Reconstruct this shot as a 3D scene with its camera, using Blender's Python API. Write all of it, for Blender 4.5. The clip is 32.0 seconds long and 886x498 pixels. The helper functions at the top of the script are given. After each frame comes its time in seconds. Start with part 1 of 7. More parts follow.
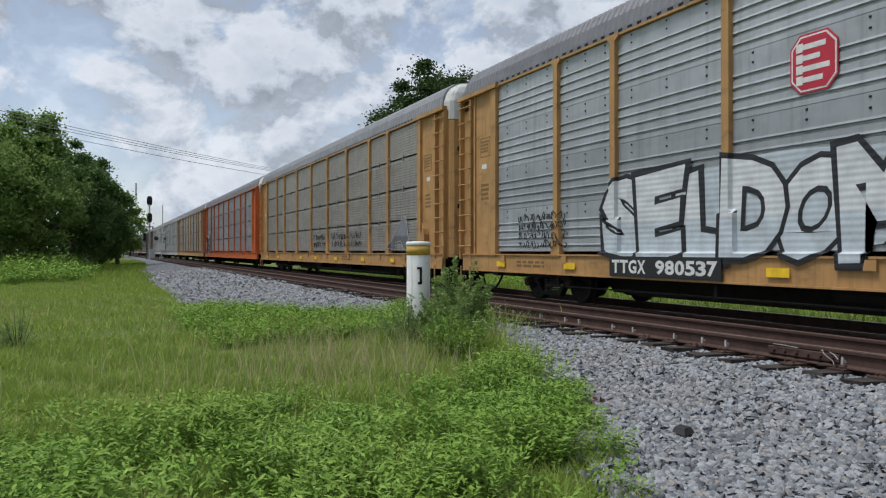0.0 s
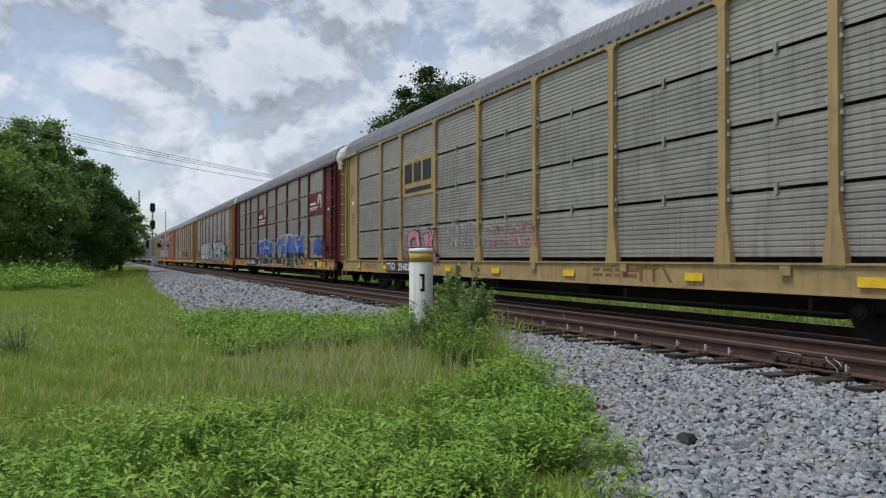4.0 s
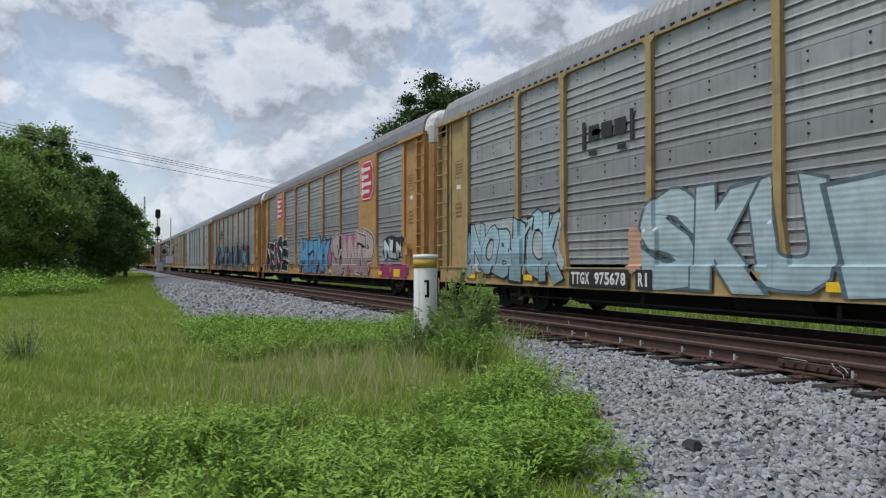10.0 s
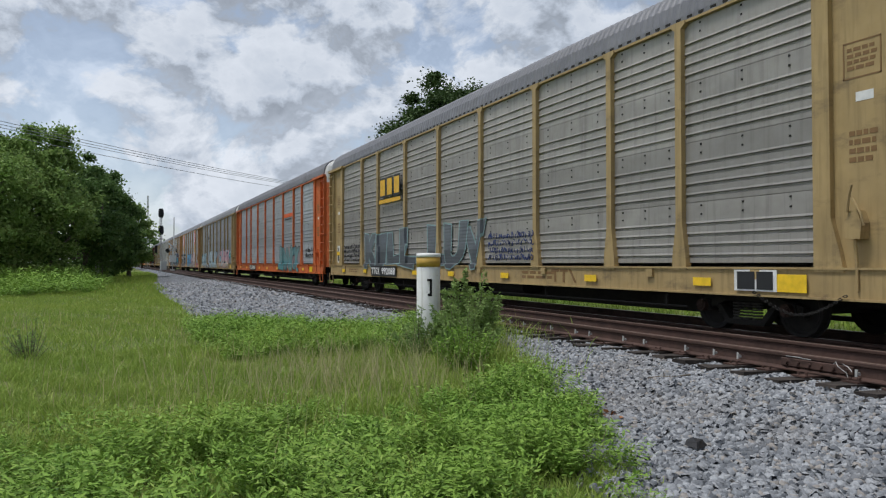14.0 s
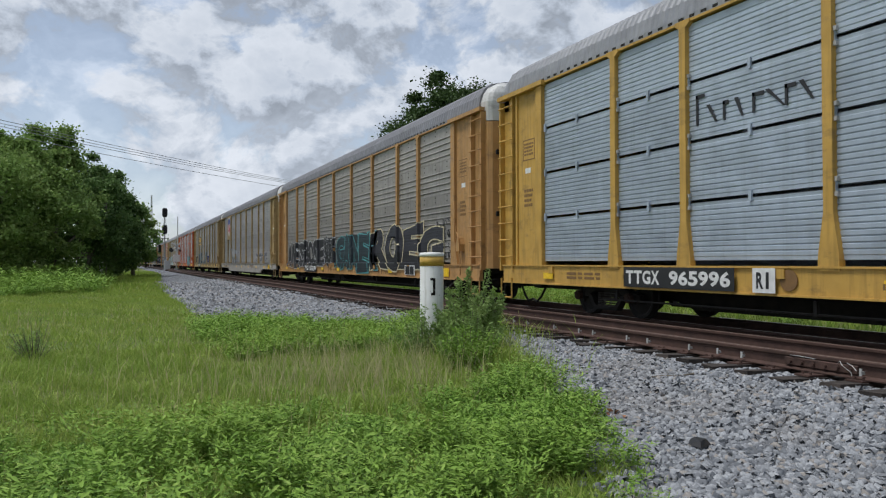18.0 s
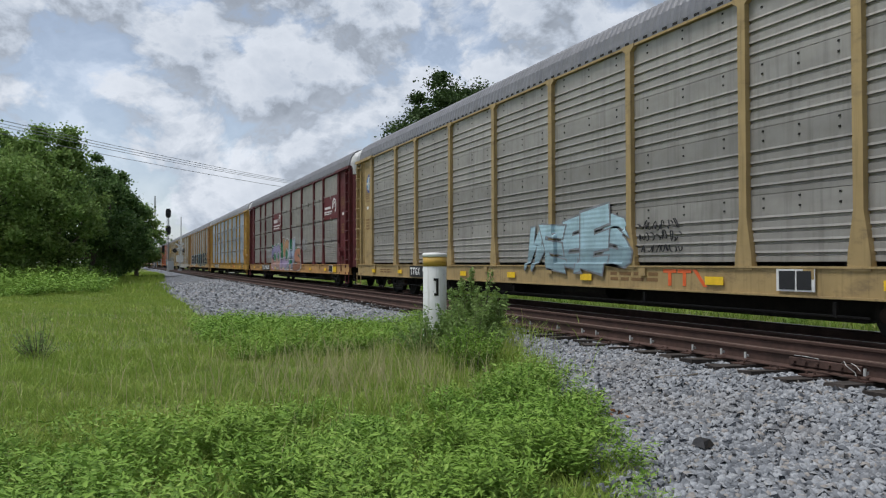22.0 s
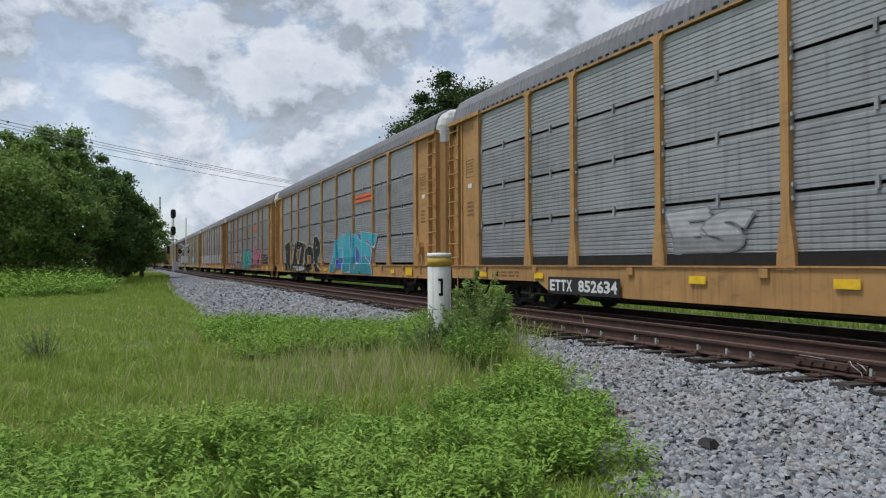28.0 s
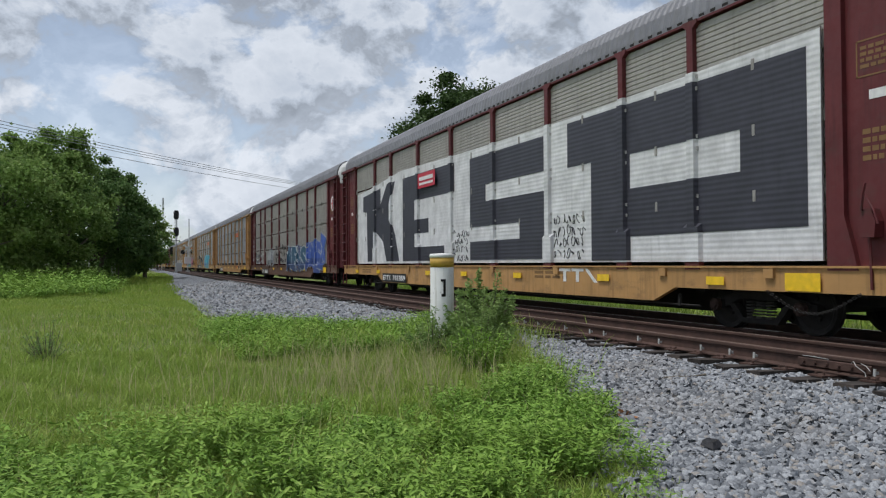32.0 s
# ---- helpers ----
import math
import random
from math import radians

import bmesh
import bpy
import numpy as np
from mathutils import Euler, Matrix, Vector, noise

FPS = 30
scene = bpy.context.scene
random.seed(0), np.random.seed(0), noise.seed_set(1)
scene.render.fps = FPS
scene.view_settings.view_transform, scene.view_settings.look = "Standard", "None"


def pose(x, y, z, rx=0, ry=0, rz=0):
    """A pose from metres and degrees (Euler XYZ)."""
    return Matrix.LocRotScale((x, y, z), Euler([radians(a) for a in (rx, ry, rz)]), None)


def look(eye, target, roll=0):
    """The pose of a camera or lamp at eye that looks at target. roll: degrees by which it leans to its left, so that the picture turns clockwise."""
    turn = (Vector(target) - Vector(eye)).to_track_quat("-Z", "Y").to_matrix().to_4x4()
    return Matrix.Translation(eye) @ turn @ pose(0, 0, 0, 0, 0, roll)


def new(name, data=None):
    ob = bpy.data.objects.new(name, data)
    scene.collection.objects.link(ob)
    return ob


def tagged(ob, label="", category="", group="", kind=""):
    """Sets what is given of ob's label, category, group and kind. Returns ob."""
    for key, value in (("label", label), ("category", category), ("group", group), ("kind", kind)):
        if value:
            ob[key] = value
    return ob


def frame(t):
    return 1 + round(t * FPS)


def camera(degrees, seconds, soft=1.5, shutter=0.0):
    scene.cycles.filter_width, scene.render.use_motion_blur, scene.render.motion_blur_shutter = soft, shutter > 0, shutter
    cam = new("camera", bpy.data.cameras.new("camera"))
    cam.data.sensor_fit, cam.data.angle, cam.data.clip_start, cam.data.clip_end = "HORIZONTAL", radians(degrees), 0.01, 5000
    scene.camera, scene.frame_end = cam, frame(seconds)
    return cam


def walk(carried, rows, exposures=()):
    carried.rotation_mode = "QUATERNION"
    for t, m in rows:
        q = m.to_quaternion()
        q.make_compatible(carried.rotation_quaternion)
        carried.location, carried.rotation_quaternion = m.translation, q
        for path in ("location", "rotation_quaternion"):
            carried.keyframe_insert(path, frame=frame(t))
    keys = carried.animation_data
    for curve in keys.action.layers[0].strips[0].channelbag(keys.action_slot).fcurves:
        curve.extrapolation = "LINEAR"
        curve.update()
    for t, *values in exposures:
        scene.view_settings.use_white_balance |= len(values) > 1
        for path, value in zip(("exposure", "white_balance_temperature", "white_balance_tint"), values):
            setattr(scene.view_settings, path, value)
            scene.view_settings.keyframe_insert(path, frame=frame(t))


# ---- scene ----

# ---- camera: held by hand at eye level, turning a little to the left ----
CAM_Z = 1.5
cam = camera(60.65, 32.0, 1.2)
TURNS = [(0, 24.033, 0.174, 0.011), (0.5, 24.019, 0.209, 0.027), (1, 23.988, 0.278, 0.038), (1.5, 23.962, 0.351, 0.037), (2, 23.932, 0.425, 0.041), (2.5, 23.908, 0.504, 0.042), (3, 23.877, 0.577, 0.035), (3.5, 23.864, 0.616, 0.025), (5.5, 23.733, 0.999, 0.005), (6, 23.716, 1.031, 0.024), (6.5, 23.687, 1.083, 0.027), (7, 23.660, 1.124, 0.027), (7.5, 23.635, 1.147, 0.023), (8, 23.609, 1.158, 0.025), (8.5, 23.578, 1.157, 0.022), (9, 23.548, 1.154, 0.009), (9.5, 23.519, 1.153, 0.005), (10, 23.499, 1.153, 0.004), (10.5, 23.470, 1.152, -0.003), (11, 23.446, 1.151, -0.006), (11.5, 23.409, 1.148, -0.020), (12, 23.389, 1.144, -0.021), (12.5, 23.357, 1.129, -0.028), (13, 23.334, 1.109, -0.039), (13.5, 23.300, 1.087, -0.048), (14, 23.278, 1.065, -0.057), (14.5, 23.263, 1.055, -0.062), (16.5, 23.100, 0.999, -0.058), (17, 23.089, 0.998, -0.071), (17.5, 23.060, 1.013, -0.084), (18, 23.030, 1.002, -0.095), (18.5, 22.994, 0.993, -0.099), (19, 22.968, 0.971, -0.109), (19.5, 22.944, 0.979, -0.114), (20, 22.917, 0.999, -0.120), (20.5, 22.885, 1.020, -0.120), (21, 22.854, 1.030, -0.127), (21.5, 22.823, 1.029, -0.129), (22, 22.798, 1.027, -0.146), (22.5, 22.762, 1.026, -0.159), (23, 22.738, 1.035, -0.172), (23.5, 22.708, 1.045, -0.183), (24, 22.687, 1.054, -0.196), (24.5, 22.658, 1.054, -0.210), (25, 22.632, 1.051, -0.219), (25.5, 22.616, 1.050, -0.222), (27.5, 22.474, 1.043, -0.225), (28, 22.461, 1.043, -0.231), (28.5, 22.433, 1.044, -0.244), (29, 22.409, 1.054, -0.254), (29.5, 22.380, 1.064, -0.265), (30, 22.351, 1.074, -0.276), (30.5, 22.326, 1.080, -0.284), (31, 22.299, 1.085, -0.295), (31.5, 22.274, 1.086, -0.301), (32, 22.257, 1.086, -0.310)]
walk(cam, [(t, pose(0, 0, CAM_Z, 90 + pitch, 0, -yaw) @ pose(0, 0, 0, 0, 0, roll)) for t, yaw, pitch, roll in TURNS])

# ---- plan, in metres: two tracks run along +y; the train keeps to the far one, the near one is empty and canted ----
TRACK_X, RAIL_Z, CAR_L, SPEED, GAP_0 = 10.13, 0.40, 28.24, 17.43, 18.23
SIDING_X, SIDING_Z, SIDING_CANT = 7.755, 0.455, 1.98
CAR_Z, WHEEL_R = 0.137, 0.40      # the cars' own zero height, and their small wheels
DROP = RAIL_Z - CAR_Z
BOGIE_Y = 9.9
SUN_EL, SUN_AZ = 68, -78      # degrees; azimuth from +y towards +x

# ---- sky and sun ----
world = bpy.data.worlds.new("sky")
scene.world = world
world.use_nodes = True
wn, wl = world.node_tree.nodes, world.node_tree.links
wn.clear()


def wnode(kind, **sets):
    n = wn.new(kind)
    for key, value in sets.items():
        if key in n.inputs:
            n.inputs[key].default_value = value
    return n


def wmath(op, a, b=None):
    n = wn.new("ShaderNodeMath")
    n.operation = op
    for i, v in enumerate((a, b)):
        if v is None:
            continue
        if isinstance(v, (int, float)):
            n.inputs[i].default_value = v
        else:
            wl.new(v, n.inputs[i])
    return n.outputs[0]


coord = wn.new("ShaderNodeTexCoord")
def cloud_depth(shift):
    """Thickness of the heaped clouds in a direction: broad masses with round billows on them."""
    at = wnode("ShaderNodeMapping", Location=(1.12, 0.71, 0.30 + shift), Scale=(1.0, 1.0, 1.35))
    wl.new(coord.outputs["Generated"], at.inputs[0])
    warp = wnode("ShaderNodeTexNoise", Scale=7.0, Detail=4.0, Roughness=0.5)
    wl.new(at.outputs[0], warp.inputs["Vector"])
    bent = wn.new("ShaderNodeVectorMath")
    bent.operation = "MULTIPLY_ADD"
    bent.inputs[1].default_value = (0.09, 0.09, 0.09)
    wl.new(warp.outputs["Color"], bent.inputs[0])
    wl.new(at.outputs[0], bent.inputs[2])
    mass = wnode("ShaderNodeTexNoise", Scale=3.9, Detail=8.0, Roughness=0.54)
    wl.new(at.outputs[0], mass.inputs["Vector"])
    heap = wn.new("ShaderNodeTexVoronoi")
    heap.feature = "SMOOTH_F1"
    for name, value in (("Scale", 8.0), ("Detail", 5.0), ("Roughness", 0.55), ("Lacunarity", 2.2), ("Smoothness", 0.3)):
        heap.inputs[name].default_value = value
    wl.new(bent.outputs[0], heap.inputs["Vector"])
    return wmath("SUBTRACT", wmath("ADD", wmath("MULTIPLY", mass.outputs[0], 1.1), 0.335), wmath("MULTIPLY", heap.outputs["Distance"], 0.38))


depth_here, depth_above = cloud_depth(0.0), cloud_depth(0.045)
split = wn.new("ShaderNodeSeparateXYZ")
wl.new(coord.outputs["Generated"], split.inputs[0])
sky = wn.new("ShaderNodeTexSky")
sky.sky_type, sky.sun_disc = "NISHITA", False
sky.sun_elevation, sky.sun_rotation = radians(SUN_EL), radians(SUN_AZ)
blue = wn.new("ShaderNodeBackground")
blue.inputs[1].default_value = 0.13
wl.new(sky.outputs[0], blue.inputs[0])
# thick cores are grey, thin parts white, and the sides towards the light are brighter
lit = wn.new("ShaderNodeMapRange")
for i, value in enumerate((-0.075, 0.10, -0.18, 0.22)):
    lit.inputs[i + 1].default_value = value
wl.new(wmath("SUBTRACT", depth_here, depth_above), lit.inputs[0])
thin = wmath("SUBTRACT", wmath("SUBTRACT", 1.135, wmath("MULTIPLY", depth_here, 0.80)), wmath("MULTIPLY", wmath("MAXIMUM", split.outputs[2], 0.0), 0.68))
tone = wmath("ADD", thin, lit.outputs[0])
ramp = wn.new("ShaderNodeValToRGB")
ramp.color_ramp.elements[0].position, ramp.color_ramp.elements[0].color = 0.22, (0.225, 0.25, 0.29, 1)
ramp.color_ramp.elements[1].position, ramp.color_ramp.elements[1].color = 0.92, (0.80, 0.83, 0.88, 1)
for at, shade in ((0.42, (0.39, 0.43, 0.49, 1)), (0.58, (0.535, 0.585, 0.66, 1)), (0.72, (0.645, 0.685, 0.745, 1))):
    ramp.color_ramp.elements.new(at).color = shade
wl.new(tone, ramp.inputs[0])
cloud = wn.new("ShaderNodeBackground")
wl.new(ramp.outputs[0], cloud.inputs[0])
cloud.inputs[1].default_value = 1.0
cover = wn.new("ShaderNodeMapRange")
cover.inputs[1].default_value, cover.inputs[2].default_value = 0.36, 0.45
cover.inputs[3].default_value, cover.inputs[4].default_value = 0.58, 1.0
wl.new(depth_here, cover.inputs[0])
mixed = wn.new("ShaderNodeMixShader")
wl.new(cover.outputs[0], mixed.inputs[0])
wl.new(blue.outputs[0], mixed.inputs[1])
wl.new(cloud.outputs[0], mixed.inputs[2])
wout = wn.new("ShaderNodeOutputWorld")
wl.new(mixed.outputs[0], wout.inputs[0])

sun_data = bpy.data.lights.new("sun", "SUN")
sun_data.energy, sun_data.angle, sun_data.color = 2.9, radians(16), (1.0, 0.97, 0.93)
sun = new("sun", sun_data)
sun_dir = Vector((math.sin(radians(SUN_AZ)) * math.cos(radians(SUN_EL)), math.cos(radians(SUN_AZ)) * math.cos(radians(SUN_EL)), math.sin(radians(SUN_EL))))
sun.matrix_world = look(sun_dir * 60, (0, 0, 0))
scene.view_settings.exposure = 0.0
scene.view_settings.use_white_balance = True
scene.view_settings.white_balance_temperature = 6280

# ---- materials ----


class Nodes:
    """A small hand for building node materials."""

    def __init__(self, name, rough=0.7, metal=0.0, spec=0.5):
        self.m = bpy.data.materials.new(name)
        self.m.use_nodes = True
        self.n, self.l = self.m.node_tree.nodes, self.m.node_tree.links
        self.b = self.n["Principled BSDF"]
        self.b.inputs["Roughness"].default_value = rough
        self.b.inputs["Metallic"].default_value = metal
        self.b.inputs["Specular IOR Level"].default_value = spec
        self.tc = self.n.new("ShaderNodeTexCoord")
        self.info = self.n.new("ShaderNodeObjectInfo")

    def put(self, value, socket):
        if isinstance(value, (int, float)):
            socket.default_value = value
        elif isinstance(value, tuple):
            socket.default_value = (*value, 1) if len(value) == 3 and socket.type == "RGBA" else value
        else:
            self.l.new(value, socket)

    def place(self, scale=(1, 1, 1), world=False, shift=True):
        """Object coordinates, stretched, and shifted by the object's own chance."""
        mp = self.n.new("ShaderNodeMapping")
        self.put(tuple(scale), mp.inputs["Scale"])
        if world:
            geo = self.n.new("ShaderNodeNewGeometry")
            self.l.new(geo.outputs["Position"], mp.inputs[0])
        else:
            self.l.new(self.tc.outputs["Object"], mp.inputs[0])
            if shift:
                self.l.new(self.math("MULTIPLY", self.info.outputs["Random"], 57.0), mp.inputs["Location"])
        return mp.outputs[0]

    def math(self, op, a, b=0.0, clamp=False):
        n = self.n.new("ShaderNodeMath")
        n.operation, n.use_clamp = op, clamp
        self.put(a, n.inputs[0]), self.put(b, n.inputs[1])
        return n.outputs[0]

    def noise(self, vec, scale=1.0, detail=4.0, rough=0.55):
        n = self.n.new("ShaderNodeTexNoise")
        n.inputs["Scale"].default_value, n.inputs["Detail"].default_value, n.inputs["Roughness"].default_value = scale, detail, rough
        self.l.new(vec, n.inputs["Vector"])
        return n.outputs[0]

    def ramp(self, v, lo, hi, a=0.0, b=1.0):
        n = self.n.new("ShaderNodeMapRange")
        self.put(v, n.inputs[0])
        for i, x in enumerate((lo, hi, a, b)):
            n.inputs[i + 1].default_value = x
        return n.outputs[0]

    def mix(self, fac, a, b, blend="MIX"):
        n = self.n.new("ShaderNodeMix")
        n.data_type, n.blend_type = "RGBA", blend
        self.put(fac, n.inputs[0]), self.put(a, n.inputs[6]), self.put(b, n.inputs[7])
        return n.outputs[2]

    def bump(self, height, strength=0.3, dist=0.01):
        n = self.n.new("ShaderNodeBump")
        n.inputs["Strength"].default_value, n.inputs["Distance"].default_value = strength, dist
        self.l.new(height, n.inputs["Height"])
        self.l.new(n.outputs[0], self.b.inputs["Normal"])

    def color(self, v):
        self.put(v, self.b.inputs["Base Color"])
        return self


def dim(c, k):
    return tuple(x * k for x in c)


def painted(name, col, rust=0.25, rough=0.55, streak=True):
    """Weathered paint: faded patches, vertical grime streaks and rusty specks."""
    k = Nodes(name, rough)
    v = k.place((1, 1, 1))
    s = k.place((7, 7, 0.5)) if streak else k.place((2, 2, 2))
    base = k.mix(k.ramp(k.noise(v, 1.7, 6), 0.35, 0.7), dim(col, 0.86), dim(col, 1.1))
    base = k.mix(k.ramp(k.noise(s, 1.6, 5), 0.50, 0.78, 0, 0.62), base, dim(col, 0.38))
    base = k.mix(k.ramp(k.noise(k.place((0.7, 0.7, 1.6)), 2.2, 7, 0.68), 0.55, 0.72, 0, 0.5), base, (0.06, 0.045, 0.035))
    base = k.mix(k.ramp(k.noise(v, 14, 6, 0.7), 0.66, 0.74, 0, rust), base, (0.10, 0.045, 0.02))
    k.color(base)
    k.put(k.ramp(k.noise(v, 6, 4), 0.3, 0.7, rough - 0.1, min(rough + 0.2, 1)), k.b.inputs["Roughness"])
    k.bump(k.noise(v, 30, 5), 0.12, 0.004)
    return k.m


def galvanised(name, col, dark=0.5, holes=0.5):
    """Perforated galvanised sheet: dull spangle, dirt streaks, rows of small holes; each sheet a shade of its own."""
    k = Nodes(name, 0.5, 0.35)
    v = k.place((1, 1, 1))
    s = k.place((6, 6, 0.35))
    b = k.place((0.4, 0.4, 2.6))
    base = k.mix(k.ramp(k.noise(v, 2.2, 7, 0.62), 0.3, 0.72), dim(col, 0.8), dim(col, 1.13))
    base = k.mix(k.ramp(k.noise(b, 1.0, 3), 0.46, 0.6, 0, 0.35), base, dim(col, 1.3))
    base = k.mix(k.ramp(k.noise(s, 1.5, 6), 0.5, 0.78, 0, dark), base, (0.10, 0.095, 0.085))
    base = k.mix(k.ramp(k.info.outputs["Random"], 0, 1, 0, 0.26), base, dim(col, 0.55))
    # each of the sheets that make up a bay has aged in its own way
    geo = k.n.new("ShaderNodeNewGeometry")
    base = k.mix(k.ramp(geo.outputs["Random Per Island"], 0.45, 1.0, 0, 0.42), base, dim(col, 0.52))
    base = k.mix(k.ramp(geo.outputs["Random Per Island"], 0.4, 0.0, 0, 0.4), base, dim(col, 1.35))
    # rows of holes, some of them weeping
    grid = k.n.new("ShaderNodeTexVoronoi")
    grid.inputs["Scale"].default_value, grid.inputs["Randomness"].default_value = 1.0, 0.12
    k.l.new(k.place((1, 14, 9), shift=False), grid.inputs["Vector"])
    spots = k.ramp(grid.outputs["Distance"], 0.20, 0.29, 1, 0)
    patch = k.ramp(k.noise(k.place((1, 0.8, 1.6)), 1.3, 3), 0.36, 0.5, 0, holes)
    base = k.mix(k.math("MULTIPLY", spots, patch), base, (0.035, 0.035, 0.035))
    k.color(base)
    k.put(k.ramp(k.noise(v, 5, 4), 0.3, 0.7, 0.38, 0.7), k.b.inputs["Roughness"])
    k.bump(k.noise(v, 22, 5), 0.1, 0.004)
    return k.m


def sprayed(name, col, rough=0.5):
    """Spray paint on ribbed sheet: uneven coats; the ribs show through as relief."""
    k = Nodes(name, rough)
    v = k.place((1, 1, 1), shift=False)
    base = k.mix(k.ramp(k.noise(v, 2.5, 6, 0.65), 0.35, 0.7), dim(col, 0.78), tuple(min(1, x * 1.12) for x in col))
    base = k.mix(k.ramp(k.noise(k.place((5, 5, 0.5)), 1.8, 5), 0.58, 0.8, 0, 0.4), base, dim(col, 0.45))
    k.color(base)
    wave = k.n.new("ShaderNodeTexWave")
    wave.bands_direction = "Z"
    wave.inputs["Scale"].default_value = 3.4
    k.l.new(v, wave.inputs["Vector"])
    k.bump(wave.outputs[1], 0.12, 0.03)
    return k.m


def leafy(name, a, b, c, rough=0.55, trans=0.25):
    """Leaves and blades: each island its own green, a little light through."""
    k = Nodes(name, rough, 0, 0.12)
    geo = k.n.new("ShaderNodeNewGeometry")
    r = geo.outputs["Random Per Island"]
    pick = k.mix(k.ramp(r, 0.0, 0.6), a, b)
    pick = k.mix(k.ramp(r, 0.82, 1.0, 0, 0.8), pick, c)
    w = k.place((1, 1, 1), world=True)
    pick = k.mix(k.ramp(k.noise(w, 0.55, 5), 0.42, 0.66, 0, 0.45), pick, (b[0] * 0.72, b[1] * 0.85, b[2] * 0.7))
    pick = k.mix(k.ramp(k.noise(w, 0.23, 4), 0.5, 0.7, 0, 0.4), pick, (b[0] * 1.25, b[1] * 1.08, b[2] * 1.1))
    k.color(pick)
    k.b.inputs["Subsurface Weight"].default_value = 0.0
    tr = k.n.new("ShaderNodeBsdfTranslucent")
    k.l.new(pick, tr.inputs[0])
    mx = k.n.new("ShaderNodeMixShader")
    mx.inputs[0].default_value = trans
    k.l.new(k.b.outputs[0], mx.inputs[1]), k.l.new(tr.outputs[0], mx.inputs[2])
    k.l.new(mx.outputs[0], k.n["Material Output"].inputs[0])
    return k.m


def rusty(name, a, b, rough=0.85, metal=0.2):
    k = Nodes(name, rough, metal)
    v = k.place((1, 1, 1))
    base = k.mix(k.ramp(k.noise(v, 5, 7, 0.65), 0.3, 0.7), a, b)
    base = k.mix(k.ramp(k.noise(v, 38, 5), 0.55, 0.75, 0, 0.5), base, dim(a, 0.5))
    k.color(base)
    k.bump(k.noise(v, 60, 5), 0.35, 0.006)
    return k.m


def earth(name):
    """Soil and low turf between the blades, gravelly near the track."""
    k = Nodes(name, 0.95, 0, 0.2)
    w = k.place((1, 1, 1), world=True)
    n1, n2, n3 = k.noise(w, 0.35, 6), k.noise(w, 3.0, 7, 0.65), k.noise(w, 40, 5, 0.7)
    base = k.mix(k.ramp(n1, 0.35, 0.65), (0.14, 0.20, 0.045), (0.22, 0.25, 0.08))
    base = k.mix(k.ramp(n2, 0.5, 0.75, 0, 0.55), base, (0.14, 0.13, 0.05))
    base = k.mix(k.ramp(n3, 0.35, 0.7, 0, 0.6), base, (0.045, 0.07, 0.018))
    k.color(base)
    k.bump(n3, 0.8, 0.03)
    return k.m


def stony(name, a, b, c, world=False):
    k = Nodes(name, 0.85, 0, 0.35)
    v = k.place((1, 1, 1), world=True)
    geo = k.n.new("ShaderNodeNewGeometry")
    base = k.mix(k.ramp(geo.outputs["Random Per Island"], 0.0, 1.0), a, b)
    base = k.mix(k.ramp(geo.outputs["Random Per Island"], 0.90, 0.93, 0, 0.6), base, c)
    base = k.mix(k.ramp(k.noise(v, 45, 6, 0.7), 0.4, 0.7, 0, 0.5), base, dim(a, 0.55))
    base = k.mix(k.ramp(k.noise(v, 0.7, 5), 0.5, 0.75, 0, 0.3), base, dim(c, 0.8))
    k.color(base)
    k.bump(k.noise(v, 70, 5), 0.5, 0.006)
    return k.m


def gravel_bed(name):
    """Small crushed stone under and between the modelled stones."""
    k = Nodes(name, 0.9, 0, 0.3)
    w = k.place((1, 1, 1), world=True)
    cell = k.n.new("ShaderNodeTexVoronoi")
    cell.inputs["Scale"].default_value = 17.0
    k.l.new(w, cell.inputs["Vector"])
    tone = k.n.new("ShaderNodeSeparateColor")
    k.l.new(cell.outputs["Color"], tone.inputs[0])
    base = k.mix(tone.outputs[0], (0.10, 0.11, 0.126), (0.30, 0.32, 0.35))
    # shade in the gaps between the small stones, put into their colour
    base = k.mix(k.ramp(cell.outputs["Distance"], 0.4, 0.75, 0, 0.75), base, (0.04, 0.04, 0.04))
    base = k.mix(k.ramp(k.noise(w, 0.5, 5), 0.5, 0.72, 0, 0.35), base, (0.19, 0.18, 0.14))
    # rust and brake dust between and beside the rails
    split_at = k.n.new("ShaderNodeSeparateXYZ")
    k.l.new(w, split_at.inputs[0])
    off = k.math("ABSOLUTE", k.math("SUBTRACT", split_at.outputs[0], (TRACK_X + SIDING_X) / 2))
    off = k.math("ADD", off, k.ramp(k.noise(w, 2.0, 4), 0.3, 0.7, -0.25, 0.25))
    base = k.mix(k.ramp(off, 2.25, 2.7, 0.85, 0), base, (0.06, 0.042, 0.033))
    k.color(base)
    k.bump(k.ramp(cell.outputs["Distance"], 0.0, 0.8, 1, 0), 0.9, 0.03)
    return k.m


def plain(name, col, rough=0.5, metal=0.0, var=0.15, scale=8.0):
    k = Nodes(name, rough, metal)
    v = k.place((1, 1, 1))
    k.color(k.mix(k.ramp(k.noise(v, scale, 6), 0.3, 0.72), dim(col, 1 - var), tuple(min(1.0, x * (1 + var)) for x in col)))
    k.bump(k.noise(v, scale * 5, 4), 0.1, 0.003)
    return k.m


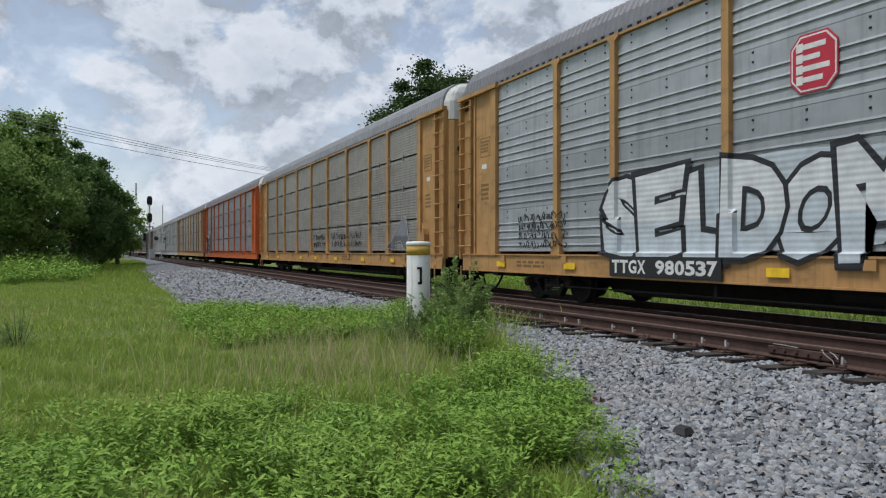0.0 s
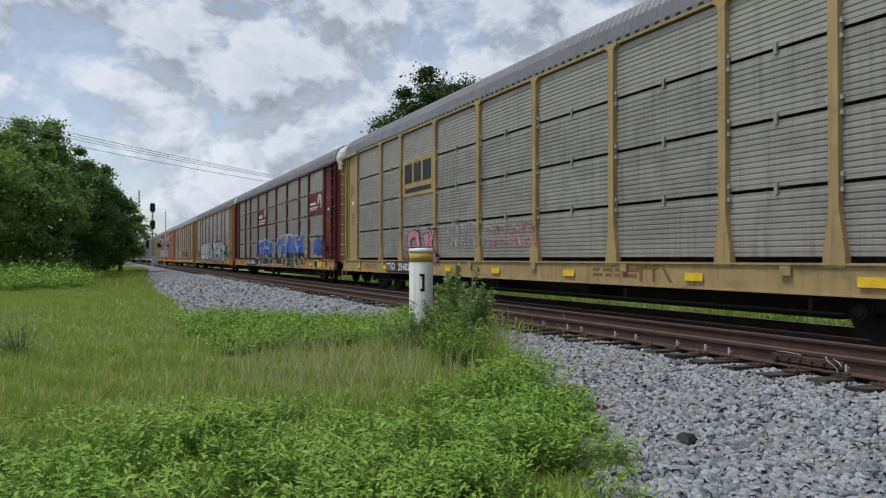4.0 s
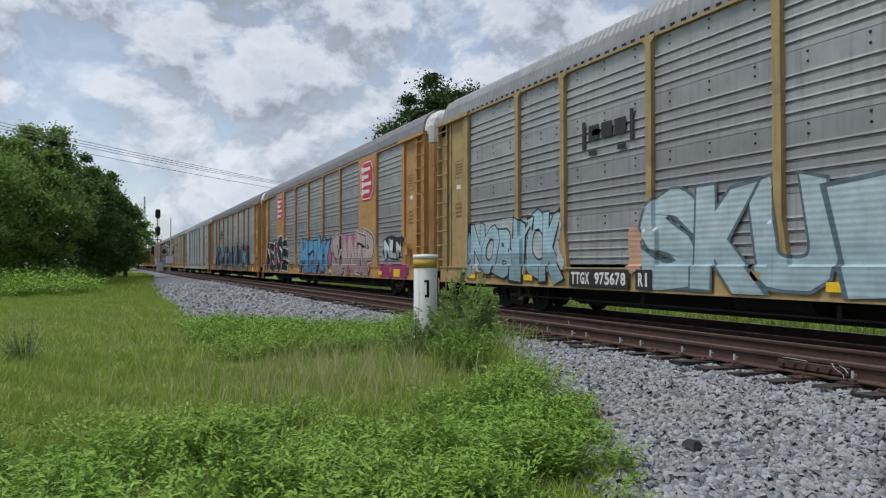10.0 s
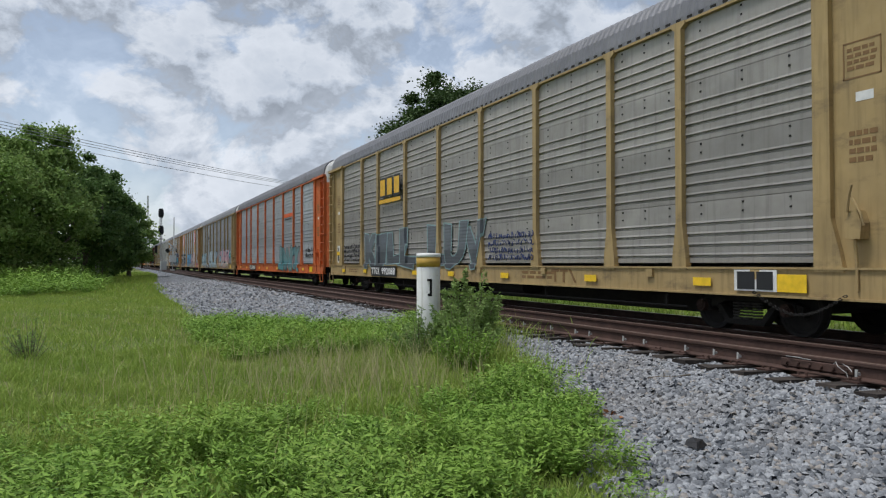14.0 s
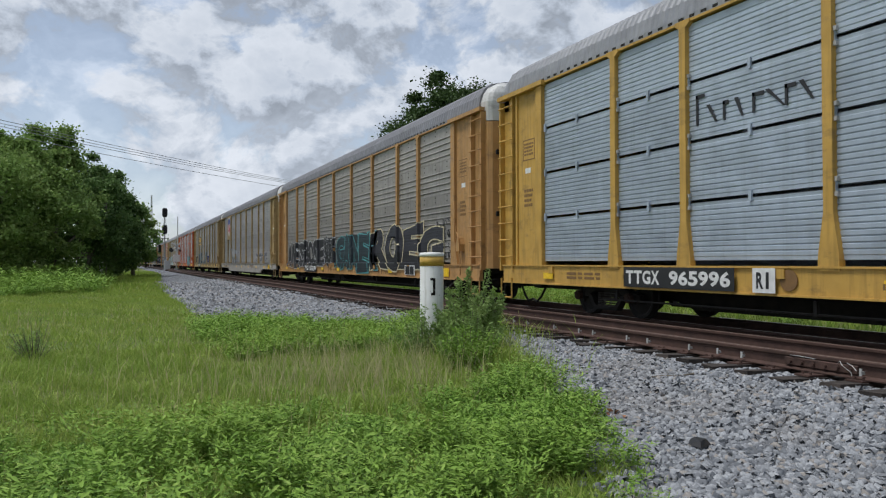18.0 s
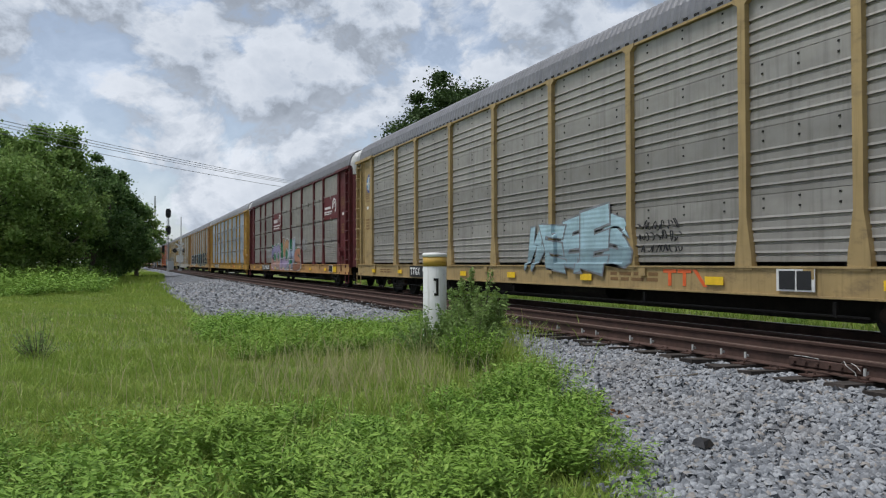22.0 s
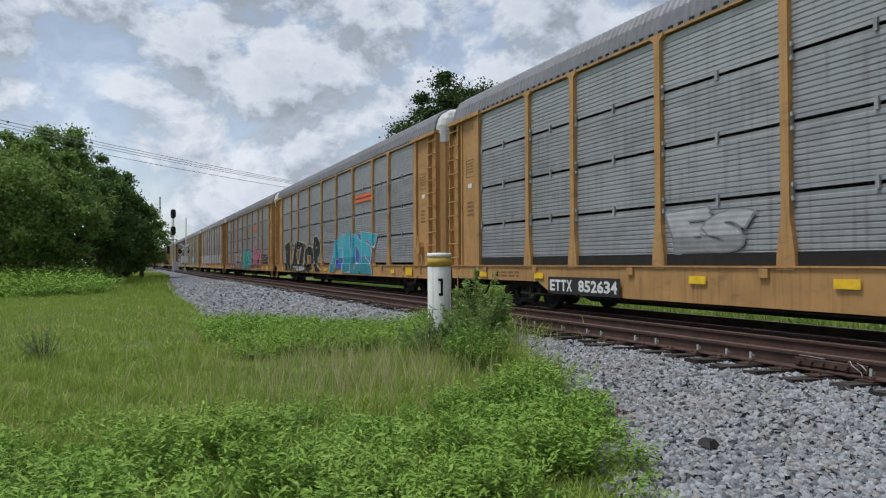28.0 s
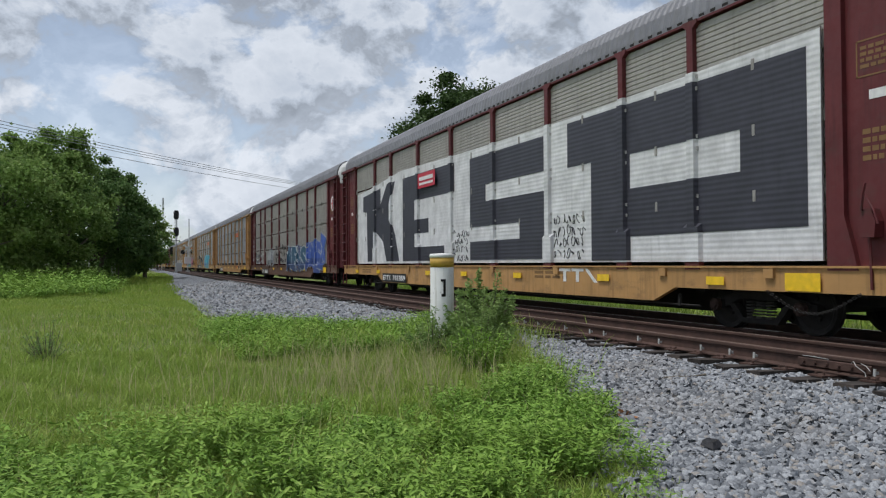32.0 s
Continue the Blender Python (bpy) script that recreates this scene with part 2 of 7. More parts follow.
PAINT = {
    "yellow": painted("aged_yellow_paint", (0.47, 0.262, 0.095)),
    "bright_yellow": painted("fresh_yellow_paint", (0.55, 0.33, 0.07), 0.08),
    "tan": painted("faded_tan_yellow_paint", (0.40, 0.285, 0.125)),
    "maroon": painted("maroon_paint", (0.115, 0.018, 0.02), 0.1),
    "orange": painted("orange_paint", (0.56, 0.13, 0.03), 0.1),
    "white": painted("grey_white_paint", (0.43, 0.41, 0.38), 0.3),
    "cap": painted("dull_white_paint", (0.60, 0.60, 0.585), 0.25),
    "brown": painted("dark_brown_paint", (0.13, 0.07, 0.045), 0.3),
    "soot": painted("sooty_black_paint", (0.02, 0.02, 0.02), 0.3, 0.75),
}
SHEET = {
    "grey": galvanised("grey_galvanised_sheet", (0.37, 0.38, 0.395), 0.5, 0.85),
    "light": galvanised("light_galvanised_sheet", (0.45, 0.475, 0.50), 0.4, 0.8),
    "blue": galvanised("blue_grey_galvanised_sheet", (0.43, 0.49, 0.56), 0.2, 0.3),
    "olive": galvanised("olive_grey_galvanised_sheet", (0.375, 0.355, 0.325), 0.55, 0.8),
    "brown": galvanised("brown_grey_galvanised_sheet", (0.27, 0.24, 0.20), 0.7, 0.4),
    "pale": galvanised("pale_grey_galvanised_sheet", (0.44, 0.43, 0.43), 0.5, 0.1),
}
ROOF = galvanised("weathered_roof_sheet", (0.23, 0.23, 0.245), 0.3, 0.0)
ROOF_PALE = galvanised("pale_roof_sheet", (0.31, 0.315, 0.33), 0.25, 0.0)
M_WHITE = plain("white_lettering", (0.72, 0.72, 0.70))
M_BLACK = plain("black_lettering", (0.018, 0.018, 0.02))
M_DARK = rusty("dirty_black_steel", (0.008, 0.007, 0.007), (0.022, 0.019, 0.016), 0.85, 0.1)
M_STEEL = rusty("worn_wheel_steel", (0.009, 0.008, 0.008), (0.024, 0.021, 0.018), 0.8, 0.1)
M_RAIL = rusty("rusty_rail_steel", (0.05, 0.028, 0.021), (0.10, 0.055, 0.042), 0.75, 0.2)
M_RAILTOP = plain("polished_rail_top", (0.30, 0.25, 0.22), 0.35, 0.8)
M_RUSTED = rusty("rust_brown_casting", (0.03, 0.018, 0.014), (0.065, 0.035, 0.026), 0.85, 0.1)
M_GREYSTEEL = rusty("dusty_grey_steel", (0.035, 0.032, 0.03), (0.07, 0.065, 0.06), 0.8, 0.1)
M_PALEGREY = plain("pale_grey_zinc", (0.42, 0.42, 0.40), 0.6, 0.2, 0.35)
M_DULLTOP = rusty("rusted_rail_top", (0.12, 0.082, 0.062), (0.20, 0.145, 0.115), 0.55, 0.3)
M_TIE = rusty("weathered_tie_wood", (0.022, 0.018, 0.015), (0.06, 0.048, 0.04), 0.95, 0.0)
M_REFLECT = plain("yellow_reflector", (0.85, 0.55, 0.02), 0.35)
M_RED = plain("red_sign_paint", (0.50, 0.025, 0.05), 0.5)
M_BLUE = plain("blue_sign_paint", (0.04, 0.08, 0.30), 0.5)
M_SKYBLUE = plain("light_blue_paint", (0.1, 0.30, 0.5), 0.5)
M_ORANGE = plain("orange_sign_paint", (0.75, 0.13, 0.03), 0.5)
M_GOLD = plain("golden_yellow_lettering", (0.70, 0.40, 0.03), 0.5)
M_MAROON = plain("maroon_sign_paint", (0.12, 0.018, 0.022), 0.5)
M_GREYTXT = plain("faint_brown_stencil", (0.20, 0.11, 0.04), 0.6)
M_STONE = stony("grey_ballast_stone", (0.125, 0.135, 0.15), (0.44, 0.455, 0.475), (0.25, 0.20, 0.145))
M_BED = gravel_bed("crushed_stone_bed")
M_EARTH = earth("turf_soil")
M_GRASS = leafy("grass_blade", (0.185, 0.30, 0.05), (0.335, 0.43, 0.088), (0.48, 0.48, 0.19), 0.5, 0.2)
M_WEED = leafy("weed_leaf", (0.106, 0.202, 0.036), (0.235, 0.375, 0.068), (0.37, 0.48, 0.13), 0.6, 0.15)
M_DRY = leafy("dry_seed_grass", (0.42, 0.43, 0.18), (0.55, 0.49, 0.28), (0.62, 0.50, 0.37), 0.6, 0.4)
M_BUSH = leafy("bush_leaf", (0.14, 0.24, 0.07), (0.24, 0.345, 0.11), (0.36, 0.46, 0.2), 0.5, 0.3)
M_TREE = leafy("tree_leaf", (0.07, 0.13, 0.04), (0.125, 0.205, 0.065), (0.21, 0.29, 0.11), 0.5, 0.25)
# lighter copy of the tree leaf: light on the foliage put into its colour
M_TREELIT = leafy("lit_tree_leaf", (0.15, 0.245, 0.065), (0.26, 0.37, 0.11), (0.37, 0.46, 0.18), 0.5, 0.35)
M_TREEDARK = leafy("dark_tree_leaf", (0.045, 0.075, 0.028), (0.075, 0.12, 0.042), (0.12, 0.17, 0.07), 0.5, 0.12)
M_STAINED = stony("rust_stained_stone", (0.055, 0.042, 0.035), (0.15, 0.125, 0.105), (0.10, 0.065, 0.045))
M_BARK = rusty("grey_bark", (0.09, 0.075, 0.06), (0.17, 0.15, 0.12), 0.95, 0)
M_WIRE = plain("weathered_wire", (0.30, 0.31, 0.32), 0.5, 0.3)


def post_paint():
    k = Nodes("scuffed_white_pipe", 0.45)
    v = k.place((1, 1, 1))
    base = k.mix(k.ramp(k.noise(v, 3, 6), 0.35, 0.7), (0.72, 0.72, 0.70), (0.82, 0.82, 0.80))
    base = k.mix(k.ramp(k.noise(k.place((9, 9, 0.8)), 1.5, 6), 0.58, 0.76, 0, 0.6), base, (0.36, 0.33, 0.27))
    base = k.mix(k.ramp(k.noise(v, 22, 5), 0.66, 0.73, 0, 0.6), base, (0.12, 0.10, 0.08))
    k.color(base)
    return k.m


M_PVC = post_paint()

# ---- mesh helpers ----


def mesh_from(name, verts, faces, smooth=False):
    me = bpy.data.meshes.new(name)
    me.from_pydata(verts, [], faces)
    me.update()
    if smooth:
        for p in me.polygons:
            p.use_smooth = True
    return me


class Shape:
    """Gathers simple solids into one mesh."""

    def __init__(self):
        self.v, self.f = [], []

    def add(self, verts, faces):
        o = len(self.v)
        self.v += [tuple(p) for p in verts]
        self.f += [tuple(i + o for i in q) for q in faces]
        return self

    def box(self, x0, x1, y0, y1, z0, z1, c=0.0):
        """A box; c chamfers the edges that run along y."""
        if c <= 0:
            v = [(x, y, z) for x in (x0, x1) for y in (y0, y1) for z in (z0, z1)]
            return self.add(v, [(0, 1, 3, 2), (4, 6, 7, 5), (0, 4, 5, 1), (2, 3, 7, 6), (0, 2, 6, 4), (1, 5, 7, 3)])
        ring = [(x0 + c, z0), (x1 - c, z0), (x1, z0 + c), (x1, z1 - c), (x1 - c, z1), (x0 + c, z1), (x0, z1 - c), (x0, z0 + c)]
        return self.prism(ring, y0, y1)

    def prism(self, ring, y0, y1):
        """An outline in x and z, drawn along y."""
        n = len(ring)
        v = [(x, y0, z) for x, z in ring] + [(x, y1, z) for x, z in ring]
        f = [(i, (i + 1) % n, n + (i + 1) % n, n + i) for i in range(n)]
        return self.add(v, f + [tuple(reversed(range(n))), tuple(range(n, 2 * n))])

    def side(self, ring, x0, x1):
        """An outline in y and z, drawn along x."""
        n = len(ring)
        v = [(x0, y, z) for y, z in ring] + [(x1, y, z) for y, z in ring]
        f = [((i + 1) % n, i, n + i, n + (i + 1) % n) for i in range(n)]
        return self.add(v, f + [tuple(range(n)), tuple(reversed(range(n, 2 * n)))])

    def tube(self, a, b, r0, r1=None, n=8, caps=True):
        r1 = r0 if r1 is None else r1
        a, b = Vector(a), Vector(b)
        d = (b - a).normalized()
        u = d.orthogonal().normalized()
        w = d.cross(u)
        v = []
        for p, r in ((a, r0), (b, r1)):
            for i in range(n):
                q = 2 * math.pi * i / n
                v.append(p + (u * math.cos(q) + w * math.sin(q)) * r)
        f = [(i, (i + 1) % n, n + (i + 1) % n, n + i) for i in range(n)]
        if caps:
            f += [tuple(reversed(range(n))), tuple(range(n, 2 * n))]
        return self.add(v, f)

    def path(self, pts, r, n=6):
        for a, b in zip(pts, pts[1:]):
            self.tube(a, b, r, n=n)
        return self

    def hose(self, pts, r, n=6):
        """One bent tube through all the points."""
        pts, v, f = [Vector(p) for p in pts], [], []
        m = len(pts)
        for i, p in enumerate(pts):
            d = (pts[min(i + 1, m - 1)] - pts[max(i - 1, 0)]).normalized()
            u = d.cross(Vector((0.31, 0.17, 0.93))).normalized()
            w = d.cross(u)
            for k in range(n):
                q = 2 * math.pi * k / n
                v.append(p + (u * math.cos(q) + w * math.sin(q)) * r)
        for i in range(m - 1):
            f += [(i * n + k, i * n + (k + 1) % n, (i + 1) * n + (k + 1) % n, (i + 1) * n + k) for k in range(n)]
        return self.add(v, f + [tuple(reversed(range(n))), tuple(range((m - 1) * n, m * n))])

    def lathe(self, prof, x, y, n=20, axis="z", z=0.0):
        """Turns (radius, height) pairs round an upright axis, or round one along x."""
        v, m = [], len(prof)
        for i in range(n):
            q = 2 * math.pi * i / n
            for r, h in prof:
                c, s = r * math.cos(q), r * math.sin(q)
                v.append((x + c, y + s, z + h) if axis == "z" else (x + h, y + c, z + s))
        f = []
        for i in range(n):
            for j in range(m - 1):
                a, b = i * m + j, ((i + 1) % n) * m + j
                f.append((a, b, b + 1, a + 1) if axis == "z" else (b, a, a + 1, b + 1))
        return self.add(v, f)

    def mesh(self, name, smooth=False):
        return mesh_from(name, self.v, self.f, smooth)


def part(name, me, material, parent, label="", at=(0, 0, 0)):
    """One mesh object under a thing or a part; me is a mesh or a Shape."""
    if isinstance(me, Shape):
        me = me.mesh(name)
    ob = new(name, me)
    ob.parent = parent
    ob.location = at
    if material is not None:
        if not me.materials:
            me.materials.append(material)
        elif me.materials[0] is not material:
            ob.material_slots[0].link = "OBJECT"
            ob.material_slots[0].material = material
    if label:
        tagged(ob, label)
    return ob


def thing(name, label, category, m=None, me=None, material=None, group="", kind=""):
    if isinstance(me, Shape):
        me = me.mesh(name)
    ob = new(name, me)
    if m is not None:
        ob.matrix_world = m
    if material is not None:
        me.materials.append(material)
    return tagged(ob, label, category, group, kind)


def many(name, verts, loops, per, material, label, category, kind="stuff", parent=None):
    """One mesh of very many small faces with `per` corners each, from arrays."""
    me = bpy.data.meshes.new(name)
    verts, loops = np.asarray(verts, np.float32), np.asarray(loops, np.int32).ravel()
    nf = len(loops) // per
    me.vertices.add(len(verts))
    me.vertices.foreach_set("co", verts.ravel())
    me.loops.add(len(loops))
    me.loops.foreach_set("vertex_index", loops)
    me.polygons.add(nf)
    me.polygons.foreach_set("loop_start", np.arange(nf, dtype=np.int32) * per)
    me.polygons.foreach_set("loop_total", np.full(nf, per, np.int32))
    me.update()
    me.validate()
    me.materials.append(material)
    ob = new(name, me)
    if parent is not None:
        ob.parent = parent
        return tagged(ob, label)
    return tagged(ob, label, category, kind=kind)

# ---- ground and track ----
EDGE = [(-12, 1.4), (-2, 2.2), (3.0, 2.85), (4.1, 3.2), (5.0, 3.6), (6.5, 4.25), (8.28, 4.74), (9.56, 5.26), (10.72, 5.81), (13.0, 6.33), (14.6, 6.35), (15.5, 5.7), (16.4, 4.5), (17.6, 3.3), (20.0, 2.5), (24.0, 2.25), (34.0, 2.2), (60.0, 2.6), (97.0, 4.4), (118.0, 4.6), (394.66, 4.93)]
EDGE_Y, EDGE_X = [a for a, b in EDGE], [b for a, b in EDGE]


def edge_x(y):
    """Where the grass ends and the stone begins, on the camera's side of the track."""
    return np.interp(y, EDGE_Y, EDGE_X)


def ground_z(x, y):
    """Height of the ground: uneven turf, and the low stone bank on which both tracks lie."""
    x, y = np.asarray(x, float), np.asarray(y, float)
    z = 0.035 * np.sin(x * 0.9 + 0.4 * y) + 0.03 * np.sin(y * 0.53 - x * 0.3)
    z = z * np.clip((6.0 - x) / 1.5, 0, 1)
    up = np.clip((x - 4.6) / 1.7, 0, 1) * np.clip((13.6 - x) / 1.0, 0, 1)
    return z + 0.2 * up * up * (3 - 2 * up)


def make_ground():
    xs = np.unique(np.concatenate([np.linspace(-3000, -150, 9), np.linspace(-150, -20, 16), np.linspace(-20, 22, 85), np.linspace(22, 150, 18), np.linspace(150, 3000, 9)]))
    ys = np.unique(np.concatenate([np.linspace(-3000, -40, 9), np.linspace(-40, 0, 10), np.linspace(0, 45, 91), np.linspace(45, 400, 90), np.linspace(400, 3000, 12)]))
    X, Y = np.meshgrid(xs, ys, indexing="ij")
    Z = ground_z(X, Y) - 0.004
    v = np.stack([X, Y, Z], -1).reshape(-1, 3)
    i = np.arange(len(xs) * len(ys)).reshape(len(xs), len(ys))
    f = np.stack([i[:-1, :-1], i[1:, :-1], i[1:, 1:], i[:-1, 1:]], -1).reshape(-1, 4)
    many("ground", v, f, 4, M_EARTH, "low green turf over dark soil beside the railway", "ground", "structure")
    # the sheet of crushed stone on which the track lies
    v, f = [], []
    rows_y = list(np.arange(-40, 60, 0.5)) + list(np.arange(60, 420, 4.0))
    for y in rows_y:
        x0 = float(edge_x(y)) - 0.25 + 0.12 * math.sin(y * 3.1) + 0.1 * math.sin(y * 7.7)
        xs2 = [x0, x0 + 0.4] + [x0 + 0.4 + (TRACK_X + 3.0 - x0 - 0.4) * k / 24 for k in range(1, 25)] + [TRACK_X + 3.4]
        for j, x in enumerate(xs2):
            v.append((x, y, float(ground_z(x, y)) + (0.02 if 0 < j < len(xs2) - 1 else -0.02)))
    n = 27
    for a in range(len(rows_y) - 1):
        for j in range(n - 1):
            f.append((a * n + j, a * n + j + 1, (a + 1) * n + j + 1, (a + 1) * n + j))
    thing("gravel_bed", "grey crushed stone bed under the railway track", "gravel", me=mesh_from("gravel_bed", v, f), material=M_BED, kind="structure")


ANCHORS = [13.59, 13.16, 12.81, 12.29, 11.34, 10.57, 10.17, 9.29, 8.81, 7.95, 7.43, 7.03, 5.43]


def make_rails():
    """The empty siding, canted and rusty, and the worn track behind it that carries the train."""
    # rail outline, 186 mm high
    half = [(0.076, -0.186), (0.076, -0.174), (0.012, -0.150), (0.010, -0.052), (0.036, -0.040), (0.038, -0.010), (0.028, -0.001)]
    ring = [(x, z) for x, z in half] + [(-x, z) for x, z in reversed(half)]
    rail = Shape().prism(ring, -45, 420).mesh("rail")
    top = Shape().box(-0.026, 0.026, -45, 420, -0.003, 0.0012).mesh("rail_top")
    rng = random.Random(5)
    ties = []
    for k in range(5):
        s = Shape()
        w = 0.115
        v = []
        for y in (-1.3, -0.7, 0.0, 0.7, 1.3):
            j = lambda a: rng.uniform(-a, a)
            v += [(y + j(0.04), -w + j(0.015), -0.18), (y + j(0.04), w + j(0.015), -0.18), (y + j(0.05), w + j(0.018), j(0.012)), (y + j(0.05), -w + j(0.018), j(0.012))]
        f = [(0, 1, 2, 3), (16, 19, 18, 17)]
        for a in range(4):
            for b in range(4):
                c = (b + 1) % 4
                f.append((a * 4 + b, a * 4 + 4 + b, a * 4 + 4 + c, a * 4 + c))
        ties.append(s.add(v, f).mesh("tie"))
    plate = Shape().box(-0.19, 0.19, -0.095, 0.095, 0, 0.018)
    for sx in (-0.115, 0.115):
        plate.tube((sx, -0.05, 0.018), (sx, -0.05, 0.05), 0.016, n=6).tube((sx, 0.05, 0.018), (sx, 0.05, 0.045), 0.016, n=6)
    plate = plate.mesh("tie_plate")
    spots, y = [], -4.0
    while y < 60:
        spots.append(y)
        y += rng.uniform(0.49, 0.55)
    for near in (True, False):
        label = "empty rusty siding track on weathered wooden ties" if near else "worn main railway track under the train"
        track = thing("railway_track", label, "railway track", pose(SIDING_X, 0, SIDING_Z, 0, SIDING_CANT, 0) if near else pose(TRACK_X, 0, RAIL_Z), kind="structure")
        for sx in (-0.7525, 0.7525):
            r = part("rail", rail, M_RAIL, track, "rust-brown steel rail", (sx, 0, 0))
            part("running_surface", top, M_DULLTOP if near else M_RAILTOP, r, "dull rusted top of the rail" if near else "worn bright top of the rail")
        for count, y in enumerate(spots):
            at = (rng.uniform(-0.14, 0.06), y + rng.uniform(-0.015, 0.015) + (0.0 if near else 0.26), -0.206 + rng.uniform(-0.012, 0.004))
            tie = part("tie", ties[count % 5], M_TIE, track, "", at)
            tie.rotation_euler[2] = rng.uniform(-0.03, 0.03) if near else 0.0
            if near and y < 32:
                for sx in (-0.7525, 0.7525):
                    part("tie_plate", plate, M_RAIL, tie, "", (sx, 0, 0.004))
        far = Shape()
        y = spots[-1] + 0.8
        while y < 300:
            far.box(-1.3, 1.3, y - 0.11, y + 0.11, -0.33, -0.207)
            y += 0.55
        tagged(part("far_ties", far, M_TIE, track), kind="stuff")
        if not near:
            continue
        anchor = Shape().box(-0.09, -0.045, -0.012, 0.012, -0.15, -0.12).box(-0.098, -0.086, -0.014, 0.014, -0.165, -0.09).mesh("rail_anchor")
        for y in ANCHORS:
            part("rail_anchor", anchor, M_PALEGREY, track, "pale rail anchor clipped to the rail", (-0.7525, y, 0.02))
        # bolted joint in the near rail, with its frayed bond wire
        bar = Shape().box(-0.05, -0.012, 5.5, 6.42, -0.145, -0.055, 0.008)
        for i in range(6):
            bar.tube((-0.08, 5.58 + i * 0.152, -0.10), (-0.045, 5.58 + i * 0.152, -0.10), 0.023, n=6)
        part("joint_bar", bar, M_RAIL, track, "bolted steel joint bar", (-0.7525, 0, 0))
        for pts in ([(-0.82, 5.72, -0.05), (-0.86, 5.66, -0.02), (-0.90, 5.60, -0.06), (-0.87, 5.52, -0.12), (-0.93, 5.46, -0.15)],
                    [(-0.80, 5.62, -0.04), (-0.88, 5.50, -0.05), (-0.92, 5.42, -0.09)], [(-0.80, 6.35, -0.035), (-0.83, 6.2, -0.03), (-0.82, 6.0, -0.04)]):
            part("bond_wire", Shape().hose(pts, 0.0045, 5), M_PALEGREY, track, "frayed signal bond wire at the joint")


def stone_scatter(name, count, area, size, seed, label, lift=0.0, material=None):
    """Loose crushed stone: small uneven blocks, sunk a little into the bed."""
    rng = np.random.default_rng(seed)
    x0, x1, y0, y1 = area
    P = np.stack([rng.uniform(x0, x1, count), rng.uniform(y0, y1, count)], -1)
    e = edge_x(P[:, 1])
    keep = P[:, 0] > e - 0.15 + rng.normal(0, 0.16, count)
    onrail = np.min([np.abs(P[:, 0] - c - d) for c in (SIDING_X, TRACK_X) for d in (-0.7525, 0.7525)], 0) < 0.12
    P = P[keep & ~onrail]
    n = len(P)
    base = np.array([(-1, -1, -0.6), (1, -1, -0.6), (1, 1, -0.6), (-1, 1, -0.6), (-0.75, -0.7, 0.6), (0.7, -0.8, 0.62), (0.75, 0.7, 0.55), (-0.7, 0.75, 0.65), (0.05, 0.0, 0.85)])
    faces = np.array([(0, 1, 5), (0, 5, 4), (1, 2, 6), (1, 6, 5), (2, 3, 7), (2, 7, 6), (3, 0, 4), (3, 4, 7), (4, 5, 8), (5, 6, 8), (6, 7, 8), (7, 4, 8)])
    s = size * rng.uniform(0.55, 1.45, (n, 1, 1)) * rng.uniform(0.7, 1.2, (n, 1, 3))
    V = (base[None] + rng.uniform(-0.28, 0.28, (n, 9, 3))) * s * 0.5
    q = rng.normal(size=(n, 4))
    q[:, 1:3] *= 0.45
    q /= np.linalg.norm(q, axis=1, keepdims=True)
    w, a, b, c = q.T
    R = np.stack([1 - 2 * (b * b + c * c), 2 * (a * b - c * w), 2 * (a * c + b * w), 2 * (a * b + c * w), 1 - 2 * (a * a + c * c), 2 * (b * c - a * w),
                  2 * (a * c - b * w), 2 * (b * c + a * w), 1 - 2 * (a * a + b * b)], -1).reshape(n, 3, 3)
    V = np.einsum("nij,nkj->nki", R, V)
    V[:, :, 0] += P[:, 0, None]
    V[:, :, 1] += P[:, 1, None]
    V[:, :, 2] += (ground_z(P[:, 0], P[:, 1]) + 0.02 + rng.uniform(-0.012, 0.016, n) + lift)[:, None]
    F = faces[None] + (np.arange(n) * 9)[:, None, None]
    many(name, V.reshape(-1, 3), F.reshape(-1, 3), 3, material or M_STONE, label, "ballast")


# ---- vegetation ----


def blades(name, P, height, width, lean, material, label, category, seed, parent=None):
    """Bent tapering blades, three triangles each, at the points P."""
    rng = np.random.default_rng(seed)
    n = len(P)
    h = height * rng.uniform(0.5, 1.35, n) * (0.62 + 0.76 * clumpy(P, 0.8, seed + 3))
    w = width * rng.uniform(0.6, 1.4, n)
    q, g = rng.uniform(0, 2 * np.pi, n), rng.uniform(0, 2 * np.pi, n)
    d = np.stack([np.cos(q), np.sin(q), 0 * q], -1)
    o = np.stack([np.cos(g), np.sin(g), 0 * g], -1) * (lean * rng.uniform(0.2, 1.3, n) * h)[:, None]
    up = np.array([0, 0, 1.0])
    B = np.concatenate([P, (ground_z(P[:, 0], P[:, 1]) - 0.02)[:, None]], 1)
    a, b = B - d * w[:, None] / 2, B + d * w[:, None] / 2
    m = B + up * (h * 0.6)[:, None] + o * 0.4
    c, e = m - d * w[:, None] * 0.38, m + d * w[:, None] * 0.38
    t = B + up * (h * 0.97)[:, None] + o
    V = np.stack([a, b, e, c, t], 1).reshape(-1, 3)
    k = (np.arange(n) * 5)[:, None]
    F = np.concatenate([k + np.array([[0, 1, 2]]), k + np.array([[0, 2, 3]]), k + np.array([[3, 2, 4]])], 1).reshape(-1, 3)
    return many(name, V, F, 3, material, label, category, parent=parent)


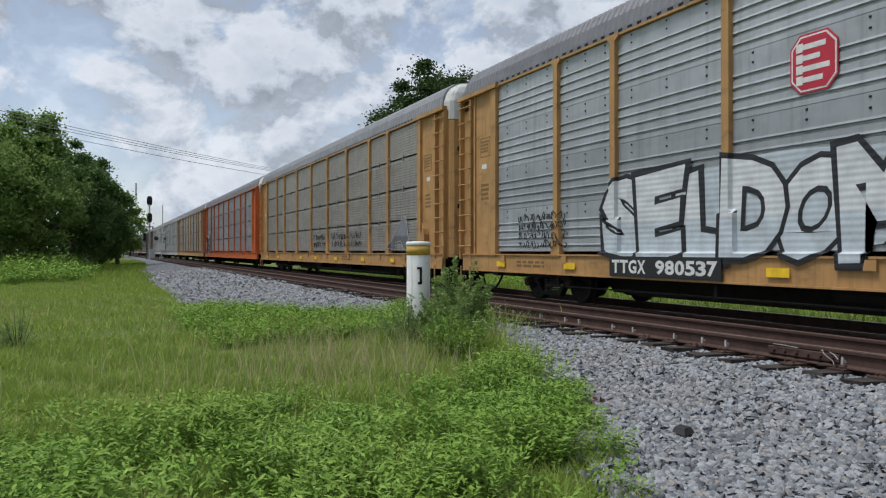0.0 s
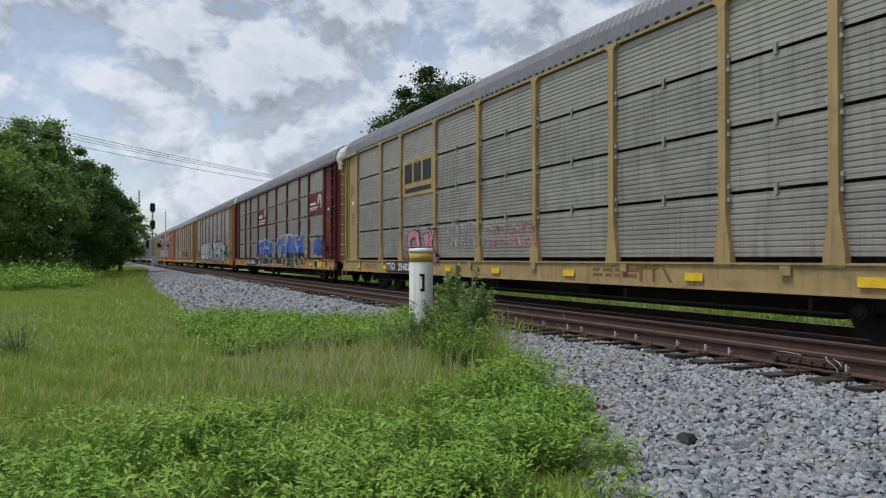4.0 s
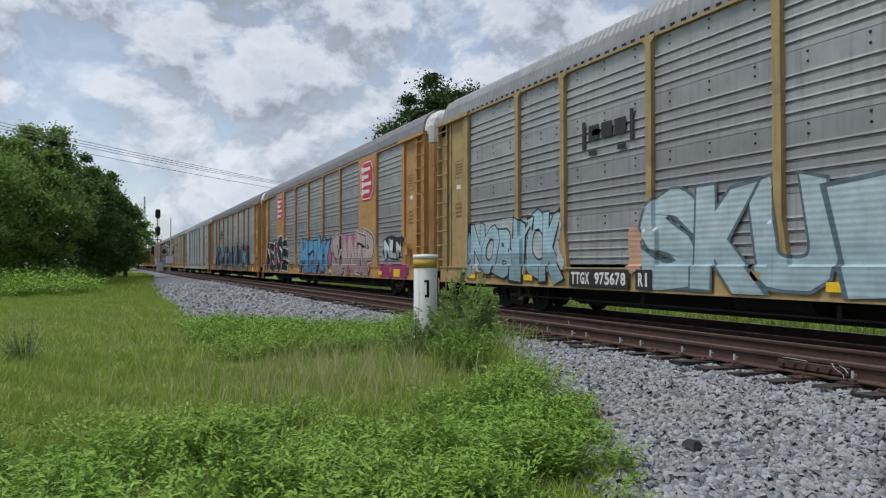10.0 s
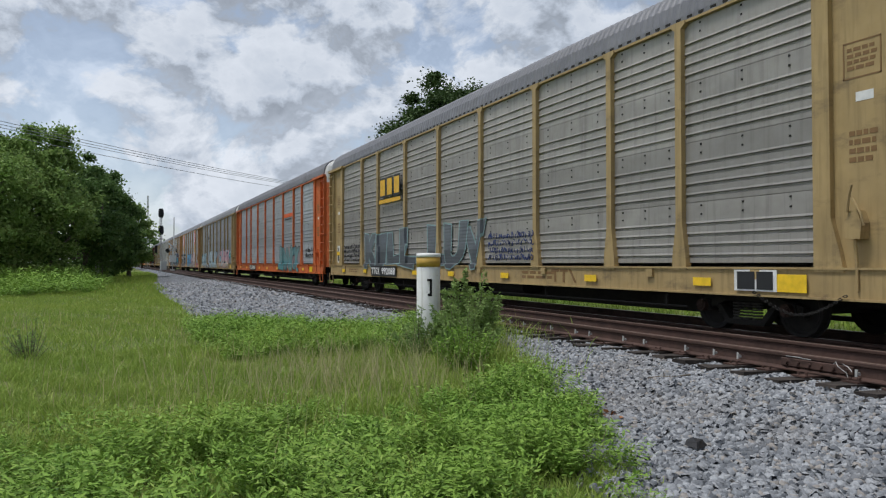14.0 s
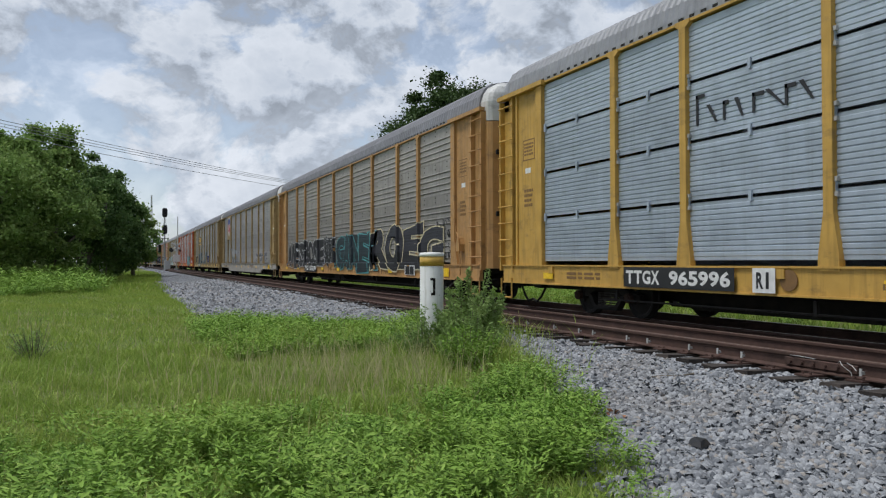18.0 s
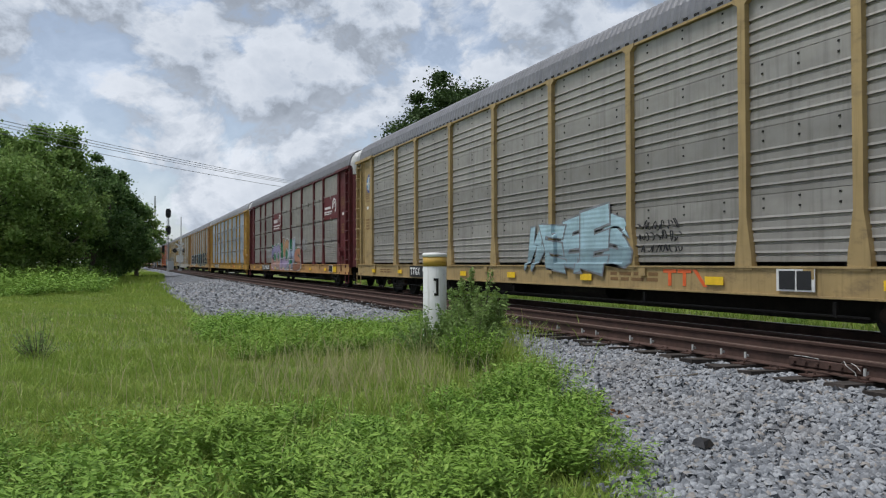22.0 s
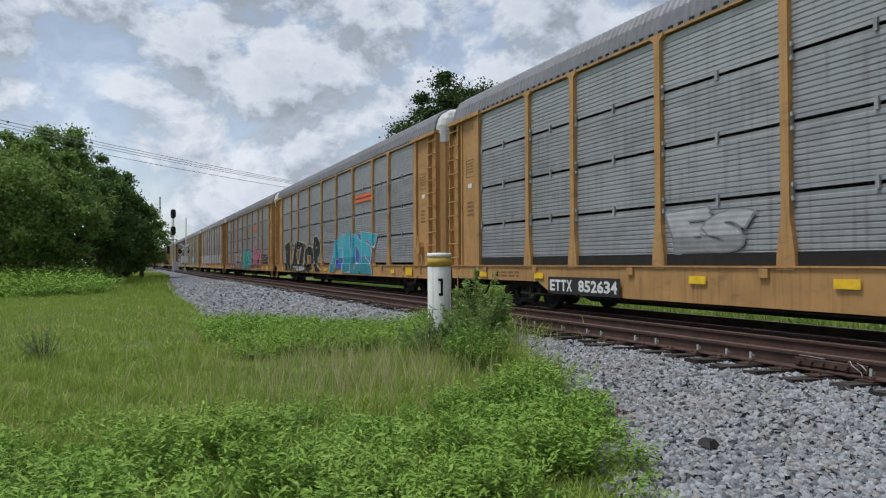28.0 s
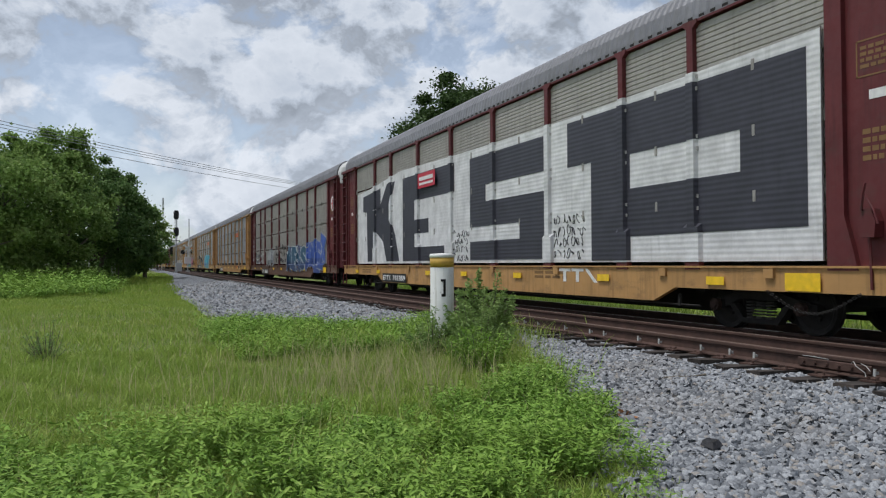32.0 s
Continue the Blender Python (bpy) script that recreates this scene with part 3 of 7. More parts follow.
def leaves(name, C, size, material, label, category, seed, up=0.4, parent=None, slim=0.42, aim=None, rough=1.0):
    """Pointed leaves (two triangles, folded) centred on the points C."""
    rng = np.random.default_rng(seed)
    n = len(C)
    s = size * rng.uniform(0.6, 1.4, n)
    d = rng.normal(size=(n, 3))
    d[:, 2] = d[:, 2] * 0.5 + up * 0.5
    if aim is not None:
        d = d * 0.45 + aim
    d /= np.linalg.norm(d, axis=1, keepdims=True)
    r = rng.normal(size=(n, 3)) * rough
    r[:, 0] -= d[:, 1]
    r[:, 1] += d[:, 0]
    r -= d * np.sum(r * d, 1, keepdims=True)
    r /= np.linalg.norm(r, axis=1, keepdims=True)
    nrm = np.cross(d, r)
    L, W = s[:, None], (s * slim)[:, None]
    a, t = C - d * L * 0.5, C + d * L * 0.5
    l, rr = C + r * W + nrm * W * 0.3, C - r * W + nrm * W * 0.3
    V = np.stack([a, rr, t, l], 1).reshape(-1, 3)
    k = (np.arange(n) * 4)[:, None]
    F = np.concatenate([k + np.array([[0, 1, 2]]), k + np.array([[0, 2, 3]])], 1).reshape(-1, 3)
    return many(name, V, F, 3, material, label, category, parent=parent)


def spread(n, area, seed, keep=None, reach=None):
    """Random points in an area of the plan, on the grass alone."""
    rng = np.random.default_rng(seed)
    x0, x1, y0, y1 = area
    P = np.stack([rng.uniform(x0, x1, n), rng.uniform(y0, y1, n)], -1)
    ok = P[:, 0] < edge_x(P[:, 1]) + rng.normal(0, 0.12, n)
    if keep is not None:
        ok &= keep(P, rng)
    return P[ok]


def clumpy(P, scale, seed=0):
    """A smooth chance field over the plan, 0 to 1."""
    v = np.zeros(len(P))
    rng = np.random.default_rng(seed)
    for k in range(5):
        a, b, c = rng.normal(size=2) / scale * (1 + k * 0.7), rng.uniform(0, 6.3), 1 / (1 + 0.4 * k)
        v += np.sin(P[:, 0] * a[0] * 3 + P[:, 1] * a[1] * 3 + b) * c
    return 1 / (1 + np.exp(-1.4 * v))


def weeds(name, P, height, leaf, count, material, label, seed, spreadr=0.16, tall=None):
    """Low leafy plants: leaves round several stems, thicker towards the top."""
    rng = np.random.default_rng(seed)
    n, stems = len(P), 7
    per = max(count // stems, 4)
    hp = height * rng.uniform(0.75, 1.2, n) * (0.3 + 1.15 * clumpy(P, 0.42, seed) ** 1.4)
    if tall is not None:
        hp = tall * rng.uniform(0.85, 1.15, n)
    m = n * stems
    i = np.repeat(np.arange(n), stems)
    q = rng.uniform(0, 6.3, m)
    tilt = rng.uniform(0.05, 0.75, m)
    way = np.stack([np.cos(q) * tilt, np.sin(q) * tilt, np.ones(m)], -1)
    way /= np.linalg.norm(way, axis=1, keepdims=True)
    foot = np.stack([P[i, 0], P[i, 1], ground_z(P[i, 0], P[i, 1])], -1) + rng.normal(0, spreadr * 0.35, (m, 3)) * np.array([1, 1, 0])
    j = np.repeat(np.arange(m), per)
    u = np.tile(np.linspace(0.3, 1.04, per), m) + rng.uniform(-0.04, 0.04, m * per)
    C = foot[j] + way[j] * (u * hp[i][j])[:, None]
    out = np.stack([np.cos(q[j] + 1.57), np.sin(q[j] + 1.57), np.zeros(len(j))], -1) * np.where(np.arange(len(j)) % 2, 1, -1)[:, None]
    aim = out * 0.95 + way[j] * 0.22
    C = C + aim * leaf * 0.45
    return leaves(name, C, leaf, material, label, "weeds", seed + 1, 0.3, slim=0.15, aim=aim, rough=0.35)


def mounds(centres, size, per, seed):
    """Plants gathered into rounded heaps: their places and how tall each one stands."""
    rng = np.random.default_rng(seed)
    P, H = [], []
    for c in centres:
        r = size * rng.uniform(0.6, 1.5)
        d, q = np.sqrt(rng.uniform(0, 1, per)), rng.uniform(0, 6.3, per)
        P.append(c + np.stack([np.cos(q), np.sin(q) * 0.85], -1) * (d * r)[:, None])
        H.append((0.22 + 0.78 * np.sqrt(np.clip(1 - d ** 2, 0, 1))) * r * rng.uniform(0.75, 1.15))
    return np.concatenate(P), np.concatenate(H)


def in_wedge(P, margin=1.0):
    """The part of the plan that the lens can take in, with a margin."""
    return (P[:, 0] < 1.25 * P[:, 1] + 2 + margin) & (P[:, 0] > -0.19 * P[:, 1] - 1 - margin)


def make_grass():
    seed_patch = lambda P: np.exp(-(((P[:, 0] - 2.7) / 1.5) ** 2 + ((P[:, 1] - 9.5) / 1.7) ** 2))
    near = spread(270000, (-4, 7.6, 3.6, 14), 11, lambda P, r: in_wedge(P) & (r.uniform(0, 1, len(P)) < 0.2 + 0.8 * clumpy(P, 0.9, 3)))
    blades("meadow_grass", near, 0.12, 0.0075, 0.95, M_GRASS, "short green meadow grass", "grass", 12)
    mid = spread(180000, (-9, 7.8, 14, 40), 13, lambda P, r: in_wedge(P) & (r.uniform(0, 1, len(P)) < 0.4 + 0.6 * clumpy(P, 2.5, 5)))
    blades("meadow_grass", mid, 0.11, 0.014, 0.8, M_GRASS, "short green meadow grass", "grass", 14)
    far = spread(90000, (-26, 5, 40, 130), 15, lambda P, r: in_wedge(P, 4))
    blades("meadow_grass", far, 0.20, 0.05, 0.4, M_GRASS, "short green meadow grass", "grass", 16)
    dry = spread(60000, (-0.5, 6.5, 6.2, 13.5), 17, lambda P, r: r.uniform(0, 1, len(P)) < seed_patch(P) * 0.2 * (0.3 + 0.7 * clumpy(P, 0.7, 8)))
    blades("seed_grass", dry, 0.44, 0.007, 0.5, M_DRY, "tall dry grass with pale seed heads", "grass", 18)
    dry2 = spread(9000, (-3.5, 6, 5, 24), 19, lambda P, r: in_wedge(P) & (r.uniform(0, 1, len(P)) < 0.35 * clumpy(P, 2.0, 9)))
    blades("seed_grass", dry2, 0.32, 0.007, 0.4, M_DRY, "tall dry grass with pale seed heads", "grass", 20)
    low = spread(420, (-2.5, 5.0, 3.6, 8.2), 21, lambda P, r: in_wedge(P) & (r.uniform(0, 1, len(P)) < np.clip((8.2 - P[:, 1]) / 1.5, 0, 1)))
    weeds("leafy_weeds", low, 0.15, 0.05, 56, M_WEED, "bright green leafy weeds in the grass", 22)
    at = spread(120, (-2.6, 4.6, 3.5, 7.7), 29, lambda P, r: in_wedge(P) & (P[:, 1] < 7.3 - 0.2 * np.abs(P[:, 0] - 3.4) + r.normal(0, 0.25, len(P))) & (P[:, 0] < edge_x(P[:, 1]) - 0.25))
    P, H = mounds(at, 0.30, 11, 30)
    weeds("leafy_weeds", P, 0.3, 0.055, 91, M_WEED, "bright green leafy weeds in rounded clumps", 34, tall=H)
    at = spread(46, (2.6, 4.9, 4.2, 8.3), 23, lambda P, r: (P[:, 0] > edge_x(P[:, 1]) - 1.3) & (P[:, 0] < edge_x(P[:, 1]) - 0.1))
    P, H = mounds(at, 0.34, 11, 24)
    weeds("leafy_weeds", P, 0.3, 0.055, 91, M_WEED, "bright green leafy weeds at the stone edge", 36, tall=H)
    patch = spread(5200, (1.2, 6.8, 11.8, 17.8), 25, lambda P, r: (P[:, 0] > 1.6 + 0.09 * np.abs(P[:, 1] - 15) + r.normal(0, 0.3, len(P))) & (r.uniform(0, 1, len(P)) < 0.25 + 0.75 * clumpy(P, 1.8, 7)))
    weeds("leafy_weeds", patch, 0.26, 0.075, 49, M_WEED, "bright green leafy weeds beside the gravel", 26, 0.22)
    back = spread(6000, (-26, 1.0, 38, 115), 27, lambda P, r: in_wedge(P, 4) & (P[:, 0] < -1.2 - 0.012 * (P[:, 1] - 38) + r.normal(0, 0.5, len(P))))
    weeds("tall_weeds", back, 0.9, 0.2, 56, M_WEED, "tall green weeds before the trees", 28, 0.5)
    # long tufts at the foot of the post and along the stone
    rng = np.random.default_rng(35)
    for cx, cy, sx, sy, n, h in ((4.6, 9.6, 0.3, 0.35, 900, 0.34), (4.35, 11.6, 0.5, 0.5, 1300, 0.2), (4.95, 9.4, 0.14, 0.2, 420, 0.26), (4.75, 8.7, 0.25, 0.4, 600, 0.24), (5.8, 12.0, 0.45, 0.8, 1100, 0.32), (3.3, 12.6, 0.9, 0.6, 1600, 0.36)):
        P = np.stack([rng.normal(cx, sx, n), rng.normal(cy, sy, n)], -1)
        blades("grass_tuft", P, h, 0.011, 0.75, M_GRASS, "long green grass tufts at the stone edge", "grass", int(cx * 100))
    # beyond the track
    rng = np.random.default_rng(31)
    P = np.stack([rng.uniform(13.3, 36, 60000), rng.uniform(-4, 60, 60000)], -1)
    blades("trackside_grass", P, 0.30, 0.03, 0.5, M_GRASS, "unmown grass on the far side of the track", "grass", 32)
    P = np.stack([rng.uniform(14.0, 24, 1500), rng.uniform(-2, 50, 1500)], -1)
    weeds("trackside_weeds", P, 0.45, 0.14, 24, M_WEED, "green weeds on the far side of the track", 33, 0.3)


def make_bush(name, x, y, r, h, count, leaf, material, label, seed):
    """A loose shrub: thin stems with small leaves along them."""
    rng = np.random.default_rng(seed)
    bush = thing(name, label, "bush", pose(x, y, float(ground_z(x, y))))
    stems, C = Shape(), []
    for i in range(34):
        q, rr, hh = rng.uniform(0, 6.3), r * math.sqrt(rng.uniform(0.02, 1)), h * rng.uniform(0.5, 1.25)
        a = Vector((rr * 0.3 * math.cos(q), rr * 0.3 * math.sin(q), -0.03))
        b = Vector((rr * math.cos(q), rr * math.sin(q), hh * (1.05 - 0.35 * (rr / r) ** 2)))
        stems.tube(a, b, 0.007, 0.003, 5)
        for k in range(count // 34):
            u = rng.uniform(0.2, 1.04)
            C.append(a.lerp(b, u) + Vector(rng.normal(size=3)) * 0.05 * (1.5 - u))
    tagged(part("stem", stems, M_BARK, bush, "thin woody stems"), kind="stuff")
    leaves("foliage", np.array(C), leaf, material, "small green leaves", "", seed + 1, 0.5, parent=bush, slim=0.17)


def make_tree(name, x, y, h, r, seed, count, leaf, material, label, trunk=0.3, low=0.25):
    """A broad-leaved tree: tapered trunk, forking limbs, a crown of leaves in many uneven clusters."""
    rng = np.random.default_rng(seed)
    tree = thing(name, label, "tree", pose(x, y, float(ground_z(x, y)) - 0.05))
    wood, limbs = Shape(), Shape()
    fork = Vector((rng.normal() * 0.2, rng.normal() * 0.2, h * (low + 0.15)))
    wood.tube((0, 0, 0), fork, trunk, trunk * 0.7, 9)
    mid, half = h * (1 + low) / 2, h * (1 - low) / 2
    centres = []
    for i in range(64):
        d = rng.normal(size=3)
        d /= np.linalg.norm(d)
        u = rng.uniform(0.35, 1.0) ** 0.5
        fat = 1.0 - 0.35 * max(d[2], 0) ** 2
        c = Vector((d[0] * r * u * fat, d[1] * r * u * fat, mid + d[2] * half * u * rng.uniform(0.86, 1.02)))
        centres.append((c, r * rng.uniform(0.08, 0.25)))
        if i % 5 == 0:
            centres.append((Vector((c.x * 1.18, c.y * 1.18, mid + (c.z - mid) * 1.12)), r * rng.uniform(0.05, 0.11)))
        if i < 14:
            knee = fork.lerp(c, 0.5) + Vector(rng.normal(size=3)) * 0.25
            limbs.hose([fork, fork.lerp(knee, 0.5), knee], trunk * 0.32, 6)
            limbs.tube(knee, c, trunk * 0.24, trunk * 0.05, 6)
    part("trunk", wood, M_BARK, tree, "grey bark trunk")
    tagged(part("limb", limbs, M_BARK, tree, "forked grey limbs"), kind="stuff")
    C, per = [], count // len(centres)
    for c, cr in centres:
        d = rng.normal(size=(per, 3)) * cr * np.array([0.75, 0.75, 0.5])
        C.append(np.array(c) + d)
    leaves("crown", np.concatenate(C), leaf, material, "uneven crown of dense leaves", "", seed + 1, 0.1, parent=tree, slim=0.5)
    return tree

from mathutils.geometry import tessellate_polygon


# ---- letters: single characters of the built-in font, plain, bold and swollen ----
CHARS = "ABCDEFGHIJKLMNOPQRSTUVWXYZ0123456789"
GLYPH = {}


def make_glyphs():
    made = []
    for off in (0.035, 0.065, 0.09, 0.115):
        for ch in CHARS:
            cu = bpy.data.curves.new("glyph", "FONT")
            cu.body, cu.size, cu.offset, cu.resolution_u = ch, 1.0, off, 3
            made.append((ch, off, new("glyph", cu)))
    deps = bpy.context.evaluated_depsgraph_get()
    deps.update()
    for ch, off, ob in made:
        me = ob.evaluated_get(deps).to_mesh()
        v = np.array([p.co[:2] for p in me.vertices])
        GLYPH[ch, off] = (v, [tuple(p.vertices) for p in me.polygons])
    for ch, off, ob in made:
        data = ob.data
        bpy.data.objects.remove(ob)
        bpy.data.curves.remove(data)


make_glyphs()


def lettering(text, y0, y1, z0, z1, x, bold=0.035, wild=0.0, seed=0, only=None):
    """Letters on the side of a car that fill y0..y1 and z0..z1; wild bends, swells and overlaps them as a sprayer would."""
    rng = random.Random(seed)
    s, n = Shape(), max(len(text), 1)
    step = (y1 - y0) / n
    for i, ch in enumerate(text):
        r = [rng.uniform(-1, 1) for _ in range(9)]
        if ch == " " or only not in (None, i):
            continue
        plain_v = GLYPH[ch, 0.035][0]
        lo, hi = plain_v.min(0), plain_v.max(0)
        v, f = GLYPH[ch, bold]
        u = (v - (lo + hi) / 2) / np.maximum(hi - lo, 0.12 if ch == "I" else 0.2)
        if ch in "I1":
            u[:, 0] *= 0.5
        w = abs(step) * (0.94 if not wild else 1.0 + 0.1 * wild)
        h = (z1 - z0) * (1 + wild * 0.25 * r[0])
        ux = u[:, 0] * (1 + wild * 0.45 * r[4] * u[:, 1]) + wild * 0.16 * np.sin(u[:, 1] * (3.0 + 2 * r[5]) + 3 * r[6])
        uz = u[:, 1] * (1 + wild * 0.35 * r[7] * u[:, 0]) + wild * 0.09 * np.sin(u[:, 0] * (4.0 + 2 * r[8]) + 3 * r[5])
        a, sh = wild * 0.2 * r[1], wild * 0.3 * r[2]
        px, pz = ux * w + uz * h * sh, uz * h
        qx, qz = px * math.cos(a) - pz * math.sin(a), px * math.sin(a) + pz * math.cos(a)
        cy, cz = y0 + step * (i + 0.5), (z0 + z1) / 2 + wild * 0.1 * (z1 - z0) * r[3]
        s.add([(x - (0.009 * (i % 2) if wild else 0.0), cy + math.copysign(1, step) * q, max(cz + k, 0.92) if wild else cz + k) for q, k in zip(qx, qz)], f)
        if wild > 0.5 and r[6] > -0.2:
            # an arrow flung out of the letter
            g = (bold - 0.065) * 1.6 + 0.05
            sy, up = (1 if r[7] > 0 else -1), (1 if r[8] > 0 else -1)
            p = np.array((cy + sy * w * 0.25, cz + up * h * 0.28))
            d = np.array((sy * 0.75, up * 0.66))
            o = np.array((-d[1], d[0]))
            e, t = p + d * h * 0.24, p + d * (h * 0.42 + g * 0.6)
            ring = [p - o * g, e - o * g, e - o * g * 2.6, t, e + o * g * 2.6, e + o * g, p + o * g]
            xx = x - 0.009 * (i % 2) - 0.001
            s.add([(xx, float(q[0]), max(float(q[1]), 0.92)) for q in ring], [(0, 1, 5), (0, 5, 6), (2, 3, 4)])
    return s


def blob(y0, y1, z0, z1, x, seed=0, n=64, rough=0.25):
    """A ragged sprayed cloud behind letters."""
    rng = random.Random(seed)
    amp = [(rng.uniform(0.3, 1) / k ** 0.7, rng.uniform(0, 6.3)) for k in range(1, 12)]
    cy, cz, v = (y0 + y1) / 2, (z0 + z1) / 2, []
    for i in range(n):
        q = 2 * math.pi * i / n
        wob = 1 + rough * 0.3 * sum(a * math.sin((k + 3) * q + b) for k, (a, b) in enumerate(amp, 1))
        c, d = math.cos(q), math.sin(q)
        sq = 1 / max(abs(c) ** 0.75, abs(d) ** 0.75, 0.75)
        v.append((x, cy + (y1 - y0) / 2 * c * wob * sq * 0.86, max(0.91, cz + (z1 - z0) / 2 * d * wob * sq * 0.8)))
    v.append((x, cy, cz))
    f = [((i + 1) % n, i, n) if y1 < y0 else (i, (i + 1) % n, n) for i in range(n)]
    return Shape().add(v, f)


def plate(y0, y1, z0, z1, x, d=0.012):
    return Shape().box(x - d, x, min(y0, y1), max(y0, y1), z0, z1)


def bars(y0, y1, z0, z1, x, rows, seed=0):
    """Unreadable stencilled lines as plain bars."""
    rng = random.Random(seed)
    s, lo, hi = Shape(), min(y0, y1), max(y0, y1)
    h = (z1 - z0) / (rows * 1.7)
    for r in range(rows):
        z, y = z1 - (r * 1.7 + 1) * h, hi
        while y > lo + 0.05:
            w = rng.uniform(0.25, 0.6) * (hi - lo) * 0.5
            s.box(x - 0.003, x, max(lo, y - w), y, z, z + h)
            y -= w + 0.06 * (hi - lo)
    return s


# ---- the freight cars: a car's space has +y ahead, z from CAR_Z; the near side is at -x ----
SIDE, POSTX, SILLX = -1.46, -1.55, -1.53
BAYS = [2.65, 1.95, 2.8, 2.8, 2.8, 2.8, 2.8, 1.95, 2.65]
HALF = sum(BAYS) / 2
ZP0, ZP1 = 1.36, 5.33


def ribbed_sheet(width, style):
    """The sheets that fill one bay: real ribs, and open slots between sheets where the car has them."""
    s, w = Shape(), width / 2 - 0.01
    count = 4
    hh = (ZP1 - ZP0) / count
    for c in range(count):
        z0 = ZP0 + c * hh
        gap = 0.027 if style == "slot" else 0.004
        prof = [(0.0, z0 + gap)]
        if style == "slot":
            k, z = 10, z0 + gap + 0.06
            pitch = (hh - 2 * gap - 0.1) / k
            for i in range(k):
                prof += [(0, z), (-0.006, z + pitch * 0.12), (-0.006, z + pitch * 0.74), (0.006, z + pitch * 0.82), (0.006, z + pitch * 0.93)]
                z += pitch
        elif style == "rib":
            z = z0 + 0.08
            for i in range(4):
                prof += [(0, z), (0.03, z + 0.012), (0.032, z + 0.044), (-0.012, z + 0.052), (0, z + 0.085)]
                z += 0.172
        else:
            k, z = 5, z0 + 0.06
            for i in range(k):
                prof += [(0, z), (-0.05, z + 0.02), (-0.01, z + 0.13), (0, z + 0.14)]
                z += 0.178
        prof.append((0.0, z0 + hh - gap))
        v = [(SIDE + x, y, z) for x, z in prof for y in (-w, w)] + [(SIDE + 0.03, y, z) for z in (prof[-1][1], prof[0][1]) for y in (-w, w)]
        n = len(prof) + 2
        f = [(2 * i, 2 * i + 1, 2 * i + 3, 2 * i + 2) for i in range(n - 1)] + [(2 * n - 2, 2 * n - 1, 1, 0)]
        s.add(v, f)
    if style == "slot":
        # clips that bridge the slots
        for c in range(1, count):
            z = ZP0 + c * hh
            for y in (-w + 0.05, 0.0, w - 0.05):
                s.box(SIDE - 0.04, SIDE, y - 0.028, y + 0.028, z - 0.085, z + 0.085)
    return s.mesh("side_sheet")


SHEETS = {(w, st): ribbed_sheet(w, st) for w in sorted(set(BAYS)) for st in ("rib", "slot", "louvre")}


def rivets(width):
    s, w = Shape(), width / 2
    hh = (ZP1 - ZP0) / 4
    for c in range(4):
        for i in range(3):
            for z in (0.80, 0.94):
                y = -w + width * (i + 0.5) / 3
                s.box(SIDE - 0.012, SIDE + 0.002, y - 0.016, y + 0.016, ZP0 + c * hh + z * hh - 0.014, ZP0 + c * hh + z * hh + 0.014)
    return s.mesh("riveting")


RIVETS = {w: rivets(w) for w in sorted(set(BAYS))}


def post_mesh(wide):
    """A side post with a flared foot and a small cap."""
    a, b = 0.075, 0.075 if not wide else 0.17
    ring = [(-b, 1.24), (b, 1.24), (b * 0.95, 1.46), (a, 2.02), (a, 5.25), (a + 0.10, 5.32), (a + 0.10, 5.38), (-a - 0.10, 5.38), (-a - 0.10, 5.32), (-a, 5.25), (-a, 2.02), (-b * 0.95, 1.46)]
    return Shape().side(ring, POSTX, SIDE + 0.02).mesh("side_post")


def clips_mesh():
    """Small pale clips in pairs on both edges of a post, where the sheets meet."""
    s = Shape()
    for c in range(1, 4):
        z = ZP0 + c * (ZP1 - ZP0) / 4
        for sy in (-1, 1):
            for dz in (-0.1, 0.1):
                s.box(SIDE - 0.06, SIDE, sy * 0.10 - 0.022, sy * 0.10 + 0.022, z + dz - 0.03, z + dz + 0.03)
    return s.mesh("post_clips")


CLIPS, M_CLIP = clips_mesh(), plain("pale_clip_steel", (0.42, 0.41, 0.39), 0.6, 0.2)
POSTS = {False: post_mesh(False), True: post_mesh(True)}


def roof_mesh():
    """Curved roof with a cross rib every 0.3 m."""
    half = [(1.50, 5.36), (1.50, 5.46), (1.455, 5.72), (1.34, 5.93), (1.12, 6.08), (0.70, 6.17), (0.0, 6.20)]
    ring = [(-x, z) for x, z in half] + [(x, z) for x, z in reversed(half[:-1])]
    v, f, n, m = [], [], len(ring), 0
    for i in range(151):
        y = -13.36 + 26.72 * i / 151
        for dy, d in ((0, 0), (0.06, 0.011), (0.12, 0.011)):
            v += [(x * (1 + d / 1.5), y + dy, z + (d if z > 5.4 else 0)) for x, z in ring]
            m += 1
    for k in range(m - 1):
        f += [(k * n + j, k * n + j + 1, k * n + n + j + 1, k * n + n + j) for j in range(n - 1)]
    f += [tuple(range(n)), tuple(reversed(range((m - 1) * n, m * n)))]
    return mesh_from("roof", v, f)


def far_roof_mesh():
    half = [(1.50, 5.36), (1.455, 5.72), (1.34, 5.93), (1.12, 6.08), (0.0, 6.20)]
    ring = [(-x, z) for x, z in half] + [(x, z) for x, z in reversed(half[:-1])]
    return Shape().prism(ring, -13.36, 13.36).mesh("roof")


def eave_mesh():
    """The open ends of the roof's corrugations, a row of dark mouths along the eave."""
    s = Shape()
    for i in range(100):
        y = -13.2 + 26.4 * i / 99
        s.box(-1.512, -1.49, y - 0.06, y + 0.06, 5.40, 5.445)
    return s.mesh("eave")


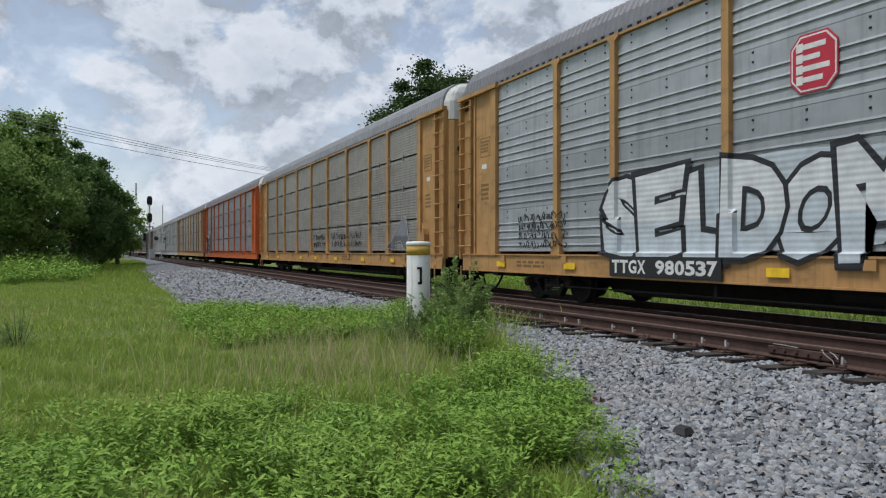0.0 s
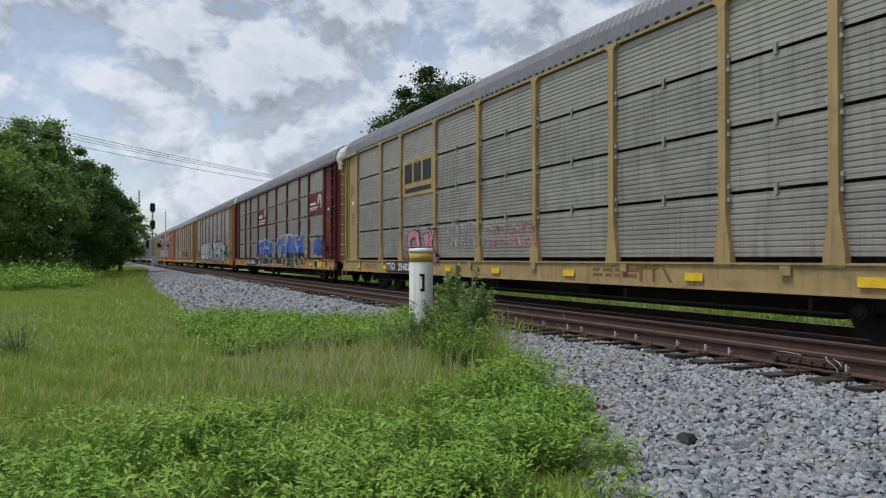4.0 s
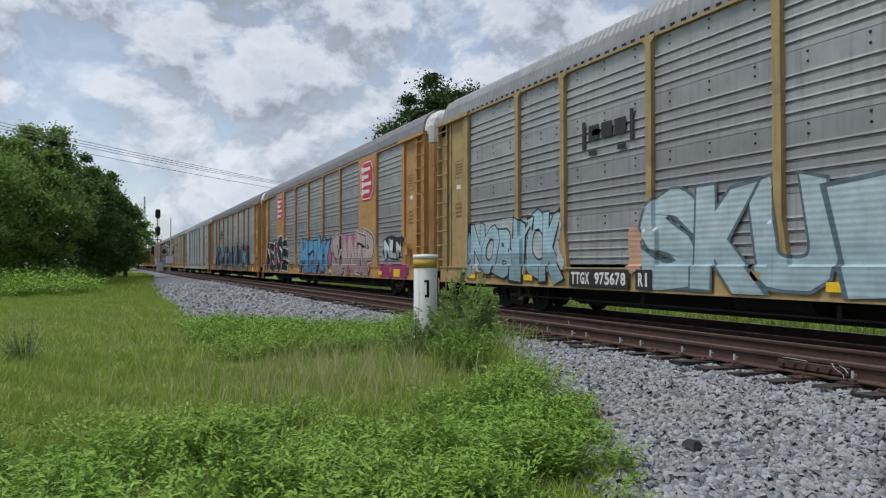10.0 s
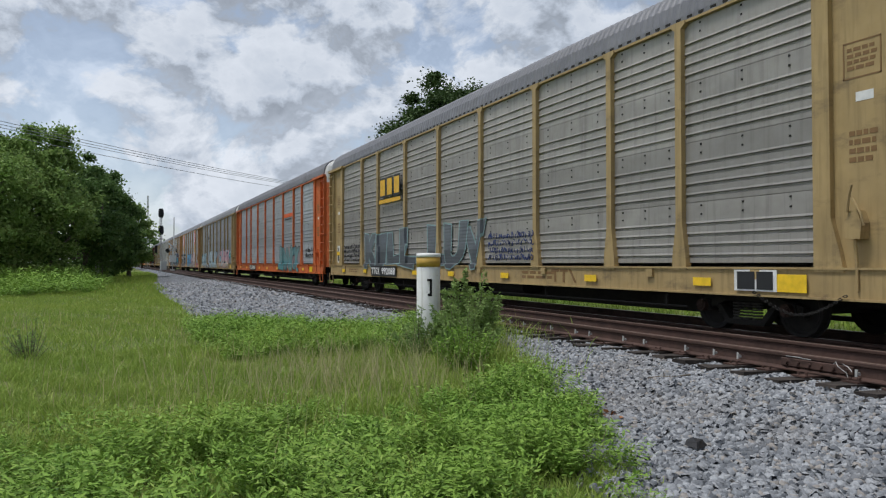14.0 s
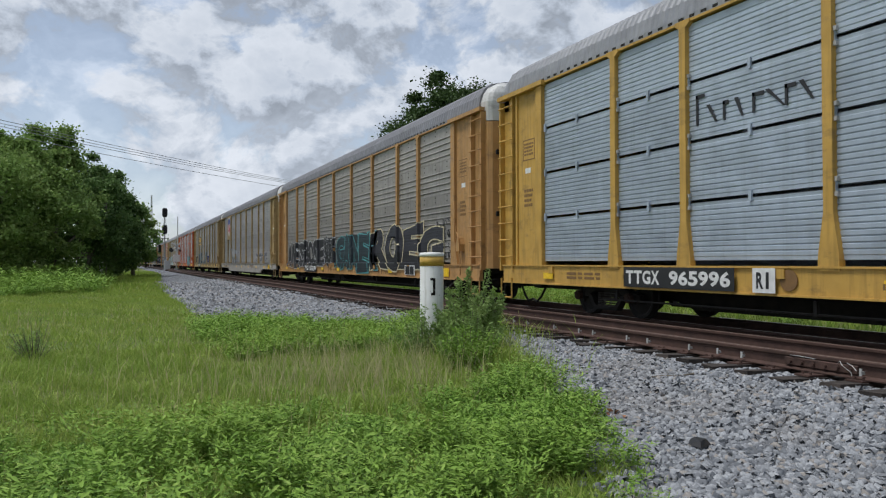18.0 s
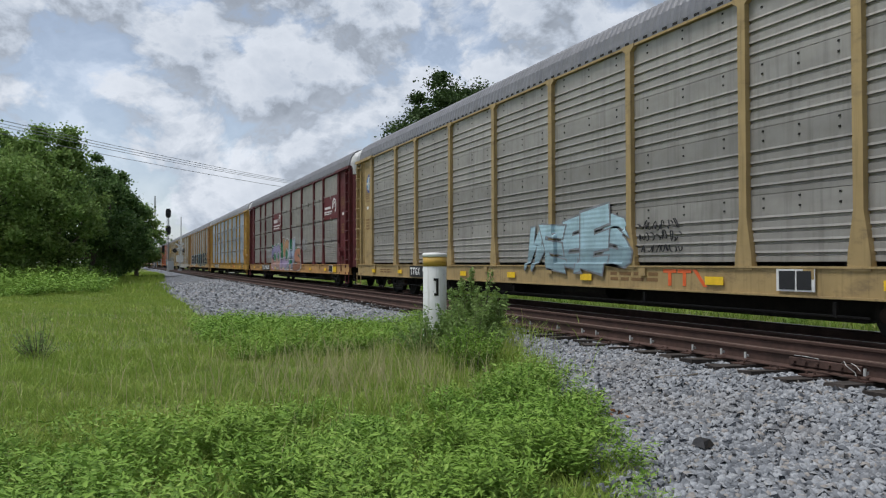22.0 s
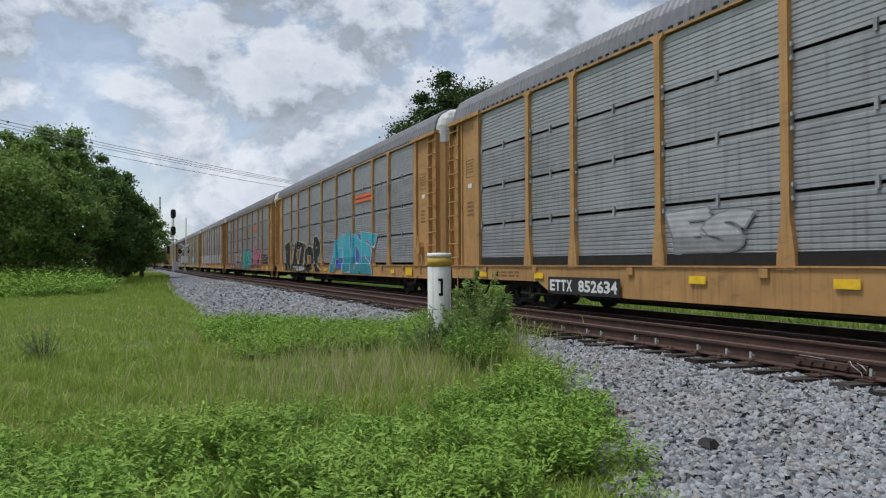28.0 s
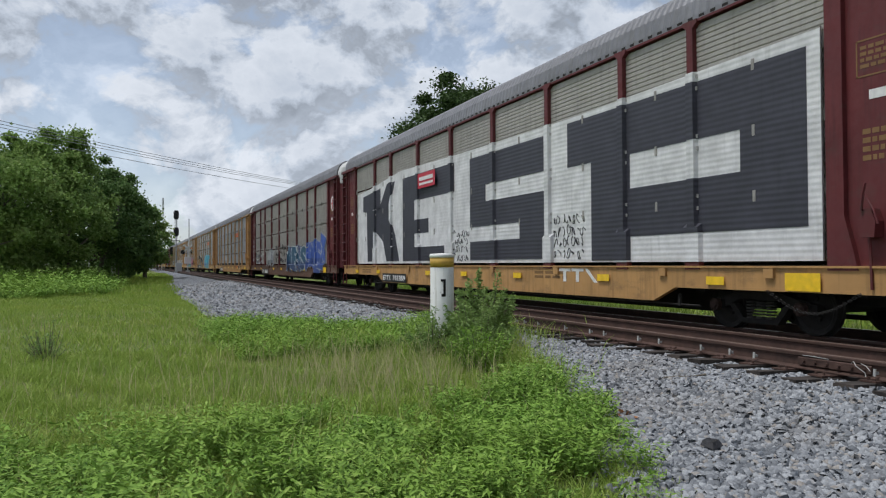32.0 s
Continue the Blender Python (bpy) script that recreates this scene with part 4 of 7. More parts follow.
ROOF_ME, FAR_ROOF_ME, EAVE_ME = roof_mesh(), far_roof_mesh(), eave_mesh()


def end_pieces(sy):
    """The closed end of the near side: column with a flared foot, recessed plate, corner strip, top bracket."""
    y = lambda a: sy * a
    b = lambda s, x0, x1, a, c, z0, z1: s.box(x0, x1, min(y(a), y(c)), max(y(a), y(c)), z0, z1)
    column = Shape()
    foot = [(11.6, 1.24), (12.06, 1.24), (12.0, 1.5), (11.87, 1.95), (11.86, 5.33), (11.6, 5.33)]
    column.side([(y(a), z) for a, z in (foot if sy > 0 else reversed(foot))], POSTX, SIDE + 0.06)
    sheet = b(Shape(), SIDE - 0.012, SIDE + 0.08, 11.86, 12.78, 1.24, 5.33)
    rim = b(Shape(), SIDE - 0.05, SIDE + 0.08, 12.78, 12.86, 1.24, 5.3)
    corner = b(Shape(), SIDE + 0.02, SIDE + 0.10, 12.94, 13.62, 1.2, 5.3)
    top = b(Shape(), POSTX - 0.06, SIDE, 11.5, 13.62, 5.30, 5.40)
    far = b(Shape(), 1.36, 1.52, 11.6, 13.62, 1.2, 5.33)
    return [s.mesh(n) for n, s in (("end_column", column), ("end_plate", sheet), ("plate_rim", rim), ("corner_plate", corner), ("top_bracket", top), ("far_end_plate", far))]


def end_door(sy, z0=1.2, z1=5.02):
    """Rounded end door, swept from the corner to the middle."""
    pts = [(-1.44, 13.55), (-1.40, 13.68), (-1.30, 13.76), (-1.1, 13.81), (-0.6, 13.85), (0, 13.87), (0.6, 13.85), (1.1, 13.81), (1.30, 13.76), (1.40, 13.68), (1.44, 13.55)]
    v = [(x, sy * y, z) for z in (z0, z1) for x, y in pts]
    n = len(pts)
    f = [(i, i + 1, n + i + 1, n + i) if sy < 0 else (i + 1, i, n + i, n + i + 1) for i in range(n - 1)]
    f += [tuple(range(n)), tuple(reversed(range(n, 2 * n)))]
    return Shape().add(v, f).mesh("end_door")


def end_cap(sy):
    """The pale rounded cap that closes the car's end between the door and the roof."""
    pts = [(-1.44, 13.3), (-1.44, 13.55), (-1.40, 13.68), (-1.30, 13.76), (-1.1, 13.81), (-0.6, 13.85), (0, 13.87), (0.6, 13.85), (1.1, 13.81), (1.30, 13.76), (1.40, 13.68), (1.44, 13.55), (1.44, 13.3)]
    v, n = [], len(pts)
    for z, g, back in ((5.04, 1.0, 0.0), (5.55, 1.0, 0.0), (5.78, 0.95, 0.03), (5.95, 0.86, 0.08), (6.08, 0.70, 0.2), (6.14, 0.45, 0.36)):
        v += [(x * g, sy * max(y - back, 13.28), z) for x, y in pts]
    f = []
    for k in range(5):
        f += [(k * n + i, k * n + i + 1, k * n + n + i + 1, k * n + n + i) if sy < 0 else (k * n + i + 1, k * n + i, k * n + n + i, k * n + n + i + 1) for i in range(n - 1)]
    f += [tuple(range(n)), tuple(reversed(range(5 * n, 6 * n)))]
    return Shape().add(v, f).mesh("end_cap")


def ladder_mesh(sy):
    s = Shape()
    for y in (12.94, 13.54):
        a, b = sorted((sy * y, sy * (y + 0.06)))
        s.box(SIDE - 0.10, SIDE + 0.03, a, b, 1.16, 5.28)
    return s.mesh("ladder")


RUNG_ME = Shape().hose([(SIDE - 0.08, -0.33, 0), (SIDE - 0.135, -0.31, 0), (SIDE - 0.135, 0.31, 0), (SIDE - 0.08, 0.33, 0)], 0.017, 6).mesh("rung")


def stirrup_mesh(sy):
    s = Shape()
    p = [(12.98, 0.98), (12.98, 0.52), (13.5, 0.52), (13.5, 0.98)]
    for (a, b), (c, d) in zip(p, p[1:]):
        s.tube((SILLX - 0.03, sy * a, b), (SILLX - 0.03, sy * c, d), 0.02, n=6)
    return s.mesh("stirrup")


ENDS = {sy: (end_pieces(sy), end_door(sy), end_cap(sy), ladder_mesh(sy), stirrup_mesh(sy)) for sy in (1, -1)}


def sill_mesh(cut):
    """Side sill: web, flanges and stake pockets; deeper between the bogies where cut."""
    s = Shape()
    ends = 13.45
    if cut:
        ring = [(-ends, 0.93), (-8.5, 0.93), (-7.9, 0.68), (7.9, 0.68), (8.5, 0.93), (ends, 0.93), (ends, 1.27), (-ends, 1.27)]
        s.side(ring, SILLX, SILLX + 0.10)
    else:
        s.box(SILLX, SILLX + 0.10, -ends, ends, 0.90, 1.27)
        s.box(SILLX - 0.03, SILLX + 0.14, -ends, ends, 0.87, 0.90)
    s.box(SILLX - 0.03, SILLX + 0.14, -ends, ends, 1.27, 1.30)
    for y in (-10.6, -8.2, -4.6, -1.4, 1.8, 5.0, 8.6, 11.2):
        s.box(SILLX - 0.045, SILLX, y - 0.09, y + 0.09, 1.12, 1.26)
    return s.mesh("side_sill")


SILLS = {False: sill_mesh(False), True: sill_mesh(True)}


def frame_mesh():
    """Deck, centre sill, cross-bearers, far sill."""
    s = Shape()
    s.box(-1.42, 1.42, -13.4, 13.4, 1.06, 1.2)
    s.box(-0.4, 0.4, -13.5, 13.5, 0.72, 1.06)
    s.side([(-9.0, 0.73), (-8.1, 0.47), (8.1, 0.47), (9.0, 0.73)], -0.36, 0.36)
    for y in range(-12, 13, 3):
        s.box(-1.4, 1.4, y - 0.08, y + 0.08, 0.88, 1.06)
    s.box(1.42, 1.53, -13.45, 13.45, 0.80, 1.30)
    s.box(-0.95, -0.4, -2.6, -0.9, 0.62, 1.0, 0.08)
    s.tube((-0.9, 1.2, 0.84), (-0.9, 2.7, 0.84), 0.22, n=12)
    return s.mesh("underframe")


def far_side_mesh():
    prof = [(1.40, 1.2), (1.46, 1.2)]
    for i in range(20):
        z = 1.4 + i * 0.195
        prof += [(1.46, z), (1.49, z + 0.02), (1.49, z + 0.06), (1.46, z + 0.08)]
    return Shape().prism(prof + [(1.46, 5.33), (1.40, 5.33)], -11.6, 11.6).mesh("far_side")


def rod_mesh():
    s = Shape().tube((SILLX + 0.1, -9.0, 0.64), (SILLX + 0.1, 9.5, 0.64), 0.016, n=6)
    for y in (-8.5, -4.5, 0.5, 4.5, 9.0):
        s.box(SILLX + 0.08, SILLX + 0.12, y - 0.03, y + 0.03, 0.62, 0.82)
    return s.mesh("brake_rod")


def chain_mesh():
    s = Shape()
    for i in range(22):
        u = i / 21
        y, z = -10.6 - 1.5 * u, 0.93 - 0.28 * math.sin(math.pi * u)
        a = 0.035
        s.path([(SILLX - 0.05, y + a, z), (SILLX - 0.05 + (0.02 if i % 2 else -0.0), y, z + 0.018), (SILLX - 0.05, y - a, z), (SILLX - 0.05, y, z - 0.018), (SILLX - 0.05, y + a, z)], 0.007, 4)
    return s.mesh("chain")


def winch_mesh():
    """Hand-brake winch with its lever and chain, hung beside the end column."""
    s, x = Shape(), SIDE - 0.012
    s.side([(-12.36, 1.66), (-12.16, 1.66), (-12.13, 1.86), (-12.2, 2.02), (-12.32, 2.02), (-12.38, 1.86)], x - 0.16, x)
    s.hose([(x - 0.18, -12.2, 2.0), (x - 0.2, -12.24, 2.2), (x - 0.2, -12.28, 2.34)], 0.018, 6)
    s.hose([(x - 0.18, -12.26, 2.2), (x - 0.2, -12.4, 1.98), (x - 0.19, -12.44, 1.82)], 0.016, 6)
    s.hose([(x - 0.1, -12.25, 1.66), (x - 0.08, -12.25, 1.4), (x - 0.08, -12.26, 1.0)], 0.02, 6)
    return s.mesh("brake_winch")


def coupler_mesh(sy):
    s = Shape()
    a, b = sorted((sy * 13.3, sy * 14.0))
    s.box(-0.11, 0.11, a, b, 0.76, 0.98, 0.03)
    a, b = sorted((sy * 13.92, sy * 14.14))
    s.box(-0.2, 0.16, a, b, 0.70, 1.03, 0.05)
    s.box(-0.55, 0.55, min(sy * 13.3, sy * 13.5), max(sy * 13.3, sy * 13.5), 0.72, 1.1)
    s.path([(-0.3, sy * 13.5, 0.75), (-0.32, sy * 13.7, 0.5), (-0.33, sy * 13.9, 0.36), (-0.32, sy * 14.12, 0.42)], 0.03, 7)
    s.path([(-1.2, sy * 13.55, 0.92), (-0.9, sy * 13.7, 0.9), (-0.3, sy * 13.75, 0.9)], 0.018, 6)
    s.path([(-1.35, sy * 13.62, 1.0), (-1.38, sy * 13.66, 0.72), (-1.33, sy * 13.74, 0.62), (-1.36, sy * 13.8, 0.45)], 0.018, 6)
    return s.mesh("coupler")


def bogie_frame():
    """Cast side frames with springs, and the bolster between them; heights from the rail head."""
    s = Shape()
    for sx in (-1.0, 1.0):
        top = [(-1.10, 0.31), (-1.10, 0.46), (-0.75, 0.53), (-0.35, 0.64), (0.35, 0.64), (0.75, 0.53), (1.10, 0.46), (1.10, 0.31), (0.95, 0.33), (0.62, 0.40), (0.42, 0.50), (-0.42, 0.50), (-0.62, 0.40), (-0.95, 0.33)]
        s.side(top, sx - 0.06, sx + 0.06)
        low = [(-0.62, 0.42), (-0.38, 0.13), (0.38, 0.13), (0.62, 0.42), (0.5, 0.42), (0.32, 0.21), (-0.32, 0.21), (-0.5, 0.42)]
        s.side(low, sx - 0.07, sx + 0.07)
        for y in (-0.865, 0.865):
            s.box(sx - 0.09, sx + 0.09, y - 0.13, y + 0.13, 0.33, 0.48)
    s.box(-0.95, 0.95, -0.22, 0.22, 0.38, 0.56)
    return s.mesh("side_frames")


def spring_mesh():
    """A coil spring as stacked turns."""
    s = Shape()
    for k in range(6):
        s.tube((0, 0, 0.212 + k * 0.047), (0, 0, 0.238 + k * 0.047), 0.08, n=12)
    return s.mesh("spring")


def bearing_mesh():
    """Round axle-bearing end cap with its three bolts."""
    s = Shape().tube((-0.11, 0, 0), (0, 0, 0), 0.10, n=14).tube((-0.13, 0, 0), (-0.11, 0, 0), 0.06, n=12)
    for q in (0.5, 2.6, 4.7):
        s.tube((-0.13, 0.075 * math.cos(q), 0.075 * math.sin(q)), (-0.11, 0.075 * math.cos(q), 0.075 * math.sin(q)), 0.015, n=6)
    return s.mesh("bearing_cap")


def wheelset_mesh():
    s, R = Shape(), WHEEL_R
    for sx in (-1, 1):
        prof = [(0.05, -0.10), (R - 0.09, -0.03), (R - 0.05, -0.06), (R, -0.06), (R + 0.002, 0.05), (R + 0.027, 0.06), (R + 0.027, 0.085), (R - 0.05, 0.085), (R - 0.09, 0.03), (0.05, 0.08)]
        s.lathe([(r, h * -sx) for r, h in prof], sx * 0.80, 0, 28, "x")
        for q in (0.4, 2.5, 4.6):
            s.box(sx * 0.80 - 0.095, sx * 0.80 + 0.095, 0.17 * math.cos(q) - 0.03, 0.17 * math.cos(q) + 0.03, 0.17 * math.sin(q) - 0.03, 0.17 * math.sin(q) + 0.03)
    s.tube((-0.98, 0, 0), (0.98, 0, 0), 0.075, n=12)
    return s.mesh("wheelset")


FRAME_ME, FARSIDE_ME, ROD_ME, CHAIN_ME, WINCH_ME = frame_mesh(), far_side_mesh(), rod_mesh(), chain_mesh(), winch_mesh()
COUPLERS = {1: coupler_mesh(1), -1: coupler_mesh(-1)}
BOGIE_ME, WHEEL_ME, SPRING_ME, BEARING_ME = bogie_frame(), wheelset_mesh(), spring_mesh(), bearing_mesh()
CARS, WHEELS = [], []
SPRAY = {}


def spray(col):
    if col not in SPRAY:
        SPRAY[col] = sprayed("spray_paint", col)
    return SPRAY[col]


BLACK, WHITE, SILVER, NAVY, TEAL, PINK, PURPLE, CYAN, PALEBLUE, GREEN, TANC, MAGENTA, ORANGEC, CREAM, GREY, BLUEC = (
    (0.02, 0.02, 0.024), (0.70, 0.70, 0.70), (0.42, 0.43, 0.44), (0.03, 0.05, 0.16), (0.05, 0.30, 0.32), (0.55, 0.24, 0.30), (0.06, 0.03, 0.065), (0.06, 0.42, 0.52),
    (0.38, 0.55, 0.62), (0.02, 0.20, 0.09), (0.38, 0.28, 0.14), (0.32, 0.03, 0.13), (0.62, 0.22, 0.08), (0.62, 0.55, 0.36), (0.22, 0.23, 0.25), (0.06, 0.12, 0.42))
FACE = POSTX - 0.012


PANELS = []     # plain panels flush with the posts on the car in hand
POST_Y = [HALF - sum(BAYS[:i]) for i in range(1, len(BAYS))]


def skin_x(y, z):
    """The outer face of a car's side: recessed sheets, posts with flared feet, end columns and the sill."""
    half = 0.085 if z > 2.0 else 0.085 + 0.09 * min((2.0 - z) / 0.06, 1)
    near = min([abs(y - p) for p in POST_Y] + [max(11.62 - abs(y), abs(y) - 11.86, 0) - 0.085 + half])
    raised = min(max((half + 0.02 - near) / 0.02, 0), 1)
    if any(a <= y <= b for a, b in PANELS):
        raised = 1
    if z < 1.36:
        raised = max(raised, min((1.36 - z) / 0.03, 1))
    return SIDE - 0.022 + (FACE - SIDE + 0.022) * raised


CUT_Y = sorted(c for p in POST_Y for c in (p - 0.195, p - 0.175, p - 0.105, p - 0.085, p + 0.085, p + 0.105, p + 0.175, p + 0.195)) 
CUT_Y = sorted(CUT_Y + [sy * v for sy in (1, -1) for v in (11.51, 11.6, 11.88, 11.97)])
CUT_Z = [1.33, 1.36, 1.94, 2.0]


def clip(poly, axis, at, keep_low):
    out = []
    for p, q in zip(poly, poly[1:] + poly[:1]):
        a, b = (p[axis] <= at) == keep_low, (q[axis] <= at) == keep_low
        if a:
            out.append(p)
        if a != b:
            u = (at - p[axis]) / (q[axis] - p[axis])
            out.append(tuple(s + (t - s) * u for s, t in zip(p, q)))
    return out


def pieces(poly, axis, cuts):
    lo, hi = min(p[axis] for p in poly), max(p[axis] for p in poly)
    for c in cuts:
        if lo < c < hi:
            low = clip(poly, axis, c, True)
            if len(low) > 2:
                yield low
            poly = clip(poly, axis, c, False)
            if len(poly) < 3:
                return
    yield poly


def drape(shape, top=None):
    """Lays a flat painted shape over the relief of the car's side; cut off above top."""
    out = Shape()
    for face in shape.f:
        ring = [shape.v[i] for i in face]
        tris = [ring] if len(ring) < 5 else [[ring[i] for i in t] for t in tessellate_polygon([[Vector(p) for p in ring]])]
        for tri in tris:
            if top is not None:
                tri = clip(tri, 2, top, True)
                if len(tri) < 3:
                    continue
            for strip in pieces(tri, 1, CUT_Y):
                for cell in pieces(strip, 2, CUT_Z):
                    out.add([(x - FACE + skin_x(y, z), y, z) for x, y, z in cell], [tuple(range(len(cell)))])
    return out


def graffiti(car, text, y0, y1, z0, z1, fill, line, cloud=None, wild=0.7, halo=None, seed=None, low=None):
    """Sprayed letters: a ragged cloud, a thin outline, the filled letters and their darker feet."""
    seed = seed if seed is not None else sum(map(ord, text))
    low = low or dim(fill, 0.62)
    if cloud:
        part("sprayed_cloud", drape(blob(y0 + 0.35, y1 - 0.35, z0 - 0.1, z1 + 0.25, FACE, seed)), spray(cloud), car)
    for i in range(len(text)):
        draw = lambda dx, bold: lettering(text, y0, y1, z0, z1, FACE - dx, bold, wild, seed, i)
        letters = draw(0.006, 0.065)
        whole = part("graffiti_letter", drape(letters), spray(fill), car, "sprayed graffiti letter")
        if halo:
            part("letter_halo", drape(draw(0.002, 0.115)), spray(halo), whole)
        part("letter_outline", drape(draw(0.004, 0.09)), spray(line), whole)
        letters.v = [(x - 0.002, y, z) for x, y, z in letters.v]
        part("letter_shade", drape(letters, z0 + (z1 - z0) * 0.42), spray(low), whole)


def scribble(car, y0, y1, z0, z1, col, seed, rows=2):
    """Thin unreadable hand-sprayed tags, as loops and strokes."""
    rng = random.Random(seed)
    s = Shape()
    for r in range(rows):
        za = z0 + (z1 - z0) * (r + 0.1) / rows
        h = (z1 - z0) / rows * 0.8
        y, end = max(y0, y1), min(y0, y1)
        while y > end + 0.05:
            # one sign of the tag: a few loops of their own size and slant
            a, n = rng.uniform(0.3, 0.55) * h, rng.randint(5, 13)
            q0, sl, fl, lo = rng.uniform(0, 6.3), rng.uniform(-0.2, 0.5), rng.choice((0.5, 1.0, 1.0, 1.5)), za + rng.uniform(0, 0.3) * h
            pts = []
            for i in range(n):
                q = q0 + i * 0.62
                zz = lo + a * (1 + math.sin(q * fl))
                yy = y - a * 0.55 * (1 + math.cos(q)) - i * h * 0.03 + sl * (zz - lo)
                yy = min(max(yy, end - 0.1), max(y0, y1) + 0.1)
                pts.append((skin_x(yy, zz) - 0.008, yy, zz))
            s.hose(pts, 0.010, 4)
            y -= a * rng.uniform(1.0, 1.6) + n * h * 0.03
    if s.v:
        tagged(part("spray_tag", s, spray(col), car, "thin sprayed tag"), kind="stuff")


def sign(car, y0, y1, z0, z1, ground, marks=(), x=None):
    """A painted plate with plain shapes on it; marks are (y0, y1, z0, z1, material) as shares of the plate."""
    x = SIDE - 0.018 if x is None else x
    p = part("sign_plate", plate(y0, y1, z0, z1, x), ground, car) if ground else car
    for a, b, c, d, m in marks:
        part("sign_mark", plate(y0 + (y1 - y0) * a, y0 + (y1 - y0) * b, z0 + (z1 - z0) * c, z0 + (z1 - z0) * d, x - 0.014, 0.006), m, p)
    return p


def octagon(car, y0, y1, z0, z1, FACE=FACE):
    """Red eight-sided emblem with a white rim and white bars."""
    def ring(g):
        cy, cz, a, b = (y0 + y1) / 2, (z0 + z1) / 2, abs(y1 - y0) / 2 * g, (z1 - z0) / 2 * g
        c = 0.42
        return [(cy - a, cz - b * (1 - c)), (cy - a * (1 - c), cz - b), (cy + a * (1 - c), cz - b), (cy + a, cz - b * (1 - c)), (cy + a, cz + b * (1 - c)), (cy + a * (1 - c), cz + b), (cy - a * (1 - c), cz + b), (cy - a, cz + b * (1 - c))]
    p = part("emblem", Shape().side(ring(1.0), FACE - 0.008, FACE), M_RED, car, "faded red octagonal emblem")
    s = Shape().side(ring(0.94), FACE - 0.011, FACE - 0.006)
    part("emblem_rim", s, M_WHITE, p)
    part("emblem_field", Shape().side(ring(0.88), FACE - 0.014, FACE - 0.009), M_RED, p)
    h = z1 - z0
    for i, w in enumerate((0.62, 0.5, 0.7, 0.56)):
        zc, c = z1 - h * (0.22 + 0.185 * i), (y0 + y1) / 2 + (y1 - y0) * -0.36
        part("emblem_bar", plate(c, c + (y1 - y0) * w, zc - h * 0.045, zc + h * 0.045, FACE - 0.013, 0.005), M_WHITE, p)
        part("emblem_bar", plate(c, c + (y1 - y0) * 0.14, zc - h * 0.075, zc + h * 0.075, FACE - 0.013, 0.006), M_WHITE, p)


def disc(car, y, z, r, material, x=None, name="emblem"):
    x = FACE if x is None else x
    return part(name, Shape().tube((x, y, z), (x - 0.012, y, z), r, n=24), material, car)


def number(car, text, y0, y1, ground=None, z0=0.94, z1=1.24, ink=None):
    """Reporting marks on the sill, on their dark panel."""
    x = SILLX - 0.055
    panel = car
    if ground is not None:
        panel = part("number_panel", plate(y0 + 0.07, y1 - 0.07, z0 - 0.03, z1 + 0.03, x, 0.006), ground, car)
    for i, ch in enumerate(text):
        if ch != " ":
            part("number_character", lettering(text, y0, y1, z0 + 0.03, z1 - 0.03, x - 0.009, 0.035, only=i), ink or M_WHITE, panel)


def end_words(text, z, h):
    """Words across the rounded cap at the tail end of a car."""
    s, n = Shape(), len(text)
    for i, ch in enumerate(text):
        if ch == " ":
            continue
        v, f = GLYPH[ch, 0.035]
        lo, hi = v.min(0), v.max(0)
        u = (v - (lo + hi) / 2) / np.maximum(hi - lo, 0.2)
        cx = -1.05 + 2.1 * (i + 0.5) / n
        s.add([(cx + a * 0.085, -13.825 - 0.06 * (1 - abs(cx + a * 0.085) / 1.1), z + b * h) for a, b in u], f)
    return s.mesh("end_words")


END_WORDS = end_words("EXCESS HEIGHT CAR", 5.42, 0.11)


